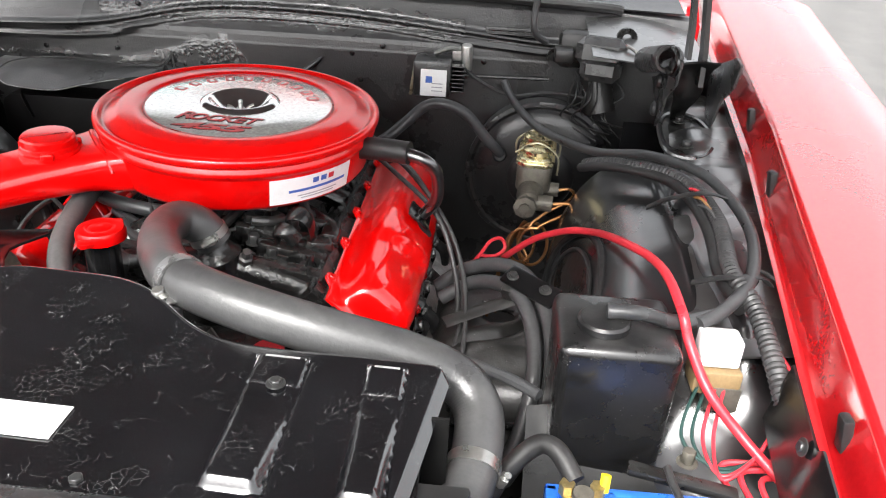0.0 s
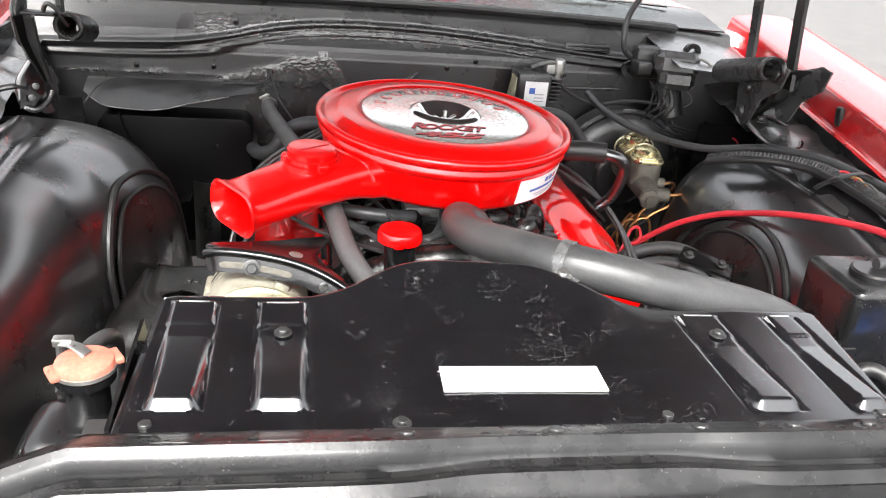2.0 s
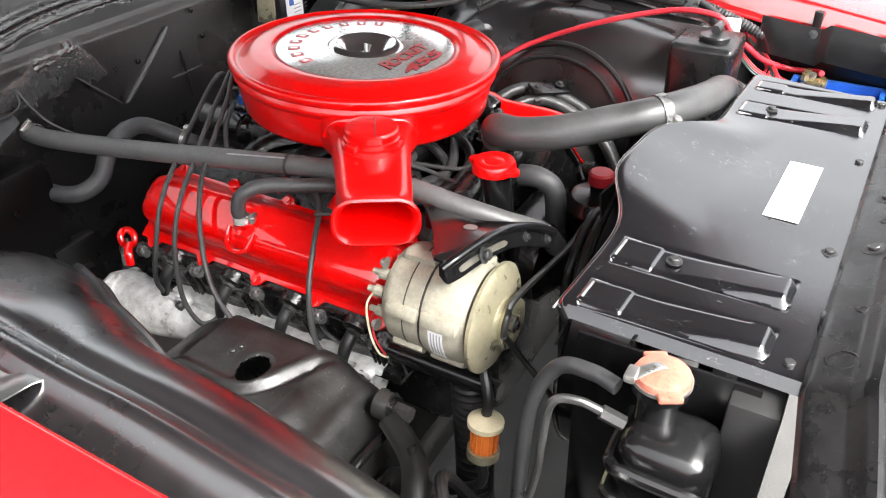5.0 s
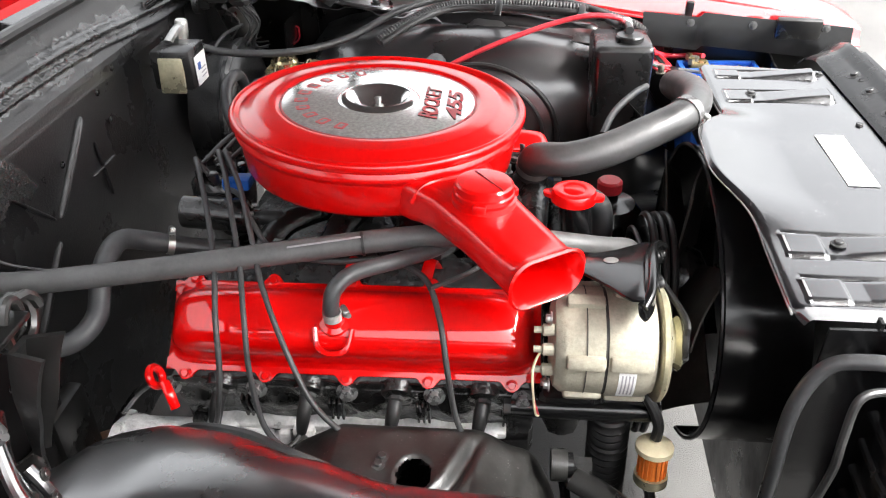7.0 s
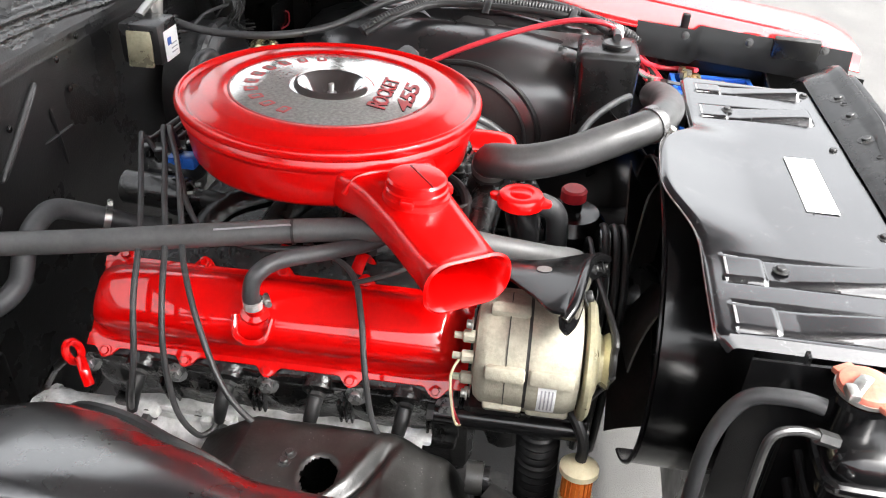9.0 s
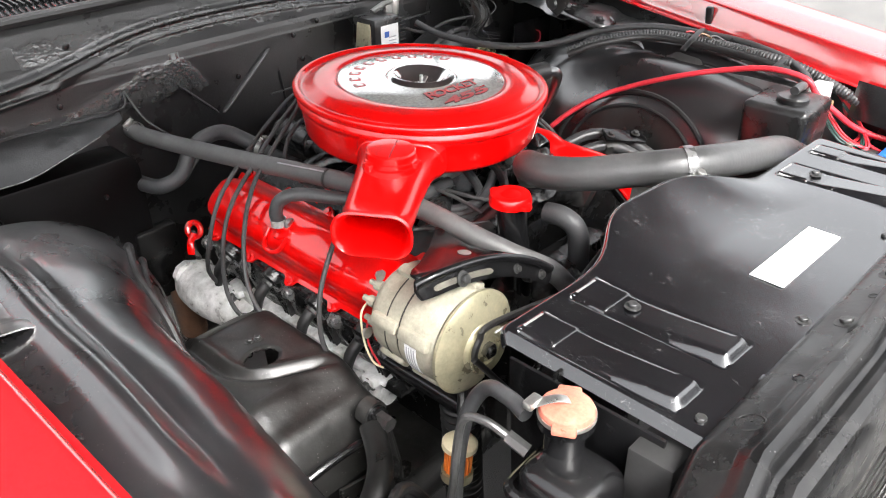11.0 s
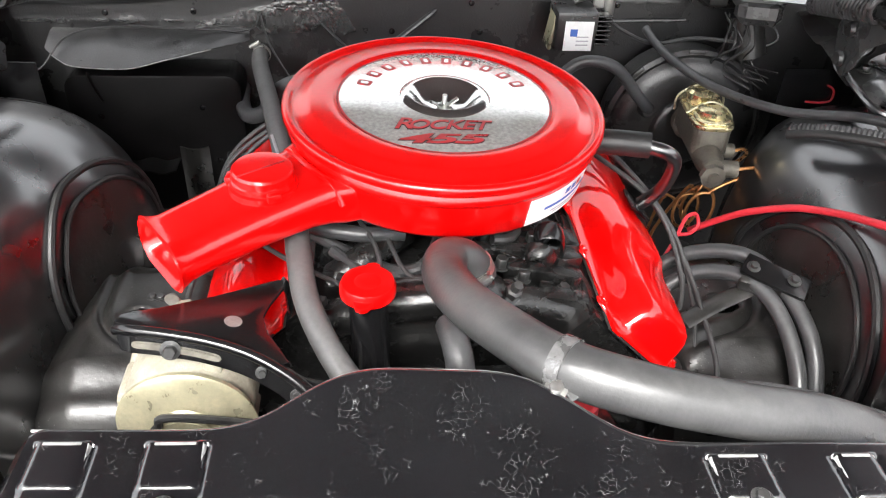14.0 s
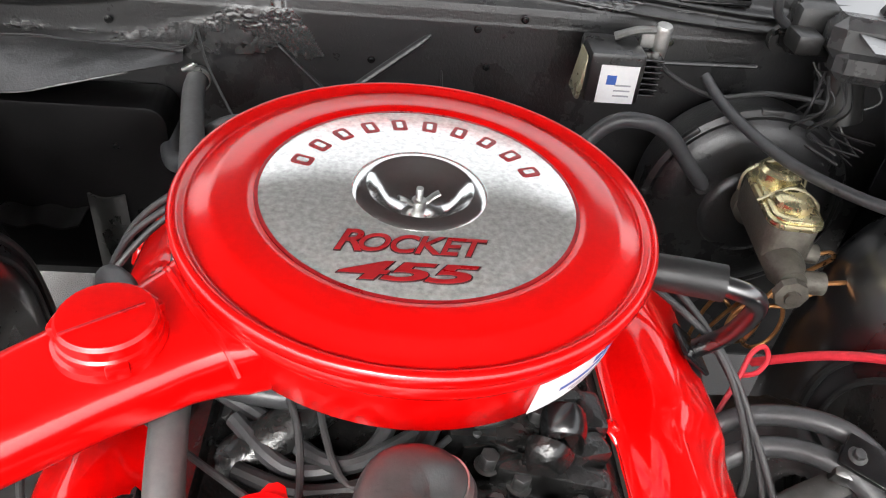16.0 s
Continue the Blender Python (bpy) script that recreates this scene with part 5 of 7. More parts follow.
for x0, y0, x1, y1, z, r in ((0.02, -0.13, 0.17, -0.09, 0.797, 0.014), (0.03, -0.20, 0.17, -0.20, 0.775, 0.014)):
    part("runner", tube([(x0, y0, z), ((x0 * 2 + x1) / 3, (y0 * 2 + y1) / 3, z + 0.006), ((x0 + 2 * x1) / 3, (y0 + 2 * y1) / 3, z - 0.004), (x1, y1, z - 0.045)], r * 0.85, 12, 6, flat=0.6), CAST_BLACK, mani)
for x, y, z, r, h in ((0.135, -0.075, 0.806, 0.014, 0.02), (0.165, -0.095, 0.80, 0.013, 0.018), (0.10, -0.155, 0.81, 0.017, 0.014), (0.14, -0.175, 0.80, 0.016, 0.022), (0.155, -0.215, 0.785, 0.018, 0.02), (0.075, -0.225, 0.80, 0.02, 0.016), (0.185, -0.14, 0.785, 0.013, 0.02), (0.06, -0.165, 0.815, 0.012, 0.02)):
    boss = part("boss", lathe([(r * 0.9, -0.02), (r * 0.8, 0.0), (r * 0.75, h * 0.25), (r * 0.6, h * 0.3), (0, h * 0.3)], 20, m=aim((x, y, z - 0.008), (0.15, -0.1, 1))), CAST_BLACK, mani)
    bolts(mani, [(x, y, z - 0.008 + h * 0.3)], (0.15, -0.1, 1), r * 0.45, 0.009, STEEL_DARK, washer=1.25)
for k in range(16):
    x, y = 0.03 + 0.15 * rnd.random(), -0.24 + 0.19 * rnd.random()
    part("casting_rib", box(x, y, 0.795 + 0.012 * rnd.random(), 0.012 + 0.03 * rnd.random(), 0.006, 0.02, 0.0025, m=pose(0, 0, 0, 0, 8, rnd.uniform(-30, 60))), CAST_BLACK, mani)
for x, y, z, sx, sy, sz, rz in ((0.10, -0.155, 0.80, 0.14, 0.022, 0.03, 8), (0.12, -0.115, 0.806, 0.11, 0.018, 0.026, 14), (0.13, -0.19, 0.79, 0.11, 0.026, 0.03, -4), (0.175, -0.12, 0.79, 0.03, 0.05, 0.035, 5), (0.165, -0.165, 0.795, 0.045, 0.03, 0.028, 20), (0.15, -0.235, 0.775, 0.07, 0.03, 0.04, 0), (0.06, -0.12, 0.81, 0.05, 0.04, 0.02, -10)):
    part("cast_web", box(x, y, z, sx, sy, sz, 0.007, m=pose(0, 0, 0, 0, 10, rz)), CAST_BLACK, mani, "black cast web")
part("lift_bracket", tube([(0.125, -0.165, 0.80), (0.12, -0.17, 0.845), (0.14, -0.175, 0.855), (0.155, -0.17, 0.84), (0.16, -0.165, 0.81)], 0.014, 8, 5, flat=0.22), BLACK, mani)
part("vacuum_fitting", tube([(0.10, -0.125, 0.82), (0.085, -0.15, 0.825), (0.06, -0.16, 0.83)], 0.008, 10, 5), STEEL_DARK, mani)
part("temperature_sender", lathe([(0.011, 0), (0.011, 0.012), (0.007, 0.014), (0.007, 0.026), (0, 0.026)], 6, m=aim((0.075, -0.25, 0.805), (0.3, -0.4, 1))), STEEL_DARK, mani, "dark hex sender")
part("water_crossover", tube([(-0.16, -0.235, 0.755), (-0.08, -0.24, 0.785), (0.0, -0.245, 0.795), (0.08, -0.24, 0.785), (0.17, -0.235, 0.755)], 0.026, 14, 6), CAST_BLACK, mani)
part("thermostat_housing", lathe([(0.036, -0.02), (0.036, 0.01), (0.028, 0.02), (0.022, 0.03), (0.022, 0.045), (0, 0.045)], 24, m=aim((0.035, -0.245, 0.80), (-0.25, -0.05, 1))), CAST_BLACK, mani)
part("coil_bracket", tube([(0.11, -0.185, 0.80), (0.105, -0.19, 0.83), (0.125, -0.2, 0.835), (0.14, -0.195, 0.815)], 0.012, 8, 5, flat=0.25), CAST_BLACK, mani)
bolts(mani, [(0.10, -0.20, 0.79), (0.13, -0.25, 0.77), (0.07, -0.19, 0.805), (0.09, -0.13, 0.815), (0.12, -0.14, 0.81), (0.05, -0.14, 0.815)], (0.1, 0, 1), 0.009, 0.016, STEEL_DARK, washer=1.3)
# carburettor
carb = thing("carburettor", "grey alloy carburettor with gold linkage under the air cleaner", "carburettor")
part("body", box(0, 0, 0.845, 0.13, 0.19, 0.05, 0.012), ALLOY_CARB, carb)
part("throttle_plate", box(0, 0, 0.812, 0.15, 0.2, 0.02, 0.006), ALLOY_CARB, carb)
part("fuel_inlet", tube([(0.05, -0.09, 0.845), (0.052, -0.125, 0.845)], 0.016, 6, 1), ALLOY_CARB, carb)
part("choke_box", lathe([(0, 0), (0.024, 0), (0.026, 0.012), (0.022, 0.02), (0, 0.02)], 22, m=aim((0.075, 0.03, 0.85), (1, 0, 0))), ALLOY_CARB, carb)
for y in (-0.02, 0.03, 0.06):
    part("linkage", box(-0.085, y, 0.835, 0.004, 0.035, 0.016, 0.003, m=pose(0, 0, 0, 20 * y * 40, 0, 0)), GOLD, carb, "gold plated throttle link")
    part("link_pin", tube([(-0.075, y, 0.835), (-0.098, y, 0.835)], 0.006, 10, 1), GOLD, carb)

# timing cover, water pump and pulleys at the front
part("timing_cover", box(0, -0.31, 0.55, 0.30, 0.07, 0.34, 0.03), CAST_BLACK, engine)
part("water_pump", lathe([(0.0, 0), (0.075, 0), (0.07, 0.03), (0.045, 0.05), (0.03, 0.07), (0.0, 0.07)], 28, m=aim((-0.03, -0.34, 0.66), (0, -1, 0))), CAST_BLACK, engine)


def pulley(name, at, r, parent, grooves=1, material=BLACK):
    prof = [(0.0, 0.0), (r * 0.55, 0.0), (r * 0.6, 0.006), (r * 0.92, 0.006)]
    z = 0.006
    for _ in range(grooves):
        prof += [(r, z), (r, z + 0.002), (r * 0.9, z + 0.007), (r, z + 0.012), (r, z + 0.014)]
        z += 0.014
    prof += [(r * 0.88, z), (r * 0.6, z - 0.006), (0, z - 0.006)]
    return part(name, lathe(prof, 40, m=aim(at, (0, -1, 0))), material, parent)


pulley("pulley", (-0.03, -0.424, 0.67), 0.10, engine, 3)
pulley("pulley", (0.0, -0.424, 0.41), 0.10, engine, 3)
part("fan_spacer", lathe([(0.03, 0), (0.03, 0.03), (0.045, 0.034), (0.045, 0.045), (0, 0.045)], 24, m=aim((-0.03, -0.46, 0.67), (0, -1, 0))), STEEL_DARK, engine)
fan = thing("cooling_fan", "black steel cooling fan inside the shroud", "fan", (-0.03, -0.50, 0.66))
part("hub", lathe([(0, -0.02), (0.06, -0.02), (0.065, 0.0), (0.05, 0.03), (0.02, 0.045), (0, 0.045)], 28, m=aim((0, 0, 0), (0, -1, 0))), BLACK_DIRTY, fan)
for k in range(6):
    a = radians(60 * k + 22)
    R = Matrix.Rotation(a, 4, "Y")
    part("blade", sheet(lambda u, v: R @ Vector((0.05 + 0.165 * u, (v - 0.5) * 0.05 + 0.008 * math.sin(v * 3.14), (v - 0.5) * (0.07 + 0.05 * u))), 8, 6, 0.003), mat("worn_fan_blade", (0.06, 0.055, 0.05), 0.4, metal=0.5, vary=0.4) if k == 0 else bpy.data.materials["worn_fan_blade"], fan, "worn steel fan blade")

# belts
belt = thing("drive_belt", "black rubber drive belt over the pulleys", "belt", group="drive belts")
loop = [(-0.347, -0.437, 0.758), (-0.338, -0.437, 0.783), (-0.308, -0.437, 0.796), (-0.1, -0.425, 0.745), (0.02, -0.418, 0.73), (0.055, -0.418, 0.66), (0.09, -0.418, 0.46), (0.04, -0.418, 0.36), (-0.06, -0.418, 0.38), (-0.12, -0.42, 0.46), (-0.325, -0.437, 0.727)]
part("strand", tube(loop, 0.0048, 8, 6, closed=True), RUBBER_DARK, belt)
belt2 = thing("drive_belt", "black rubber drive belt over the pulleys", "belt", group="drive belts")
part("strand", tube([(-0.131, -0.4385, 0.67), (-0.10, -0.4385, 0.745), (-0.03, -0.4385, 0.772), (0.045, -0.4385, 0.74), (0.072, -0.4385, 0.67), (0.10, -0.4385, 0.41), (0.07, -0.4385, 0.34), (0.0, -0.4385, 0.31), (-0.07, -0.4385, 0.34), (-0.10, -0.4385, 0.41)], 0.0062, 8, 6, closed=True), RUBBER_DARK, belt2)
copy_thing(belt2, Matrix.Translation((0, -0.016, 0)))
copy_thing(belt2, Matrix.Translation((0, -0.030, 0)))

# ---- air cleaner ----
AC = Matrix.Translation((0.002, 0.004, 0.0)) @ pose(0, 0, 0.955, 1.9, 1.6, -6.5)
ac = thing("air_cleaner", "glossy red round air cleaner with a chrome top disc and snorkel", "air cleaner", m=AC)
lid = part("lid", lathe([(0.146, 0.0078), (0.1545, 0.0085), (0.158, 0.0115), (0.163, 0.0128), (0.172, 0.0125), (0.189, 0.0112), (0.193, 0.0104), (0.196, 0.0088), (0.2055, 0.0035), (0.2135, -0.0005), (0.2165, -0.001), (0.2185, 0.0005), (0.221, 0.0048), (0.225, 0.007), (0.229, 0.0058), (0.2318, 0.002), (0.2318, -0.005), (0.2285, -0.0075), (0.226, -0.006), (0.224, -0.012), (0.0, -0.012)], 128), RED_LID, ac, "glossy red domed lid", smooth=60)
base = part("base_pan", lathe([(0.222, -0.010), (0.2245, -0.016), (0.2262, -0.019), (0.2262, -0.023), (0.224, -0.027), (0.2215, -0.028), (0.220, -0.034), (0.213, -0.078), (0.208, -0.085), (0.19, -0.088), (0.12, -0.084), (0.07, -0.100), (0.0, -0.100)], 128), RED_LID, ac, "glossy red base pan", smooth=60)
disc = part("chrome_disc", lathe([(0.0575, 0.0128), (0.10, 0.0118), (0.149, 0.0101), (0.1525, 0.0092), (0.153, 0.006)], 112), CHROME, ac, "mottled chrome top disc")
part("disc_edge", lathe([(0.1512, 0.0098), (0.153, 0.0101), (0.1548, 0.0095), (0.1555, 0.007)], 112), LETTER_RED, disc, "dark red painted line")
part("bowl", lathe([(0.0, -0.004), (0.014, -0.0045), (0.030, -0.002), (0.041, 0.006), (0.0485, 0.0155), (0.0515, 0.0178), (0.055, 0.0178), (0.060, 0.0165), (0.0645, 0.0135), (0.066, 0.0112)], 64), CHROME_BRIGHT, disc, "polished chrome bowl")
stud = part("stud", tube([(0, 0, -0.012), (0, 0, 0.015)], 0.0036, 14, 1, ribs=0.08, rib_len=0.0024), STEEL, ac)
wing = tube([(-0.021, 0, 0.006), (-0.015, 0, 0.003), (-0.006, 0, -0.003), (0.006, 0, -0.003), (0.015, 0, 0.003), (0.021, 0, 0.006)], 0.0042, 10, 4, flat=0.5)
lathe([(0, -0.009), (0.0085, -0.009), (0.007, 0.001), (0.0, 0.001)], 14, bm=wing)
part("wing_nut", wing, STEEL, ac, "steel wing nut", m=pose(0, 0, 0.0, 0, 0, 25))
SURF = 0.0112
TURN = Matrix.Translation((-0.009, 0, 0)) @ Matrix.Rotation(radians(7), 4, "Z")
for mt, dz, off in ((OUTLINE, 0.0, 0.0007), (LETTER_RED, 0.0006, 0.0)):
    letters("R", 0.041, disc, "lettering", mt, TURN @ pose(-0.0565, -0.0855, SURF + 0.0013 + dz), shear=0.35, offset=0.0004 + off)
    letters("OCKET", 0.034, disc, "lettering", mt, TURN @ pose(0.0045, -0.087, SURF + 0.0013 + dz) @ Matrix.Diagonal((1.02, 1, 1, 1)), shear=0.35, spread=0.94, offset=0.0004 + off)
    letters("455", 0.037, disc, "lettering", mt, TURN @ pose(-0.009, -0.1225, SURF + 0.0002 + dz) @ Matrix.Diagonal((2.15, 0.88, 1, 1)), shear=0.3, spread=0.92, offset=0.0008 + off)
# maker's mark, kept as plain blocks round the arc
for k in range(10):
    a = radians(168 - 15.4 * k)
    blk = prism(rounded_rect(0.0155, 0.021, 0.003), 0, 0.0008)
    part("mark_block", blk, LETTER_RED, disc, m=pose(0.121 * math.cos(a), 0.121 * math.sin(a), SURF - 0.0003, 0, 0, math.degrees(a) - 90))
    blk = prism(rounded_rect(0.0065, 0.0115, 0.0015), 0, 0.0008)
    part("mark_inset", blk, CHROME, disc, m=pose(0.121 * math.cos(a), 0.121 * math.sin(a), SURF + 0.0001, 0, 0, math.degrees(a) - 90))
# maker's sticker on the side of the pan
a0, a1 = -63.0, -24.0


def sticker(u0, u1, v0, v1, out):
    def f(u, v):
        a = radians(a0 + (a1 - a0) * (u0 + (u1 - u0) * u) + 6.5)
        h = v0 + (v1 - v0) * v
        z = -0.0795 + 0.045 * h
        r = 0.2128 + (0.0072 * h) + out
        return (r * math.cos(a), r * math.sin(a), z)
    return f


stk = part("sticker", sheet(sticker(0, 1, 0.02, 1, 0.0008), 24, 4, 0.0004), WHITE_LABEL, base, "white rectangular sticker with small coloured marks")
for k, mt in enumerate((PRINT_BLUE, PRINT_BLUE, PRINT_RED)):
    part("mark", sheet(sticker(0.47 + 0.1 * k, 0.54 + 0.1 * k, 0.66, 0.86, 0.0015), 4, 2, 0.0003), mt, stk)
for v0, u0, u1 in ((0.42, 0.2, 0.92), (0.24, 0.3, 0.8), (0.14, 0.34, 0.76)):
    part("print_bar", sheet(sticker(u0, u1, v0, v0 + (0.1 if v0 > 0.4 else 0.04), 0.0015), 16, 1, 0.0003), PRINT_BLUE if v0 > 0.4 else PRINT, stk)

# snorkel
SN = radians(216 + 6.5)
sd = Vector((math.cos(SN), math.sin(SN), 0))
sw = Vector((-math.sin(SN), math.cos(SN), 0))


def snork_ring(d, w, zt, zb, r, n=7):
    return [sd * d + sw * x + Vector((0, 0, (zt + zb) / 2 + z)) for x, z in rounded_rect(w, zt - zb, r, n)]


rings = [snork_ring(0.19, 0.155, -0.024, -0.086, 0.014), snork_ring(0.218, 0.142, -0.024, -0.086, 0.016), snork_ring(0.235, 0.128, -0.024, -0.086, 0.02), snork_ring(0.26, 0.118, -0.026, -0.086, 0.022),
         snork_ring(0.33, 0.108, -0.032, -0.090, 0.024), snork_ring(0.40, 0.103, -0.040, -0.098, 0.026), snork_ring(0.425, 0.103, -0.043, -0.102, 0.026), snork_ring(0.437, 0.112, -0.040, -0.106, 0.029), snork_ring(0.442, 0.118, -0.038, -0.109, 0.031),
         snork_ring(0.444, 0.112, -0.041, -0.106, 0.029), snork_ring(0.436, 0.098, -0.047, -0.100, 0.024), snork_ring(0.40, 0.096, -0.045, -0.095, 0.023), snork_ring(0.30, 0.10, -0.04, -0.086, 0.02)]
snorkel = part("snorkel", loft(rings), RED_LID, ac, "glossy red air intake snorkel with a flared mouth", smooth=50)
sc = sd * 0.298
vm = lathe([(0.0435, -0.034), (0.0435, -0.016), (0.0405, -0.014), (0.0405, -0.008), (0.0385, -0.006), (0.0385, 0.003), (0.036, 0.006), (0.03, 0.0068), (0, 0.0068)], 48)
vmo = part("vacuum_motor", vm, RED_LID, snorkel, "round red vacuum motor cap", m=Matrix.Translation((sc.x, sc.y, -0.008)))
part("slot", box(0, -0.006, 0.0066, 0.066, 0.0022, 0.003, 0.0008, m=pose(0, 0, 0, 0, 0, 42)), LETTER_RED, vmo)
for a in (60, 180, 300):
    part("tab", box(0.042 * math.cos(radians(a)), 0.042 * math.sin(radians(a)), -0.014, 0.01, 0.018, 0.012, 0.003, m=pose(0, 0, 0, 0, 0, a)), RED_LID, vmo)
part("weld_seam", tube([tuple(sd * 0.226 + sw * 0.07 + Vector((0, 0, -0.05))), tuple(sd * 0.23 + sw * 0.05 + Vector((0, 0, -0.026))), tuple(sd * 0.232 + Vector((0, 0, -0.024))), tuple(sd * 0.23 - sw * 0.05 + Vector((0, 0, -0.026))), tuple(sd * 0.226 - sw * 0.07 + Vector((0, 0, -0.05)))], 0.004, 8, 6), RED_LID, snorkel)

# breather hose from the pan to the driver's side cover
br = thing("breather_hose", "black rubber elbow and bent pipe to the valve cover", "hose")
part("elbow", tube([(0.205, -0.035, 0.915), (0.25, -0.05, 0.921), (0.295, -0.062, 0.922)], 0.0185, 16, 6), RUBBER_DARK, br, "matt black rubber elbow")
part("pipe", tube([(0.285, -0.06, 0.921), (0.318, -0.068, 0.915), (0.338, -0.06, 0.895), (0.343, -0.045, 0.86), (0.338, -0.03, 0.825), (0.318, -0.018, 0.795)], 0.0105, 12, 8), BLACK_GLOSS, br, "gloss black bent pipe")
part("flange", box(0.312, -0.018, 0.792, 0.045, 0.05, 0.006, 0.002, m=pose(0, 0, 0, 0, 42, 0)), BLACK, br)

# ---- alternator ----
ALT = (-0.311, 0.0, 0.764)
alt = thing("alternator", "aged cream aluminium alternator with pale zinc fan and pulley", "alternator", (-0.006, 0.012, -0.008))


def along(prof, at, segs=44, d=(0, -1, 0)):
    return lathe([(r * 0.93, z) for r, z in prof], segs, m=aim(at, d))


def lug(parent, a, y, r, sx, sy, sz):
    w = radians(a)
    part("lug", box(ALT[0] + 0.93 * r * math.cos(w), y, ALT[2] + 0.93 * r * math.sin(w), sx, sy, sz, 0.005, m=Matrix.Rotation(-w, 4, "Y")), ALLOY, parent)


rear = part("rear_housing", along([(0, 0), (0.05, 0.0), (0.068, 0.004), (0.0755, 0.012), (0.077, 0.02), (0.0785, 0.066), (0, 0.066)], (ALT[0], -0.276, ALT[2])), ALLOY, alt, "cast aluminium rear housing")
for a in (40, 100, 165, 222, 300):
    lug(rear, a, -0.318, 0.074, 0.022, 0.05, 0.02)
part("seam", along([(0.078, 0), (0.0792, 0), (0.0792, 0.0012), (0.078, 0.0012)], (ALT[0], -0.318, ALT[2])), GASKET, alt)
part("stator", along([(0.0, 0), (0.0775, 0), (0.0775, 0.0045), (0, 0.0045)], (ALT[0], -0.3415, ALT[2])), GASKET, alt, "dark laminated stator edge")
front = part("front_housing", along([(0, 0), (0.079, 0), (0.080, 0.006), (0.0795, 0.05), (0.073, 0.062), (0.05, 0.066), (0, 0.066)], (ALT[0], -0.346, ALT[2])), ALLOY, alt, "cast aluminium front housing")
for a in (62, 165, 235, 330):
    lug(front, a, -0.375, 0.0745, 0.022, 0.055, 0.022)
part("pivot_ear", box(ALT[0] + 0.012, -0.372, ALT[2] + 0.076, 0.034, 0.036, 0.03, 0.008), ALLOY, front)
part("pivot_ear", box(ALT[0] + 0.005, -0.36, ALT[2] - 0.081, 0.045, 0.08, 0.024, 0.006), ALLOY, front)
fanp = [(0.0, 0), (0.079, 0), (0.0845, 0.003), (0.085, 0.008), (0.078, 0.013), (0.058, 0.015), (0.046, 0.02), (0.0, 0.02)]
part("cooling_fan", along(fanp, (ALT[0] + 0.002, -0.412, ALT[2] - 0.003)), GOLD_DULL, alt, "pale zinc plated cooling fan")
part("pulley", along([(0, 0), (0.037, 0), (0.040, 0.004), (0.034, 0.010), (0.040, 0.017), (0.038, 0.020), (0.024, 0.019), (0.022, 0.014), (0, 0.014)], (ALT[0] + 0.003, -0.428, ALT[2] - 0.004)), GOLD_DULL, alt, "pale zinc plated pulley")
part("nut", along([(0.013, 0), (0.013, 0.010), (0.0, 0.010)], (ALT[0] + 0.003, -0.441, ALT[2] - 0.004), 6), STEEL, alt)
part("shaft", along([(0.0065, 0), (0.0065, 0.014), (0, 0.014)], (ALT[0] + 0.003, -0.441, ALT[2] - 0.004), 12), STEEL_DARK, alt)
for dz, dx in ((0.042, -0.035), (0.022, -0.05), (-0.012, -0.05)):
    part("terminal", along([(0, 0), (0.009, 0), (0.009, 0.014), (0.005, 0.016), (0.005, 0.026), (0, 0.026)], (ALT[0] + dx, -0.278, ALT[2] + dz), 10, (0, 1, 0)), ALLOY, alt)
bolts(alt, [(ALT[0] + 0.07 * math.cos(radians(a)), -0.274, ALT[2] + 0.07 * math.sin(radians(a))) for a in (120, 200, 260)], (0, 1, 0), 0.006, 0.008, STEEL)
st = part("sticker", sheet(lambda u, v: (ALT[0] + 0.0748 * math.cos(radians(172 + 42 * v)), -0.360 - 0.022 * u, ALT[2] + 0.0748 * math.sin(radians(172 + 42 * v))), 4, 10, 0.0005), WHITE_LABEL, alt, "small white printed sticker")
for k in range(4):
    part("print_bar", sheet(lambda u, v: (ALT[0] + 0.0754 * math.cos(radians(177 + 30 * v)), -0.3635 - 0.0045 * k - 0.002 * u, ALT[2] + 0.0754 * math.sin(radians(177 + 30 * v))), 2, 8, 0.0003), PRINT, st)
part("plug_wire", tube([(ALT[0] - 0.05, -0.262, ALT[2] + 0.02), (-0.37, -0.252, 0.76), (-0.37, -0.255, 0.71), (-0.36, -0.26, 0.67), (-0.345, -0.265, 0.652)], 0.0017, 8, 6), FILTER_END, alt, "pale insulated wire")
part("plug_wire", tube([(ALT[0] - 0.045, -0.262, ALT[2] - 0.012), (-0.362, -0.254, 0.735), (-0.362, -0.256, 0.70), (-0.35, -0.264, 0.66)], 0.0017, 8, 6), WIRE_RED, alt)

# slotted adjusting bracket
brk = thing("alternator_bracket", "gloss black slotted alternator bracket with a steel bolt", "bracket")


def arc_plate(pts, width, thick, up):
    """A flat bar swept along a curve, its broad face along up."""
    bm = bmesh.new()
    p = [Vector(q) for q in spline(pts, 8)]
    rings = []
    for i, c in enumerate(p):
        t = (p[min(i + 1, len(p) - 1)] - p[max(i - 1, 0)]).normalized()
        w = up.cross(t).normalized()
        k = min(1, min(i, len(p) - 1 - i) / 3 + 0.35)
        rings.append([c + w * (a * width / 2 * k) + up * (b * thick / 2) for a, b in ((-1, -1), (1, -1), (1, 1), (-1, 1))])
    loft(rings, bm)
    bmesh.ops.bevel(bm, geom=list(bm.edges), offset=0.0015, segments=2, affect="EDGES")
    return bm


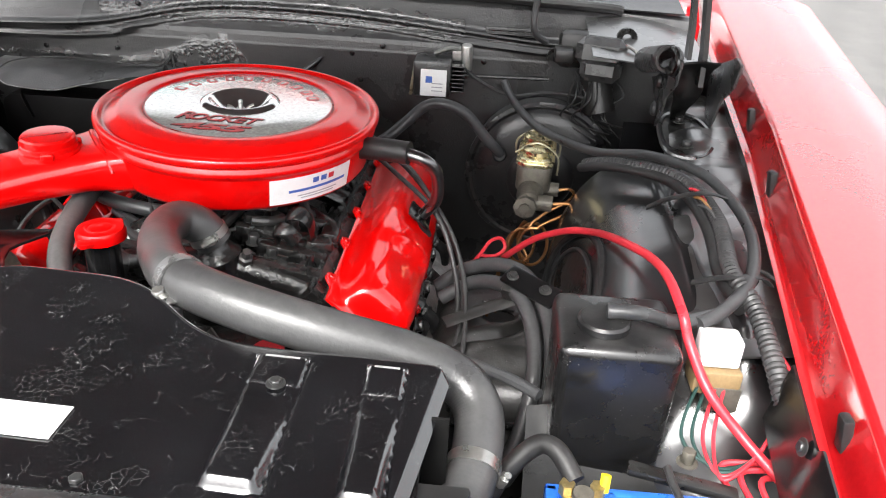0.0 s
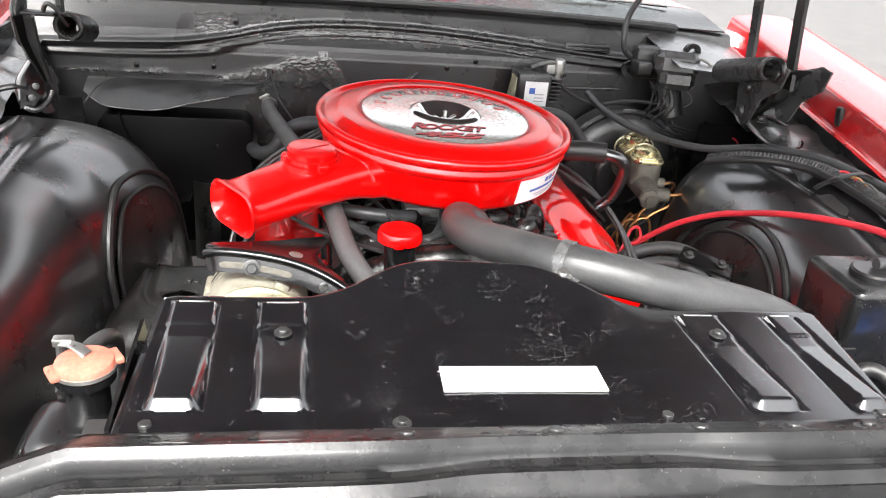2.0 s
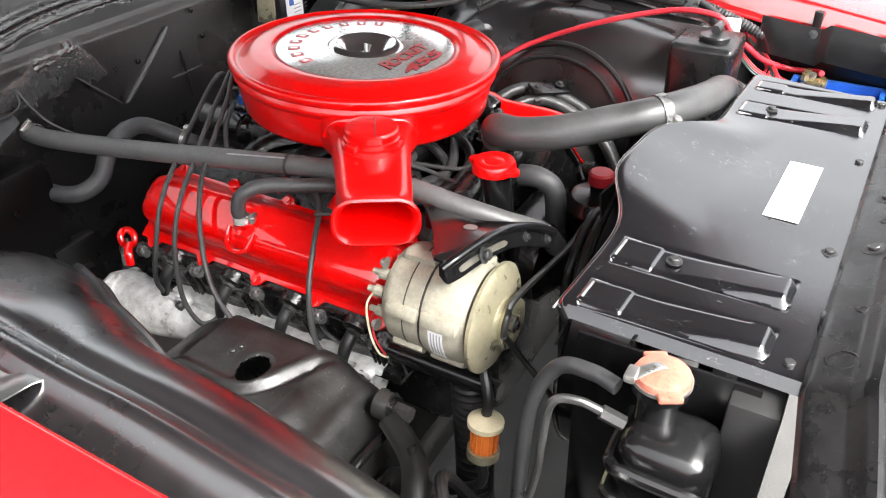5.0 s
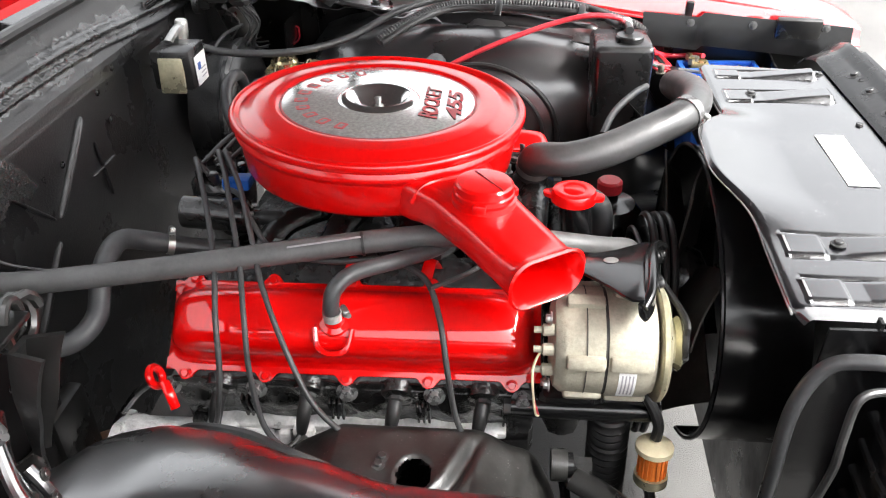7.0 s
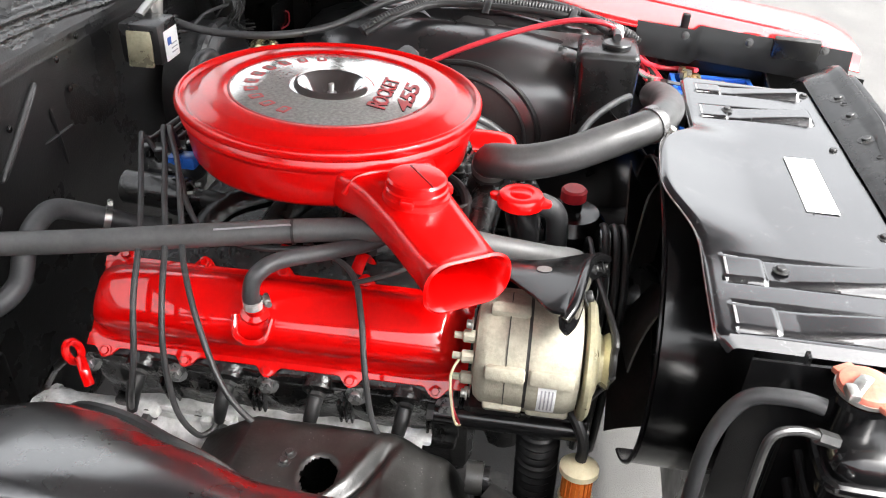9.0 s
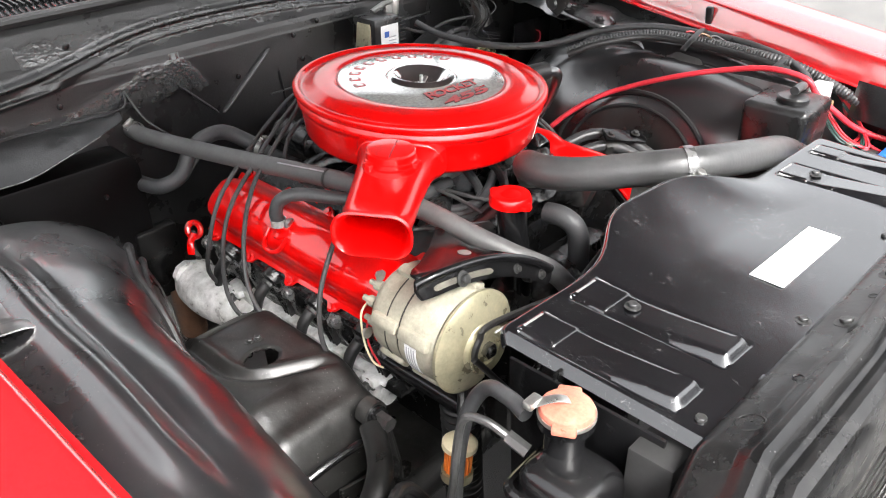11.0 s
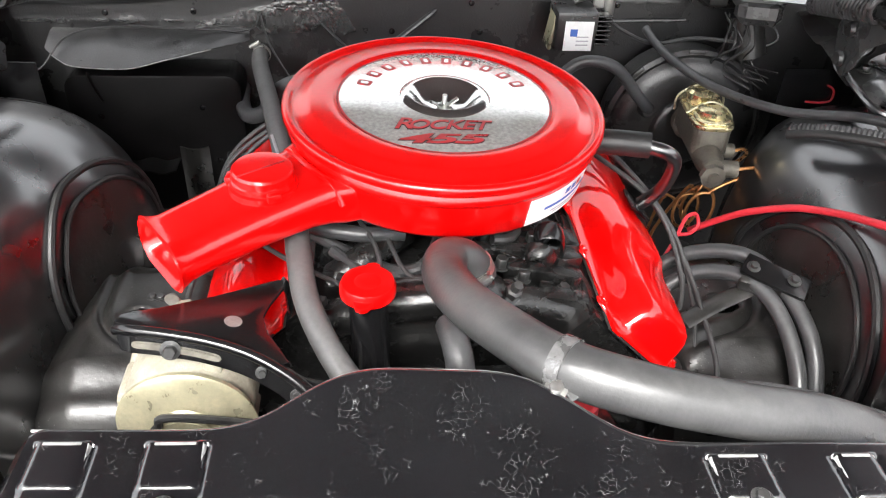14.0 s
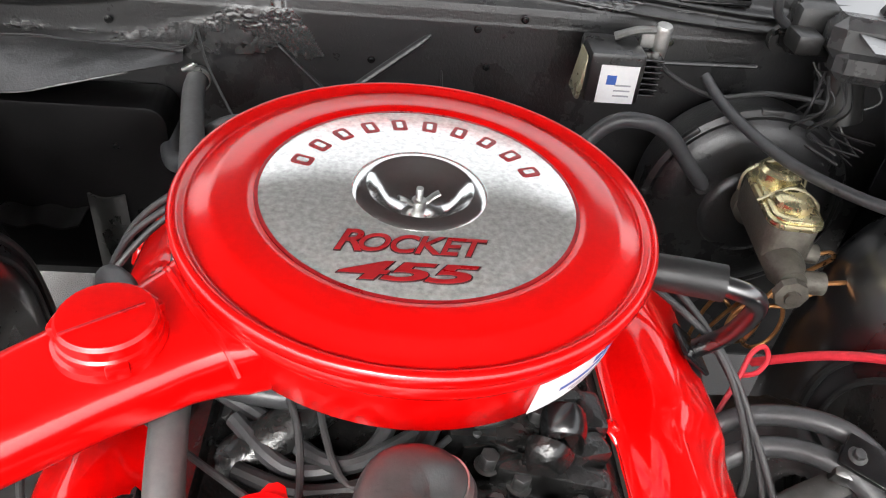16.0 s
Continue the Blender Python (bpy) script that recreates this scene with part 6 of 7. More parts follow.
NB = Vector((0.05, -0.93, 0.36)).normalized()
ARM = [(-0.384, -0.366, 0.852), (-0.366, -0.376, 0.856), (-0.333, -0.383, 0.857), (-0.285, -0.391, 0.852), (-0.24, -0.40, 0.840), (-0.20, -0.414, 0.822), (-0.172, -0.428, 0.802)]
part("slotted_arm", arc_plate(ARM, 0.030, 0.007, NB), BLACK, brk)
part("arm_rib", tube([(x, y - 0.001, z + 0.0145 - 0.004 * (x < -0.38)) for x, y, z in ARM], 0.0062, 12, 6), BLACK, brk, "gloss black folded rib")
part("slot", arc_plate([(-0.366, -0.3805, 0.853), (-0.34, -0.386, 0.8545), (-0.30, -0.393, 0.851), (-0.268, -0.399, 0.845)], 0.0085, 0.006, NB), IRON_GREY, brk, "bare metal slot")
bolts(brk, [(-0.322, -0.3925, 0.854)], NB, 0.0075, 0.010, STEEL_DARK, washer=1.5)
bolts(brk, [(-0.225, -0.408, 0.832), (-0.188, -0.424, 0.812)], NB, 0.005, 0.006, STEEL_DARK)
LEAN = Matrix(((1, 0, 0, 0), (0, 1, 0, 0), (-0.2, -0.068, 1, 0.7675), (0, 0, 0, 1)))
part("brace", prism([(-0.384, -0.367), (-0.381, -0.353), (-0.37, -0.344), (-0.346, -0.333), (-0.29, -0.297), (-0.224, -0.247), (-0.213, -0.245), (-0.212, -0.255), (-0.227, -0.30), (-0.232, -0.325), (-0.224, -0.352), (-0.196, -0.40), (-0.205, -0.407), (-0.24, -0.395), (-0.285, -0.386), (-0.333, -0.378), (-0.366, -0.371)], 0.0, 0.005, 0.0015, m=LEAN), BLACK, brk, "black sheet brace with a round hole")
part("hole", lathe([(0, 0), (0.0095, 0), (0.010, 0.001), (0, 0.001)], 20, m=LEAN @ pose(-0.263, -0.342, 0.0052)), ALLOY_CARB, brk)
part("strut", tube([(-0.20, -0.405, 0.825), (-0.17, -0.40, 0.80), (-0.12, -0.385, 0.775)], 0.011, 8, 5, flat=0.4), BLACK, brk)
part("weld_nut", lathe([(0.013, -0.004), (0.013, 0.006), (0.008, 0.009), (0, 0.009)], 16, m=aim((-0.198, -0.408, 0.812), NB)), BLACK_DIRTY, brk)
part("head_leg", tube([(-0.217, -0.25, 0.832), (-0.212, -0.25, 0.82), (-0.21, -0.25, 0.79)], 0.012, 8, 5, flat=0.3), BLACK, brk)
part("lower_mount", box(-0.30, -0.30, 0.634, 0.06, 0.10, 0.05, 0.014), CAST_BLACK, brk, "oily black lower mount")
part("mount_bolt", tube([(-0.325, -0.215, 0.634), (-0.325, -0.425, 0.634)], 0.0145, 14, 1), BLACK, brk)
part("mount_nut", tube([(-0.325, -0.205, 0.634), (-0.325, -0.222, 0.634)], 0.012, 6, 1), STEEL_DARK, brk)

# ---- hoses ----
UH = [(0.03, -0.243, 0.83), (0.012, -0.247, 0.858), (-0.012, -0.262, 0.873), (-0.018, -0.30, 0.877), (0.0, -0.36, 0.886), (0.035, -0.43, 0.903), (0.081, -0.493, 0.915), (0.16, -0.525, 0.908), (0.25, -0.535, 0.89), (0.34, -0.532, 0.866), (0.40, -0.535, 0.842), (0.428, -0.56, 0.82), (0.43, -0.61, 0.80), (0.418, -0.67, 0.785), (0.415, -0.74, 0.775)]
uh = thing("upper_radiator_hose", "thick grey rubber radiator hose with a clamp and strap", "hose")
part("hose", tube(UH, 0.0275, 28, 14, ribs=0.0015, rib_len=0.006), RUBBER_HOSE, uh)
clamp_band(uh, (0.021, -0.245, 0.845), (-0.4, -0.1, 0.9), 0.0278, 0.012, screw=10)
clamp_band(uh, (0.4275, -0.625, 0.796), (-0.15, -0.95, -0.25), 0.0278, 0.014, screw=-20)
strap = part("strap", lathe([(0.0275, -0.0075), (0.0302, -0.0075), (0.0302, 0.0075), (0.0275, 0.0075), (0.0275, -0.0075)], 32, m=aim((0.081, -0.493, 0.915), (0.6, -0.55, 0.08))), HEAD_BOLT, uh, "dark grey steel hose strap")
part("strap_foot", box(0.076, -0.511, 0.915, 0.018, 0.046, 0.004, 0.0015, m=pose(0, 0, 0, 22, 0, 35)), HEAD_BOLT, uh)
bolts(uh, [(0.0675, -0.521, 0.912)], (-0.1, -0.3, 0.9), 0.0075, 0.008, STEEL)

hh = thing("heater_hose", "long grey rubber heater hose from firewall to water pump", "hose", group="heater hoses")
part("hose", tube([(-0.325, 0.525, 0.825), (-0.322, 0.46, 0.823), (-0.285, 0.28, 0.828), (-0.245, 0.08, 0.84), (-0.215, -0.08, 0.848), (-0.20, -0.2, 0.842), (-0.185, -0.28, 0.825), (-0.155, -0.345, 0.80), (-0.12, -0.39, 0.775), (-0.08, -0.40, 0.73)], 0.0165, 18, 10), RUBBER_LIGHT, hh)
clamp_band(hh, (-0.3235, 0.505, 0.8245), (0, 1, 0), 0.0168, 0.01, screw=60)
part("print_bar", tube([(-0.262, 0.10, 0.8545), (-0.238, 0.0, 0.86)], 0.0025, 6, 2, flat=0.3), PRINT, hh)
part("zip_tie", lathe([(0.0165, -0.002), (0.018, -0.002), (0.018, 0.002), (0.0165, 0.002), (0.0165, -0.002)], 20, m=aim((-0.231, 0.0, 0.8445), (0.2, -0.97, 0.05))), RUBBER_DARK, hh)
hh2 = thing("heater_hose", "looped grey rubber heater hose behind the engine", "hose", group="heater hoses")
part("hose", tube([(-0.37, 0.525, 0.745), (-0.365, 0.46, 0.74), (-0.345, 0.40, 0.74), (-0.31, 0.375, 0.76), (-0.285, 0.37, 0.80), (-0.25, 0.37, 0.822), (-0.205, 0.37, 0.822), (-0.17, 0.35, 0.80), (-0.14, 0.29, 0.77), (-0.12, 0.24, 0.755)], 0.0155, 16, 10), RUBBER, hh2)
clamp_band(hh2, (-0.155, 0.32, 0.786), (0.4, -0.8, -0.3), 0.016, 0.01)

pcv = thing("pcv_hose", "grey rubber breather hose from the red valve cover", "hose")
px, pz = bank_point(-1, 0.075, 0.068)
part("hose", tube([(px - 0.008, 0.031, pz + 0.012), (px - 0.012, 0.031, pz + 0.035), (px - 0.004, 0.024, pz + 0.058), (px + 0.02, 0.0, pz + 0.068), (px + 0.06, -0.06, pz + 0.065), (px + 0.11, -0.11, pz + 0.058), (-0.12, -0.13, 0.82), (-0.06, -0.12, 0.815)], 0.0115, 14, 8), RUBBER, pcv)
clamp_band(pcv, (px - 0.009, 0.031, pz + 0.016), (0, 0, 1), 0.012, 0.012, screw=120, material=CHROME)
part("valve", tube([(px - 0.006, 0.031, pz + 0.0), (px - 0.008, 0.031, pz + 0.014)], 0.010, 12, 1), IRON_SILVER, pcv)

bh = thing("brake_booster_hose", "black vacuum hose arching to the brake booster", "hose")
part("hose", tube([(0.10, 0.20, 0.80), (0.19, 0.30, 0.80), (0.245, 0.345, 0.835), (0.285, 0.355, 0.87), (0.325, 0.352, 0.878), (0.37, 0.355, 0.86), (0.415, 0.36, 0.81), (0.445, 0.365, 0.777), (0.455, 0.372, 0.765)], 0.0115, 14, 8), RUBBER, bh)
part("elbow", lathe([(0, 0), (0.016, 0), (0.016, 0.02), (0.012, 0.026), (0, 0.026)], 16, m=aim((0.45, 0.385, 0.765), (0, -1, 0.2))), RUBBER_DARK, bh)

# bypass hose stub and vacuum hoses under the air cleaner
by = thing("bypass_hose", "short grey rubber bypass hose at the water pump", "hose")
part("hose", tube([(-0.01, -0.30, 0.80), (-0.005, -0.335, 0.80), (0.0, -0.36, 0.775), (0.0, -0.365, 0.70)], 0.018, 16, 8), RUBBER, by)
vh = thing("vacuum_hoses", "thin black vacuum hoses below the air cleaner", "hose")
for a, b, c, d in (((-0.16, -0.14, 0.80), (-0.10, -0.19, 0.79), (-0.03, -0.17, 0.80), (0.0, -0.09, 0.83)),
                   ((-0.15, -0.19, 0.79), (-0.08, -0.22, 0.80), (0.0, -0.20, 0.815), (0.04, -0.11, 0.84)),
                   ((-0.19, -0.10, 0.80), (-0.13, -0.13, 0.785), (-0.06, -0.19, 0.80), (0.02, -0.16, 0.82)),
                   ((0.15, -0.12, 0.80), (0.12, -0.06, 0.83), (0.14, 0.04, 0.83), (0.16, 0.1, 0.8))):
    part("hose", tube([a, b, c, d], 0.0085, 10, 8), RUBBER_DARK if a[1] < -0.15 else RUBBER, vh)
for a, b, c in (((-0.14, -0.08, 0.84), (-0.10, -0.16, 0.82), (-0.09, -0.24, 0.80)), ((-0.10, -0.05, 0.82), (-0.05, -0.22, 0.81), (0.05, -0.16, 0.82)), ((-0.3, -0.1, 0.82), (-0.22, -0.16, 0.80), (-0.1, -0.25, 0.80))):
    part("wire", tube([a, b, c], 0.0035, 8, 8), WIRE_BLACK, vh)

# ---- oil filler tube with red cap ----
fill = thing("oil_filler", "black oil filler tube with a red lugged cap", "oil filler")
part("tube", tube([(-0.105, -0.325, 0.60), (-0.107, -0.315, 0.74), (-0.11, -0.302, 0.858)], 0.024, 20, 3), BLACK, fill)
fc = lathe([(0, 0.012), (0.012, 0.012), (0.016, 0.010), (0.024, 0.012), (0.031, 0.010), (0.034, 0.004), (0.034, -0.006), (0.030, -0.008), (0, -0.008)], 40)
for a in (80, 260):
    prism([(0.028, -0.014), (0.043, -0.007), (0.046, 0.0), (0.043, 0.007), (0.028, 0.014)], -0.003, 0.004, 0.001, m=pose(0, 0, 0, 0, 0, a), bm=fc)
part("cap", fc, RED_LID, fill, "glossy red lugged cap", m=pose(-0.11, -0.301, 0.862))
ps = thing("power_steering_reservoir", "black power steering reservoir with a dark red cap", "reservoir")
part("can", lathe([(0, -0.12), (0.06, -0.12), (0.065, -0.1), (0.065, -0.01), (0.05, 0.01), (0.018, 0.015), (0.018, 0.04), (0, 0.04)], 32, m=pose(0.144, -0.391, 0.70)), BLACK, ps)
part("cap", lathe([(0.021, -0.012), (0.023, -0.010), (0.023, 0.008), (0.019, 0.012), (0.0, 0.012)], 28, m=pose(0.144, -0.391, 0.745)), PRINT_RED, ps, "dark red cap")

# ---- exhaust manifolds ----
for s in (-1, 1):
    yo = 0.0 if s < 0 else -0.04
    ex = thing("exhaust_manifold", "silver painted cast exhaust manifold with dull bolts", "exhaust manifold", group="exhaust manifolds")
    part("log", tube([(s * 0.285, yo - 0.19, 0.515, 0.024), (s * 0.29, yo - 0.08, 0.508, 0.030), (s * 0.295, yo + 0.1, 0.503, 0.036), (s * 0.305, yo + 0.22, 0.503, 0.044), (s * 0.318, yo + 0.30, 0.505, 0.05), (s * 0.318, yo + 0.36, 0.505, 0.05), (s * 0.312, yo + 0.385, 0.505, 0.05)], 0.03, 22, 8), IRON_SILVER, ex)
    for y in (-0.145, -0.02, 0.06, 0.18):
        part("port", box(s * 0.287, y + yo, 0.535, 0.05, 0.07, 0.05, 0.012, m=pose(0, 0, 0, 0, s * 12, 0)), IRON_SILVER, ex)
    part("flange", box(s * 0.298, yo + 0.02, 0.562, 0.034, 0.46, 0.013, 0.004, m=pose(0, 0, 0, 0, s * 8, 0)), IRON_SILVER, ex)
    for y in (0.216, 0.097, -0.057, -0.181):
        part("lug", box(s * 0.31, y + yo, 0.558, 0.035, 0.034, 0.018, 0.006), IRON_SILVER, ex)
        bolts(ex, [(s * 0.322, y + yo, 0.552)], (s, 0, -0.2), 0.0095, 0.014, STEEL_DARK)
        part("web", box(s * 0.315, y + yo + 0.03, 0.535, 0.014, 0.02, 0.045, 0.005, m=pose(0, 0, 0, 0, s * 10, 0)), IRON_SILVER, ex)
    part("outlet_flange", prism([(0.055, -0.02), (0.062, 0.0), (0.055, 0.02), (0.0, 0.05), (-0.055, 0.02), (-0.062, 0.0), (-0.055, -0.02), (0.0, -0.05)], 0, 0.014, 0.003, m=aim((s * 0.312, yo + 0.385, 0.51), (0, 1, 0.1), 50)), IRON_SILVER, ex)
    part("down_pipe", tube([(s * 0.312, yo + 0.39, 0.50), (s * 0.31, yo + 0.46, 0.46), (s * 0.28, yo + 0.52, 0.3)], 0.032, 14, 6), BROWN_RUST, ex)
# heat shield and engine mount below the passenger side manifold
em = thing("engine_mount", "dusty black engine mount bracket beside the block", "bracket")
part("plate", sheet(lambda u, v: (-0.255 - 0.11 * v, -0.13 + 0.26 * u, 0.45 - 0.12 * v + 0.03 * math.sin(u * 3.1)), 14, 10, 0.005), BLACK_DIRTY, em)
part("bracket", prism([(0, 0), (0.07, 0.01), (0.09, 0.07), (0.05, 0.13), (0.0, 0.10)], 0, 0.006, 0.002, m=pose(-0.33, 0.02, 0.42, 90, 0, 70)), BLACK_DIRTY, em)
part("arm", tube([(-0.30, 0.07, 0.50), (-0.365, 0.075, 0.565), (-0.41, 0.055, 0.585), (-0.44, 0.03, 0.57)], 0.026, 12, 6, flat=0.5), BLACK, em, "black pressed mount arm")
dm = thing("dipstick", "red ringed dipstick handle on a dark tube", "dipstick")
part("tube", tube([(-0.345, 0.30, 0.672), (-0.33, 0.34, 0.63), (-0.28, 0.42, 0.52)], 0.006, 10, 5), BLACK_DIRTY, dm)
part("handle", tube([(-0.345 + 0.013 * math.cos(w), 0.292 + 0.006 * math.sin(w), 0.682 + 0.013 * math.sin(w)) for w in (2 * math.pi * k / 12 for k in range(12))], 0.006, 10, 3, closed=True), RED, dm, "red ring handle")
part("tab", tube([(-0.357, 0.275, 0.684), (-0.372, 0.262, 0.676), (-0.378, 0.256, 0.655)], 0.007, 8, 5, flat=0.4), RED, dm)
dm2 = thing("dipstick", "red wire dipstick loop behind the steering hoses", "dipstick")
part("loop", tube([(0.385, 0.0, 0.665), (0.42, 0.04, 0.69), (0.44, 0.065, 0.71), (0.46, 0.075, 0.712), (0.468, 0.07, 0.695), (0.45, 0.055, 0.685), (0.42, 0.045, 0.69)], 0.0035, 8, 6), WIRE_RED, dm2)

# ---- ignition: distributor, coil and plug leads ----
dist = thing("distributor", "black distributor with grey plug leads at the engine's rear", "distributor", (-0.02, 0.272, 0.80))
part("body", lathe([(0.03, -0.10), (0.03, -0.03), (0.05, -0.02), (0.052, 0.0), (0, 0.0)], 28), ALLOY_CARB, dist)
dcap = part("cap", lathe([(0.052, 0), (0.052, 0.028), (0.044, 0.04), (0.03, 0.045), (0, 0.045)], 32), PLASTIC, dist, "black distributor cap with nine towers")
for k in range(9):
    a, r = (radians(45 * k), 0.036) if k < 8 else (0, 0.0)
    part("tower", lathe([(0.009, 0.035), (0.0085, 0.058), (0.006, 0.06), (0, 0.06)], 12, m=Matrix.Translation((r * math.cos(a), r * math.sin(a), 0))), PLASTIC, dcap)
part("vacuum_can", lathe([(0, 0), (0.03, 0), (0.034, 0.008), (0.03, 0.02), (0.01, 0.03), (0, 0.03)], 24, m=aim((-0.05, -0.03, -0.01), (-0.8, -0.5, 0))), STEEL_DARK, dist)
coil = thing("ignition_coil", "dark cylindrical ignition coil with a blue band", "ignition coil")
part("can", tube([(-0.099, 0.312, 0.812), (-0.103, 0.215, 0.808)], 0.0265, 24, 1), BLACK_DIRTY, coil)
part("strap", lathe([(0.0265, -0.012), (0.0282, -0.012), (0.0282, 0.012), (0.0265, 0.012), (0.0265, -0.012)], 28, m=aim((-0.1028, 0.222, 0.8083), (0, -1, 0))), BLACK, coil, "black clamp strap")
part("end", tube([(-0.103, 0.216, 0.808, 0.0262), (-0.1032, 0.207, 0.8078, 0.024), (-0.1035, 0.20, 0.8075, 0.0135), (-0.104, 0.178, 0.807, 0.0125)], 0.02, 20, 1, straight=True), PLASTIC, coil, "black moulded end with a tower")
part("boot", tube([(-0.104, 0.185, 0.807), (-0.106, 0.165, 0.806), (-0.10, 0.145, 0.80)], 0.0135, 14, 5), RUBBER_DARK, coil, "black rubber boot")
for dx in (-0.014, 0.014):
    part("terminal", tube([(-0.103 + dx, 0.206, 0.82), (-0.103 + dx, 0.194, 0.821)], 0.0035, 8, 1), STEEL, coil)
part("blue_plug", box(-0.052, 0.235, 0.842, 0.03, 0.045, 0.02, 0.004), BLUE, coil, "blue plastic plug")


def lead(points, group="plug leads"):
    w = thing("plug_lead", "grey spark plug lead draped over the red valve cover", "cable", group=group)
    part("cable", tube(points, 0.0042, 10, 10), WIRE_BLACK, w)
    return w


def plug_end(k):
    y = (-0.175, -0.05, 0.079, 0.209)[k]
    out = Vector((-0.75, 0.0, -0.35)).normalized()
    return tuple(Vector((-0.322, y, 0.648)) + out * 0.034 + Vector((0, 0.010, -0.040)))


E3, E2, E1, E0 = plug_end(3), plug_end(2), plug_end(1), plug_end(0)
lead([(-0.05, 0.28, 0.85), (-0.05, 0.298, 0.88), (-0.10, 0.275, 0.888), (-0.19, 0.235, 0.865), (-0.27, 0.205, 0.83), (-0.335, 0.19, 0.782), (-0.37, 0.184, 0.72), (-0.38, 0.195, 0.65), E3])
lead([(-0.05, 0.25, 0.85), (-0.07, 0.25, 0.905), (-0.13, 0.222, 0.895), (-0.20, 0.195, 0.868), (-0.27, 0.168, 0.832), (-0.335, 0.15, 0.785), (-0.37, 0.142, 0.72), (-0.386, 0.13, 0.64), (-0.382, 0.11, 0.592), (-0.368, 0.097, 0.585), E2])
lead([(-0.03, 0.25, 0.85), (-0.08, 0.235, 0.91), (-0.15, 0.195, 0.888), (-0.23, 0.16, 0.852), (-0.30, 0.13, 0.812), (-0.355, 0.092, 0.75), (-0.384, 0.055, 0.68), (-0.386, 0.012, 0.625), (-0.372, -0.022, 0.605), E1])
lead([(-0.09, 0.24, 0.85), (-0.14, 0.20, 0.865), (-0.19, 0.17, 0.85), (-0.225, 0.13, 0.825), (-0.235, 0.05, 0.815), (-0.235, -0.03, 0.82), (-0.275, -0.09, 0.82), (-0.325, -0.115, 0.79), (-0.365, -0.128, 0.73), (-0.38, -0.14, 0.66), (-0.37, -0.155, 0.61), E0])
lead([(-0.02, 0.26, 0.86), (0.08, 0.22, 0.87), (0.18, 0.14, 0.855), (0.26, 0.05, 0.84), (0.345, -0.02, 0.79), (0.385, -0.08, 0.70), (0.39, -0.1, 0.63)])
lead([(-0.02, 0.28, 0.86), (0.1, 0.25, 0.87), (0.2, 0.17, 0.85), (0.29, 0.06, 0.835), (0.37, -0.02, 0.76), (0.40, -0.10, 0.68), (0.385, -0.20, 0.62)])
lead([(-0.03, 0.3, 0.86), (0.12, 0.27, 0.86), (0.24, 0.16, 0.835), (0.31, 0.05, 0.82), (0.385, -0.04, 0.73), (0.405, -0.15, 0.67), (0.40, -0.24, 0.64), (0.375, -0.28, 0.60)])
# red lead clip brackets on the passenger side cover
clip = thing("lead_clip", "red bracket that holds the plug leads", "bracket")
for y in (-0.09, 0.02):
    part("strap", tube([(-0.205, y - 0.012, 0.79), (-0.225, y - 0.006, 0.815), (-0.25, y, 0.80)], 0.009, 8, 4, flat=0.3), RED, clip)

# ---- fuel filter ----
ff = thing("fuel_filter", "clear fuel filter with amber pleats and cream ends", "fuel filter")
F0 = Vector((-0.355, -0.418, 0.60))
FD = Vector((-0.12, 0.0, -1)).normalized()
part("element", lathe([(0, 0.008), (0.019, 0.008), (0.019, 0.05), (0, 0.05)], 36, m=aim(F0, FD)), AMBER, ff, "amber pleated paper element")
for k in range(18):
    a = radians(20 * k)
    part("pleat", box(0.0195 * math.cos(a), 0.0195 * math.sin(a), 0.029, 0.003, 0.0025, 0.04, 0, m=pose(0, 0, 0, 0, 0, 20 * k)), AMBER, ff, m=aim(F0, FD))
part("end_cap", lathe([(0.004, -0.02), (0.006, -0.008), (0.022, -0.004), (0.0265, 0.0), (0.0265, 0.008), (0, 0.009)], 32, m=aim(F0, FD)), FILTER_END, ff, "cream plastic end")
part("end_cap", lathe([(0, 0.05), (0.024, 0.05), (0.024, 0.064), (0.018, 0.07), (0.005, 0.074), (0.005, 0.09), (0, 0.09)], 32, m=aim(F0, FD)), GOLD_DULL, ff)
part("fuel_hose", tube([tuple(F0 - FD * 0.012), tuple(F0 - FD * 0.04), (-0.33, -0.40, 0.67), (-0.29, -0.36, 0.69)], 0.008, 10, 6), RUBBER_DARK, ff)
part("fuel_hose", tube([tuple(F0 + FD * 0.08), tuple(F0 + FD * 0.12), (-0.36, -0.36, 0.42)], 0.008, 10, 6), RUBBER_DARK, ff)
boot = thing("steering_boot", "ribbed black rubber boot below the alternator", "boot")
part("bellows", tube([(-0.295, -0.36, 0.63), (-0.29, -0.365, 0.50), (-0.285, -0.37, 0.30)], 0.03, 22, 4, ribs=0.07, rib_len=0.014), RUBBER_DARK, boot)

# ---- brake booster and master cylinder ----
boost = thing("brake_booster", "large round black brake booster on the firewall", "brake booster", m=aim((0.546, 0.495, 0.710), (-0.02, -1, 0.02)) @ Matrix.Diagonal((1.21, 1.21, 0.95, 1)))
part("shell", lathe([(0, 0), (0.125, 0.0), (0.132, 0.02), (0.132, 0.075), (0.138, 0.08), (0.138, 0.09), (0.131, 0.096), (0.126, 0.094), (0.122, 0.098), (0.114, 0.106), (0.10, 0.110), (0.062, 0.114), (0.058, 0.122), (0.05, 0.125), (0, 0.126)], 72), TAR, boost, smooth=45)
for a in range(0, 360, 45):
    part("crimp", box(0.133 * math.cos(radians(a)), 0.133 * math.sin(radians(a)), 0.088, 0.012, 0.03, 0.014, 0.003, m=pose(0, 0, 0, 0, 0, a)), TAR, boost)
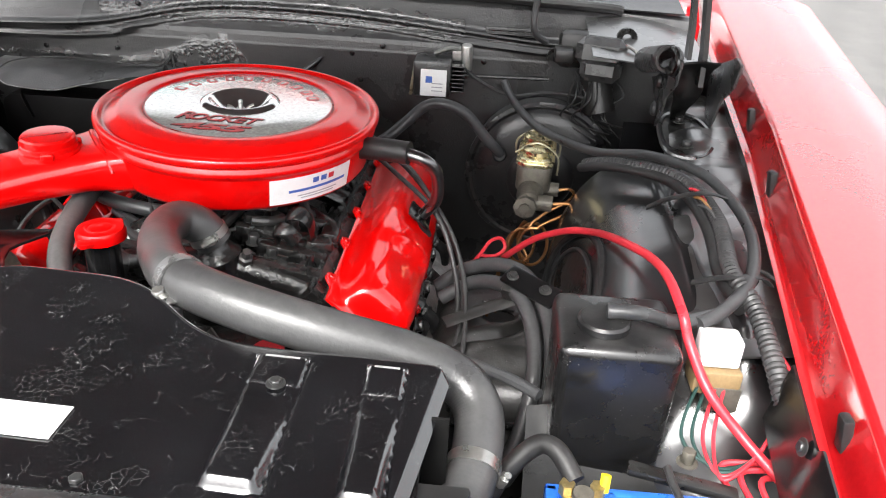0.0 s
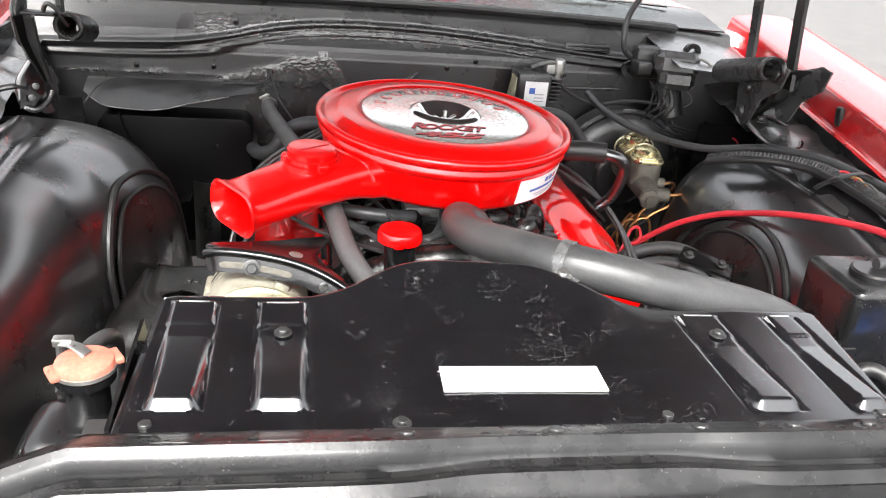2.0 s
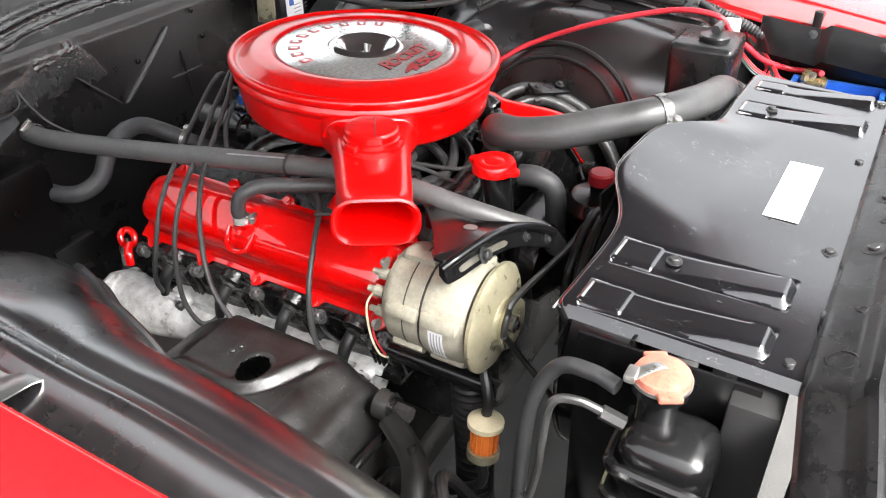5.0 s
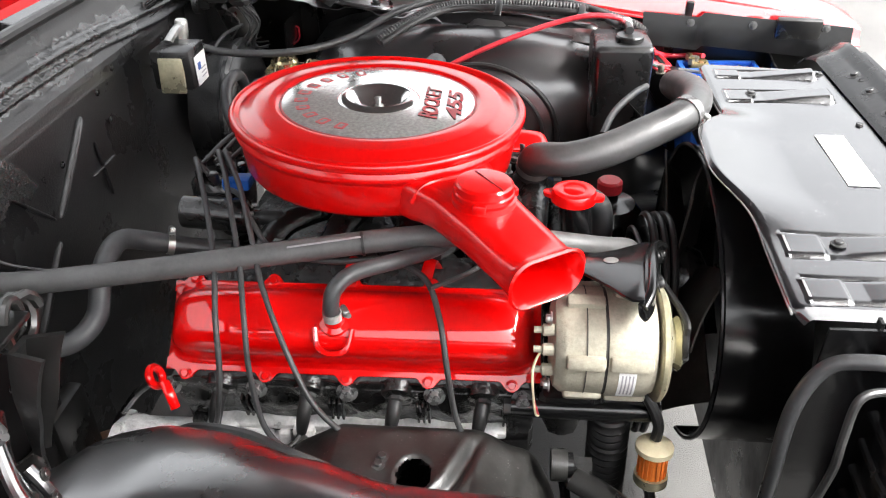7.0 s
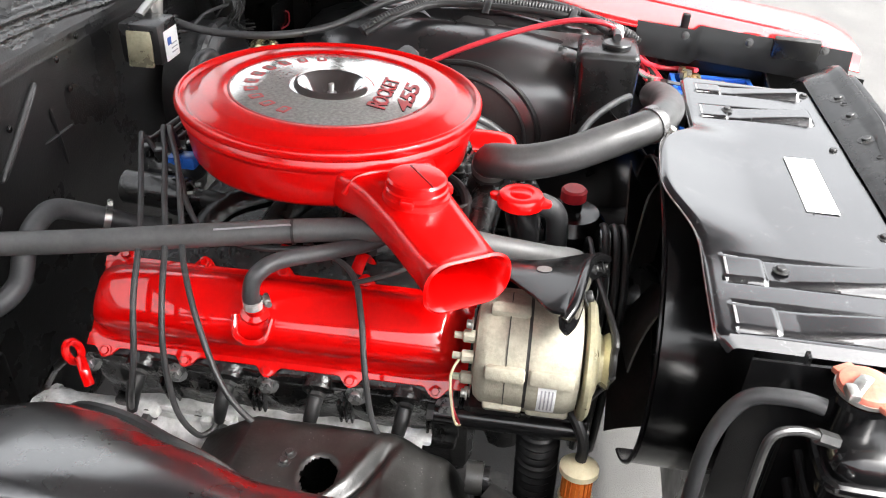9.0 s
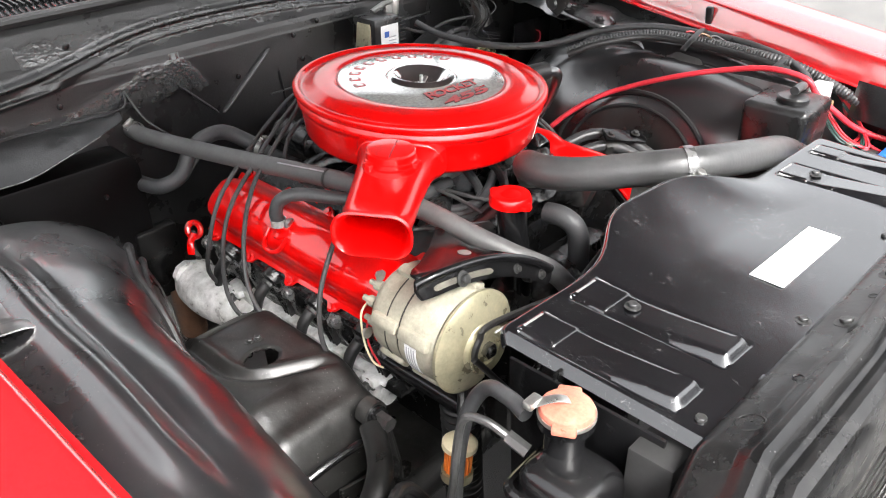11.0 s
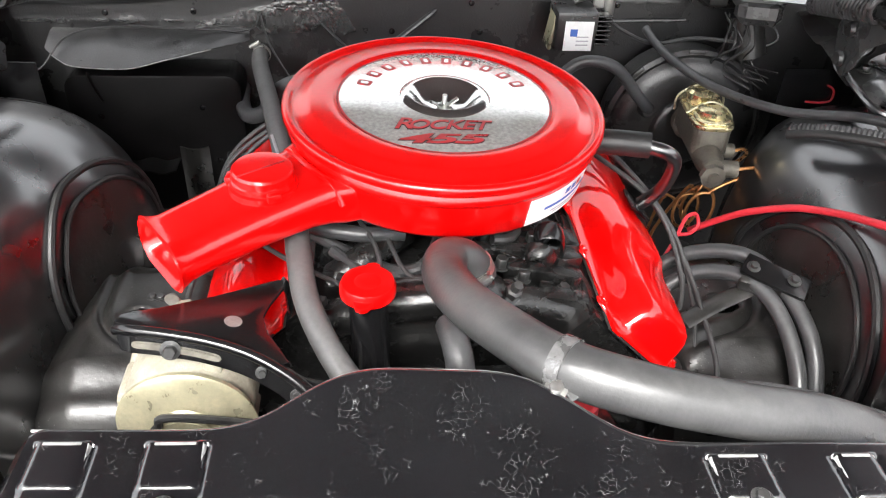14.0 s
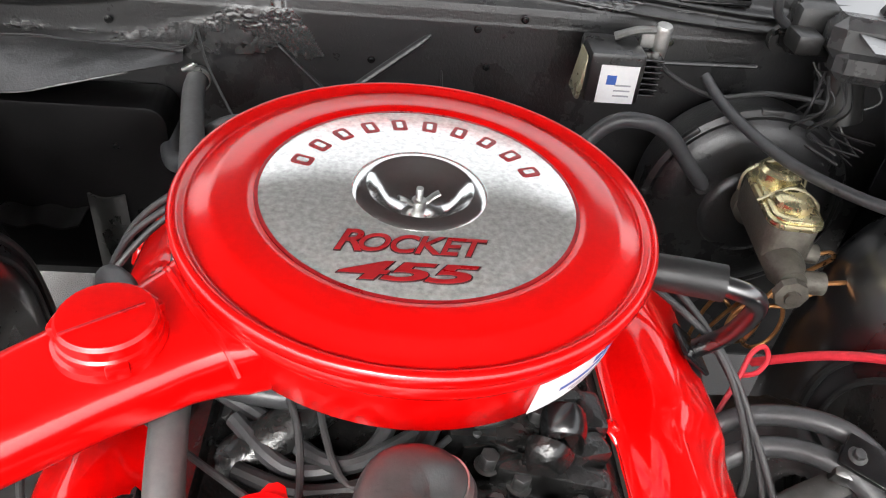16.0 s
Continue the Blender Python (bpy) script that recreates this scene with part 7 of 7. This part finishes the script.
MCD = Vector((-0.10, -0.99, 0.0)).normalized()
mcyl = thing("master_cylinder", "grey iron brake master cylinder with a gold cover and bail", "master cylinder")
mm = aim((0.528, 0.345, 0.76), MCD)
part("bore", lathe([(0, 0), (0.034, 0), (0.034, 0.02), (0.026, 0.03), (0.026, 0.17), (0.021, 0.185), (0.019, 0.20), (0, 0.20)], 28, m=mm), IRON_GREY, mcyl)
RM = pose(0.523, 0.268, 0.80, 0, 0, math.degrees(math.atan2(MCD.y, MCD.x)) + 180)
res = prism(rounded_rect(0.155, 0.07, 0.022), -0.04, 0.012, 0.005)
part("reservoir", res, IRON_GREY, mcyl, "cast iron fluid reservoir", m=RM)
cv = prism(rounded_rect(0.16, 0.076, 0.024), 0.012, 0.022, 0.003)
prism(rounded_rect(0.152, 0.066, 0.022), 0.02, 0.027, 0.003, bm=cv)
lathe([(0.031, 0.025), (0.031, 0.040), (0.026, 0.046), (0.0, 0.047)], 28, m=Matrix.Translation((0.036, 0, 0)), bm=cv)
lathe([(0.027, 0.025), (0.026, 0.036), (0.02, 0.040), (0.0, 0.041)], 28, m=Matrix.Translation((-0.034, 0, 0)), bm=cv)
part("cover", cv, GOLD, mcyl, "shiny gold cadmium cover", m=RM)
part("bail", tube([(0.045, -0.045, -0.005), (0.045, -0.042, 0.028), (0.045, 0, 0.05), (0.045, 0.042, 0.028), (0.045, 0.045, -0.005)], 0.0022, 8, 6), GOLD_DULL, mcyl, m=RM)
part("bail", tube([(-0.02, -0.045, -0.02), (-0.02, -0.042, 0.02), (-0.02, 0, 0.044), (-0.02, 0.042, 0.02)], 0.0022, 8, 6), GOLD_DULL, mcyl, m=RM)
part("port", tube([(0.505, 0.16, 0.755), (0.555, 0.155, 0.755)], 0.016, 14, 1), IRON_GREY, mcyl)
part("port", tube([(0.515, 0.22, 0.76), (0.57, 0.215, 0.76)], 0.014, 14, 1), IRON_GREY, mcyl)
part("plug", along([(0.024, 0), (0.024, 0.012), (0.012, 0.014), (0.012, 0.02), (0, 0.02)], (0.502, 0.138, 0.755), 8, MCD), IRON_GREY, mcyl)
ln = thing("brake_line", "bent copper brake line looped below the master cylinder", "pipe", group="brake lines")
coil = [(0.530 + 0.030 * math.cos(w), 0.185 + 0.0035 * w, 0.638 + 0.046 * math.sin(w)) for w in (1.4 + 0.45 * k for k in range(22))]
part("pipe", tube([(0.556, 0.155, 0.755), (0.583, 0.157, 0.757), (0.604, 0.165, 0.750), (0.606, 0.176, 0.737), (0.580, 0.186, 0.716), (0.556, 0.19, 0.700), (0.541, 0.19, 0.690)] + coil + [(0.49, 0.27, 0.63), (0.47, 0.28, 0.54), (0.47, 0.28, 0.42)], 0.0034, 8, 4), COPPER, ln)
ln = thing("brake_line", "coiled copper brake line behind the master cylinder", "pipe", group="brake lines")
coil = [(0.508 + 0.026 * math.cos(w), 0.20 + 0.003 * w, 0.632 + 0.042 * math.sin(w)) for w in (1.2 + 0.45 * k for k in range(16))]
part("pipe", tube([(0.571, 0.215, 0.76), (0.592, 0.217, 0.762), (0.603, 0.222, 0.75), (0.592, 0.228, 0.73), (0.552, 0.222, 0.705), (0.525, 0.21, 0.685)] + coil + [(0.47, 0.25, 0.56), (0.45, 0.26, 0.42)], 0.0034, 8, 4), COPPER, ln)

# ---- firewall fittings ----
mod = thing("ignition_module", "black finned control module with a white label on the firewall", "module", (0.024, -0.03, 0.002))
part("plate", box(0.226, 0.475, 0.905, 0.008, 0.05, 0.07, 0.003, m=pose(0, 0, 0, 0, 8, 0)), GOLD_DULL, mod, "bare metal mounting plate")
part("case", box(0.268, 0.475, 0.912, 0.082, 0.08, 0.078, 0.007), PLASTIC, mod)
for k in range(7):
    part("fin", box(0.322, 0.47, 0.885 + 0.009 * k, 0.03, 0.05, 0.003, 0.001), BLACK, mod)
ml = part("label", box(0.272, 0.4335, 0.905, 0.056, 0.0012, 0.058, 0.0004), WHITE_LABEL, mod, "white label with a small blue mark")
part("mark", box(0.262, 0.4325, 0.912, 0.014, 0.0008, 0.014, 0), PRINT_BLUE, ml)
for k in range(3):
    part("print_bar", box(0.28, 0.4325, 0.888 + 0.008 * k, 0.024, 0.0008, 0.0022, 0), PRINT, ml)
part("clip", tube([(0.27, 0.49, 0.955), (0.30, 0.485, 0.968), (0.325, 0.485, 0.97)], 0.011, 8, 5, flat=0.5), STEEL, mod)
part("bracket", box(0.322, 0.488, 0.958, 0.03, 0.012, 0.03, 0.003), STEEL, mod, "bare metal clip")
part("connector", lathe([(0, -0.03), (0.012, -0.03), (0.013, -0.026), (0.013, 0.022), (0.011, 0.026), (0, 0.026)], 20, m=pose(0.338, 0.488, 0.953, 8, 0, 0)), STEEL, mod, "bare metal capacitor")
part("wire", tube([(0.335, 0.48, 0.93), (0.37, 0.49, 0.90), (0.44, 0.48, 0.875), (0.52, 0.47, 0.89), (0.6, 0.45, 0.89)], 0.004, 8, 8), WIRE_BLACK, mod)

wm = thing("wiper_motor", "black wiper motor with a faceted cover on the firewall", "wiper motor")
cover_m = pose(0.648, 0.43, 0.99, -8, 0, -14)
wc = part("cover", box(0, 0, 0, 0.105, 0.07, 0.062, 0.016, segs=1), GREY_PAINT, wm, "faceted grey plastic cover", m=cover_m)
part("cover_step", box(0.004, -0.012, -0.034, 0.085, 0.06, 0.05, 0.014, segs=1), GREY_PAINT, wc)
part("clip", tube([(0.05, -0.02, 0.02), (0.07, -0.03, 0.012), (0.085, -0.03, -0.005)], 0.004, 8, 4), STEEL, wc)
part("socket", box(0.01, -0.037, 0.005, 0.035, 0.004, 0.012, 0.001), RUBBER_DARK, wc)
part("gear_case", box(0.63, 0.49, 0.98, 0.14, 0.05, 0.08, 0.015), BLACK_DIRTY, wm)
part("motor", tube([(0.64, 0.45, 0.94), (0.66, 0.43, 0.86)], 0.035, 20, 1), BLACK_DIRTY, wm)
part("mount_ear", lathe([(0.010, 0), (0.022, 0), (0.022, 0.012), (0.010, 0.012), (0.010, 0)], 18, m=aim((0.56, 0.50, 0.958), (0, -1, 0))), BLACK_DIRTY, wm)
part("mount_ear", lathe([(0.010, 0), (0.022, 0), (0.022, 0.012), (0.010, 0.012), (0.010, 0)], 18, m=aim((0.70, 0.47, 1.015), (0, -1, 0))), BLACK_DIRTY, wm)
part("connector", box(0.57, 0.45, 0.975, 0.04, 0.05, 0.03, 0.006), BLACK_DIRTY, wm)
part("washer_hose", tube([(0.53, 0.44, 1.0), (0.50, 0.42, 1.03), (0.505, 0.43, 1.10), (0.54, 0.40, 1.18), (0.56, 0.3, 1.24)], 0.007, 10, 8), RUBBER, wm)
rnd = random.Random(4)
for k in range(14):
    x = 0.58 + 0.1 * rnd.random()
    y = 0.40 + 0.06 * rnd.random()
    part("wire", tube([(x, y, 0.94), (x + 0.03 * rnd.uniform(-1, 1), y - 0.03, 0.90), (x + 0.04 * rnd.uniform(-1, 1), y - 0.02 * rnd.random(), 0.85), (x + 0.05, y - 0.03, 0.80 + 0.03 * rnd.random())], 0.0015 + 0.001 * rnd.random(), 6, 6), RUBBER_DARK, wm)

# ---- washer reservoir, relay, battery ----
wr = thing("washer_reservoir", "black moulded washer fluid bottle with a round cap", "reservoir")
bm = box(0.585, -0.449, 0.77, 0.142, 0.13, 0.22, 0.013, segs=3, taper=0.93)
part("bottle", bm, PLASTIC, wr, smooth=50)
part("cap", lathe([(0.029, 0), (0.031, 0.003), (0.031, 0.010), (0.028, 0.013), (0.013, 0.0135), (0, 0.013)], 36, m=pose(0.568, -0.463, 0.879)), PLASTIC, wr, "round black cap")
part("spout", tube([(0.57, -0.462, 0.90), (0.61, -0.462, 0.90), (0.655, -0.45, 0.885), (0.70, -0.43, 0.885)], 0.009, 12, 6), RUBBER, wr)
part("outlet_hose", tube([(0.50, -0.50, 0.80), (0.46, -0.47, 0.80), (0.38, -0.42, 0.79), (0.30, -0.39, 0.775)], 0.0075, 10, 6), RUBBER, wr)
rl = thing("relay", "white and tan horn relay with red and green wires", "relay")
part("cover", box(0.703, -0.468, 0.866, 0.047, 0.034, 0.036, 0.004), WHITE_LABEL, rl, "white square cover")
part("base", box(0.703, -0.471, 0.831, 0.055, 0.044, 0.03, 0.003), TAN, rl, "tan plastic base")
part("socket", box(0.713, -0.48, 0.81, 0.04, 0.03, 0.035, 0.004), IRON_GREY, rl)
for k, mt in enumerate((WIRE_GREEN, WIRE_GREEN, WIRE_RED, WIRE_RED)):
    part("wire", tube([(0.685 + 0.01 * k, -0.485, 0.83), (0.66 + 0.012 * k, -0.54, 0.79), (0.70, -0.57 - 0.006 * k, 0.775), (0.75, -0.55, 0.79 + 0.004 * k), (0.765, -0.50, 0.83 + 0.005 * k)], 0.0021, 8, 8), mt, rl)
part("wheel_panel", sheet(lambda u, v: (0.62 + 0.21 * u, -0.64 + 0.29 * v, 0.60 + 0.185 * v ** 0.8 + 0.008 * math.sin(u * 6) - 0.05 * (1 - u) ** 3), 12, 12, 0.003), BLACK_MATT, rl)
bat = thing("battery", "blue battery with brass terminal clamp and yellow cap", "battery", (0.03, 0.04, -0.03))
part("case", box(0.60, -0.745, 0.69, 0.25, 0.185, 0.19, 0.008), BLUE, bat)
for x, y, sx, sy in ((0.60, -0.657, 0.25, 0.012), (0.60, -0.833, 0.25, 0.012), (0.482, -0.745, 0.014, 0.185), (0.718, -0.745, 0.014, 0.185), (0.545, -0.70, 0.01, 0.09), (0.66, -0.70, 0.01, 0.09)):
    part("rim", box(x, y, 0.79, sx, sy, 0.024, 0.003), BLUE, bat)
for x, y, yel in ((0.512, -0.69, True), (0.70, -0.70, False)):
    tc = part("terminal_clamp", box(x, y, 0.798, 0.04, 0.045, 0.022, 0.006), BRASS, bat, "dull brass terminal clamp")
    part("post", lathe([(0.012, 0), (0.011, 0.018), (0, 0.018)], 20, m=pose(x, y + 0.012, 0.80)), IRON_GREY, tc)
    for dx in (-0.016, 0.016):
        part("clamp_bolt", lathe([(0.0085, 0), (0.0085, 0.014), (0, 0.014)], 6, m=pose(x + dx, y + 0.022, 0.806)), BRASS, tc)
    if yel:
        part("terminal_cap", tube([(x + 0.022, y + 0.022, 0.812), (x + 0.024, y + 0.03, 0.828)], 0.0055, 12, 1), YELLOW, tc, "yellow plastic tip")
part("ground_cable", tube([(0.505, -0.66, 0.815), (0.485, -0.63, 0.83), (0.46, -0.62, 0.82), (0.42, -0.64, 0.77), (0.40, -0.68, 0.70)], 0.011, 12, 6), RUBBER_DARK, bat, "black battery cable")
part("hold_down", box(0.625, -0.63, 0.80, 0.12, 0.018, 0.01, 0.003, m=pose(0, 0, 0, 0, 6, -8)), BLACK_DIRTY, bat, "dusty hold-down bar")
part("hold_down_rod", tube([(0.605, -0.632, 0.82), (0.61, -0.66, 0.815), (0.63, -0.73, 0.80), (0.65, -0.80, 0.80)], 0.0045, 8, 4), STEEL_DARK, bat)
bolts(bat, [(0.636, -0.60, 0.80)], (0, 0, 1), 0.008, 0.018, IRON_GREY)
part("tray_wall", sheet(lambda u, v: (0.46 + 0.30 * u, -0.60 + 0.02 * math.sin(u * 3) + 0.09 * v, 0.70 + 0.09 * v), 12, 8, 0.003), BLACK_MATT, bat, "black pressed battery tray")

# ---- cables on the driver's side ----
rcab = thing("red_battery_cable", "thick red battery cable along the wheel housing", "cable")
part("cable", tube([(0.47, 0.10, 0.66), (0.52, 0.04, 0.735), (0.57, -0.02, 0.785), (0.60, -0.08, 0.815), (0.612, -0.15, 0.845), (0.625, -0.22, 0.87), (0.645, -0.30, 0.892), (0.652, -0.38, 0.908), (0.658, -0.45, 0.90), (0.668, -0.475, 0.87), (0.688, -0.514, 0.835), (0.726, -0.548, 0.80), (0.765, -0.60, 0.777), (0.765, -0.65, 0.78), (0.73, -0.668, 0.79)], 0.0061, 14, 8), WIRE_RED, rcab)
for k in range(3):
    w = thing("red_wire", "thin red wire beside the relay", "cable", group="red wires")
    part("wire", tube([(0.765, -0.455 + 0.01 * k, 0.865), (0.781 + 0.004 * k, -0.486, 0.842), (0.798 - 0.006 * k, -0.51, 0.80), (0.765 + 0.006 * k, -0.55 - 0.008 * k, 0.775), (0.705 + 0.02 * k, -0.556 - 0.01 * k, 0.765), (0.73 + 0.015 * k, -0.62, 0.745)], 0.0036, 8, 8), WIRE_RED, w)
har = thing("wiring_harness", "black corrugated wiring harness over the wheel housing", "cable")
part("loom", tube([(0.60, 0.10, 0.862), (0.648, 0.04, 0.89), (0.735, -0.05, 0.905), (0.757, -0.195, 0.905), (0.74, -0.345, 0.902), (0.757, -0.408, 0.887), (0.764, -0.49, 0.858), (0.768, -0.56, 0.825)], 0.0115, 14, 10, ribs=0.09, rib_len=0.0075), WIRE_BLACK, har, "corrugated black loom")
part("loom", tube([(0.59, 0.09, 0.86), (0.64, 0.03, 0.888), (0.718, -0.055, 0.902), (0.74, -0.195, 0.90), (0.728, -0.34, 0.895), (0.742, -0.405, 0.88)], 0.008, 12, 8), RUBBER_DARK, har, "taped black loom")
part("cable", tube([(0.45, 0.47, 0.90), (0.475, 0.40, 0.875), (0.53, 0.28, 0.86), (0.62, 0.175, 0.862), (0.70, 0.07, 0.90), (0.762, -0.03, 0.915), (0.79, -0.13, 0.913), (0.79, -0.25, 0.911), (0.762, -0.36, 0.902), (0.715, -0.425, 0.892), (0.68, -0.45, 0.885)], 0.0085, 12, 8), RUBBER, har, "grey rubber covered cable")
part("strap", tube([(0.66, -0.17, 0.905), (0.69, -0.175, 0.925), (0.74, -0.17, 0.935), (0.775, -0.16, 0.925)], 0.008, 8, 6, flat=0.3), RUBBER_DARK, har)
part("strap", tube([(0.69, -0.36, 0.89), (0.72, -0.37, 0.905), (0.77, -0.36, 0.905), (0.79, -0.35, 0.89)], 0.008, 8, 6, flat=0.3), RUBBER_DARK, har)
for k in range(3):
    part("wire", tube([(0.725, -0.14 - 0.03 * k, 0.928), (0.735, -0.15 - 0.03 * k, 0.929), (0.745, -0.165 - 0.03 * k, 0.92)], 0.0022, 6, 4), (WIRE_RED, WIRE_BROWN, WIRE_BLACK)[k], har)
part("thin_wire", tube([(0.79, -0.30, 0.885), (0.81, -0.34, 0.885), (0.815, -0.40, 0.875), (0.80, -0.46, 0.855)], 0.0025, 6, 6), WIRE_BLACK, har)

# ---- steering hoses and clamp, driver's side ----
sh = thing("steering_hoses", "pair of grey rubber hoses held by a black clamp", "hose")
part("hose", tube([(0.35, -0.03, 0.66), (0.40, -0.03, 0.70), (0.46, -0.06, 0.73), (0.505, -0.10, 0.73), (0.535, -0.17, 0.705), (0.545, -0.24, 0.66), (0.53, -0.30, 0.58), (0.47, -0.36, 0.50)], 0.0125, 14, 8), RUBBER, sh)
part("hose", tube([(0.36, -0.07, 0.66), (0.41, -0.07, 0.695), (0.46, -0.10, 0.715), (0.495, -0.14, 0.71), (0.515, -0.20, 0.68), (0.515, -0.27, 0.63), (0.49, -0.33, 0.55), (0.44, -0.38, 0.48)], 0.0125, 14, 8), RUBBER, sh)
part("clamp_plate", box(0.508, -0.135, 0.735, 0.10, 0.04, 0.008, 0.003, m=pose(0, 0, 0, 20, 8, -35)), BLACK, sh, "black clamp plate")
part("clamp", box(0.512, -0.125, 0.715, 0.10, 0.04, 0.03, 0.008, m=pose(0, 0, 0, 25, 0, -25)), BLACK_DIRTY, sh, "black two-piece hose clamp")
bolts(sh, [(0.478, -0.118, 0.742), (0.53, -0.15, 0.738)], (0, -0.3, 1), 0.007, 0.008, STEEL_DARK)
part("brace", tube([(0.37, -0.155, 0.665), (0.43, -0.13, 0.68), (0.50, -0.11, 0.70)], 0.016, 8, 4, flat=0.3), BLACK_DIRTY, sh)
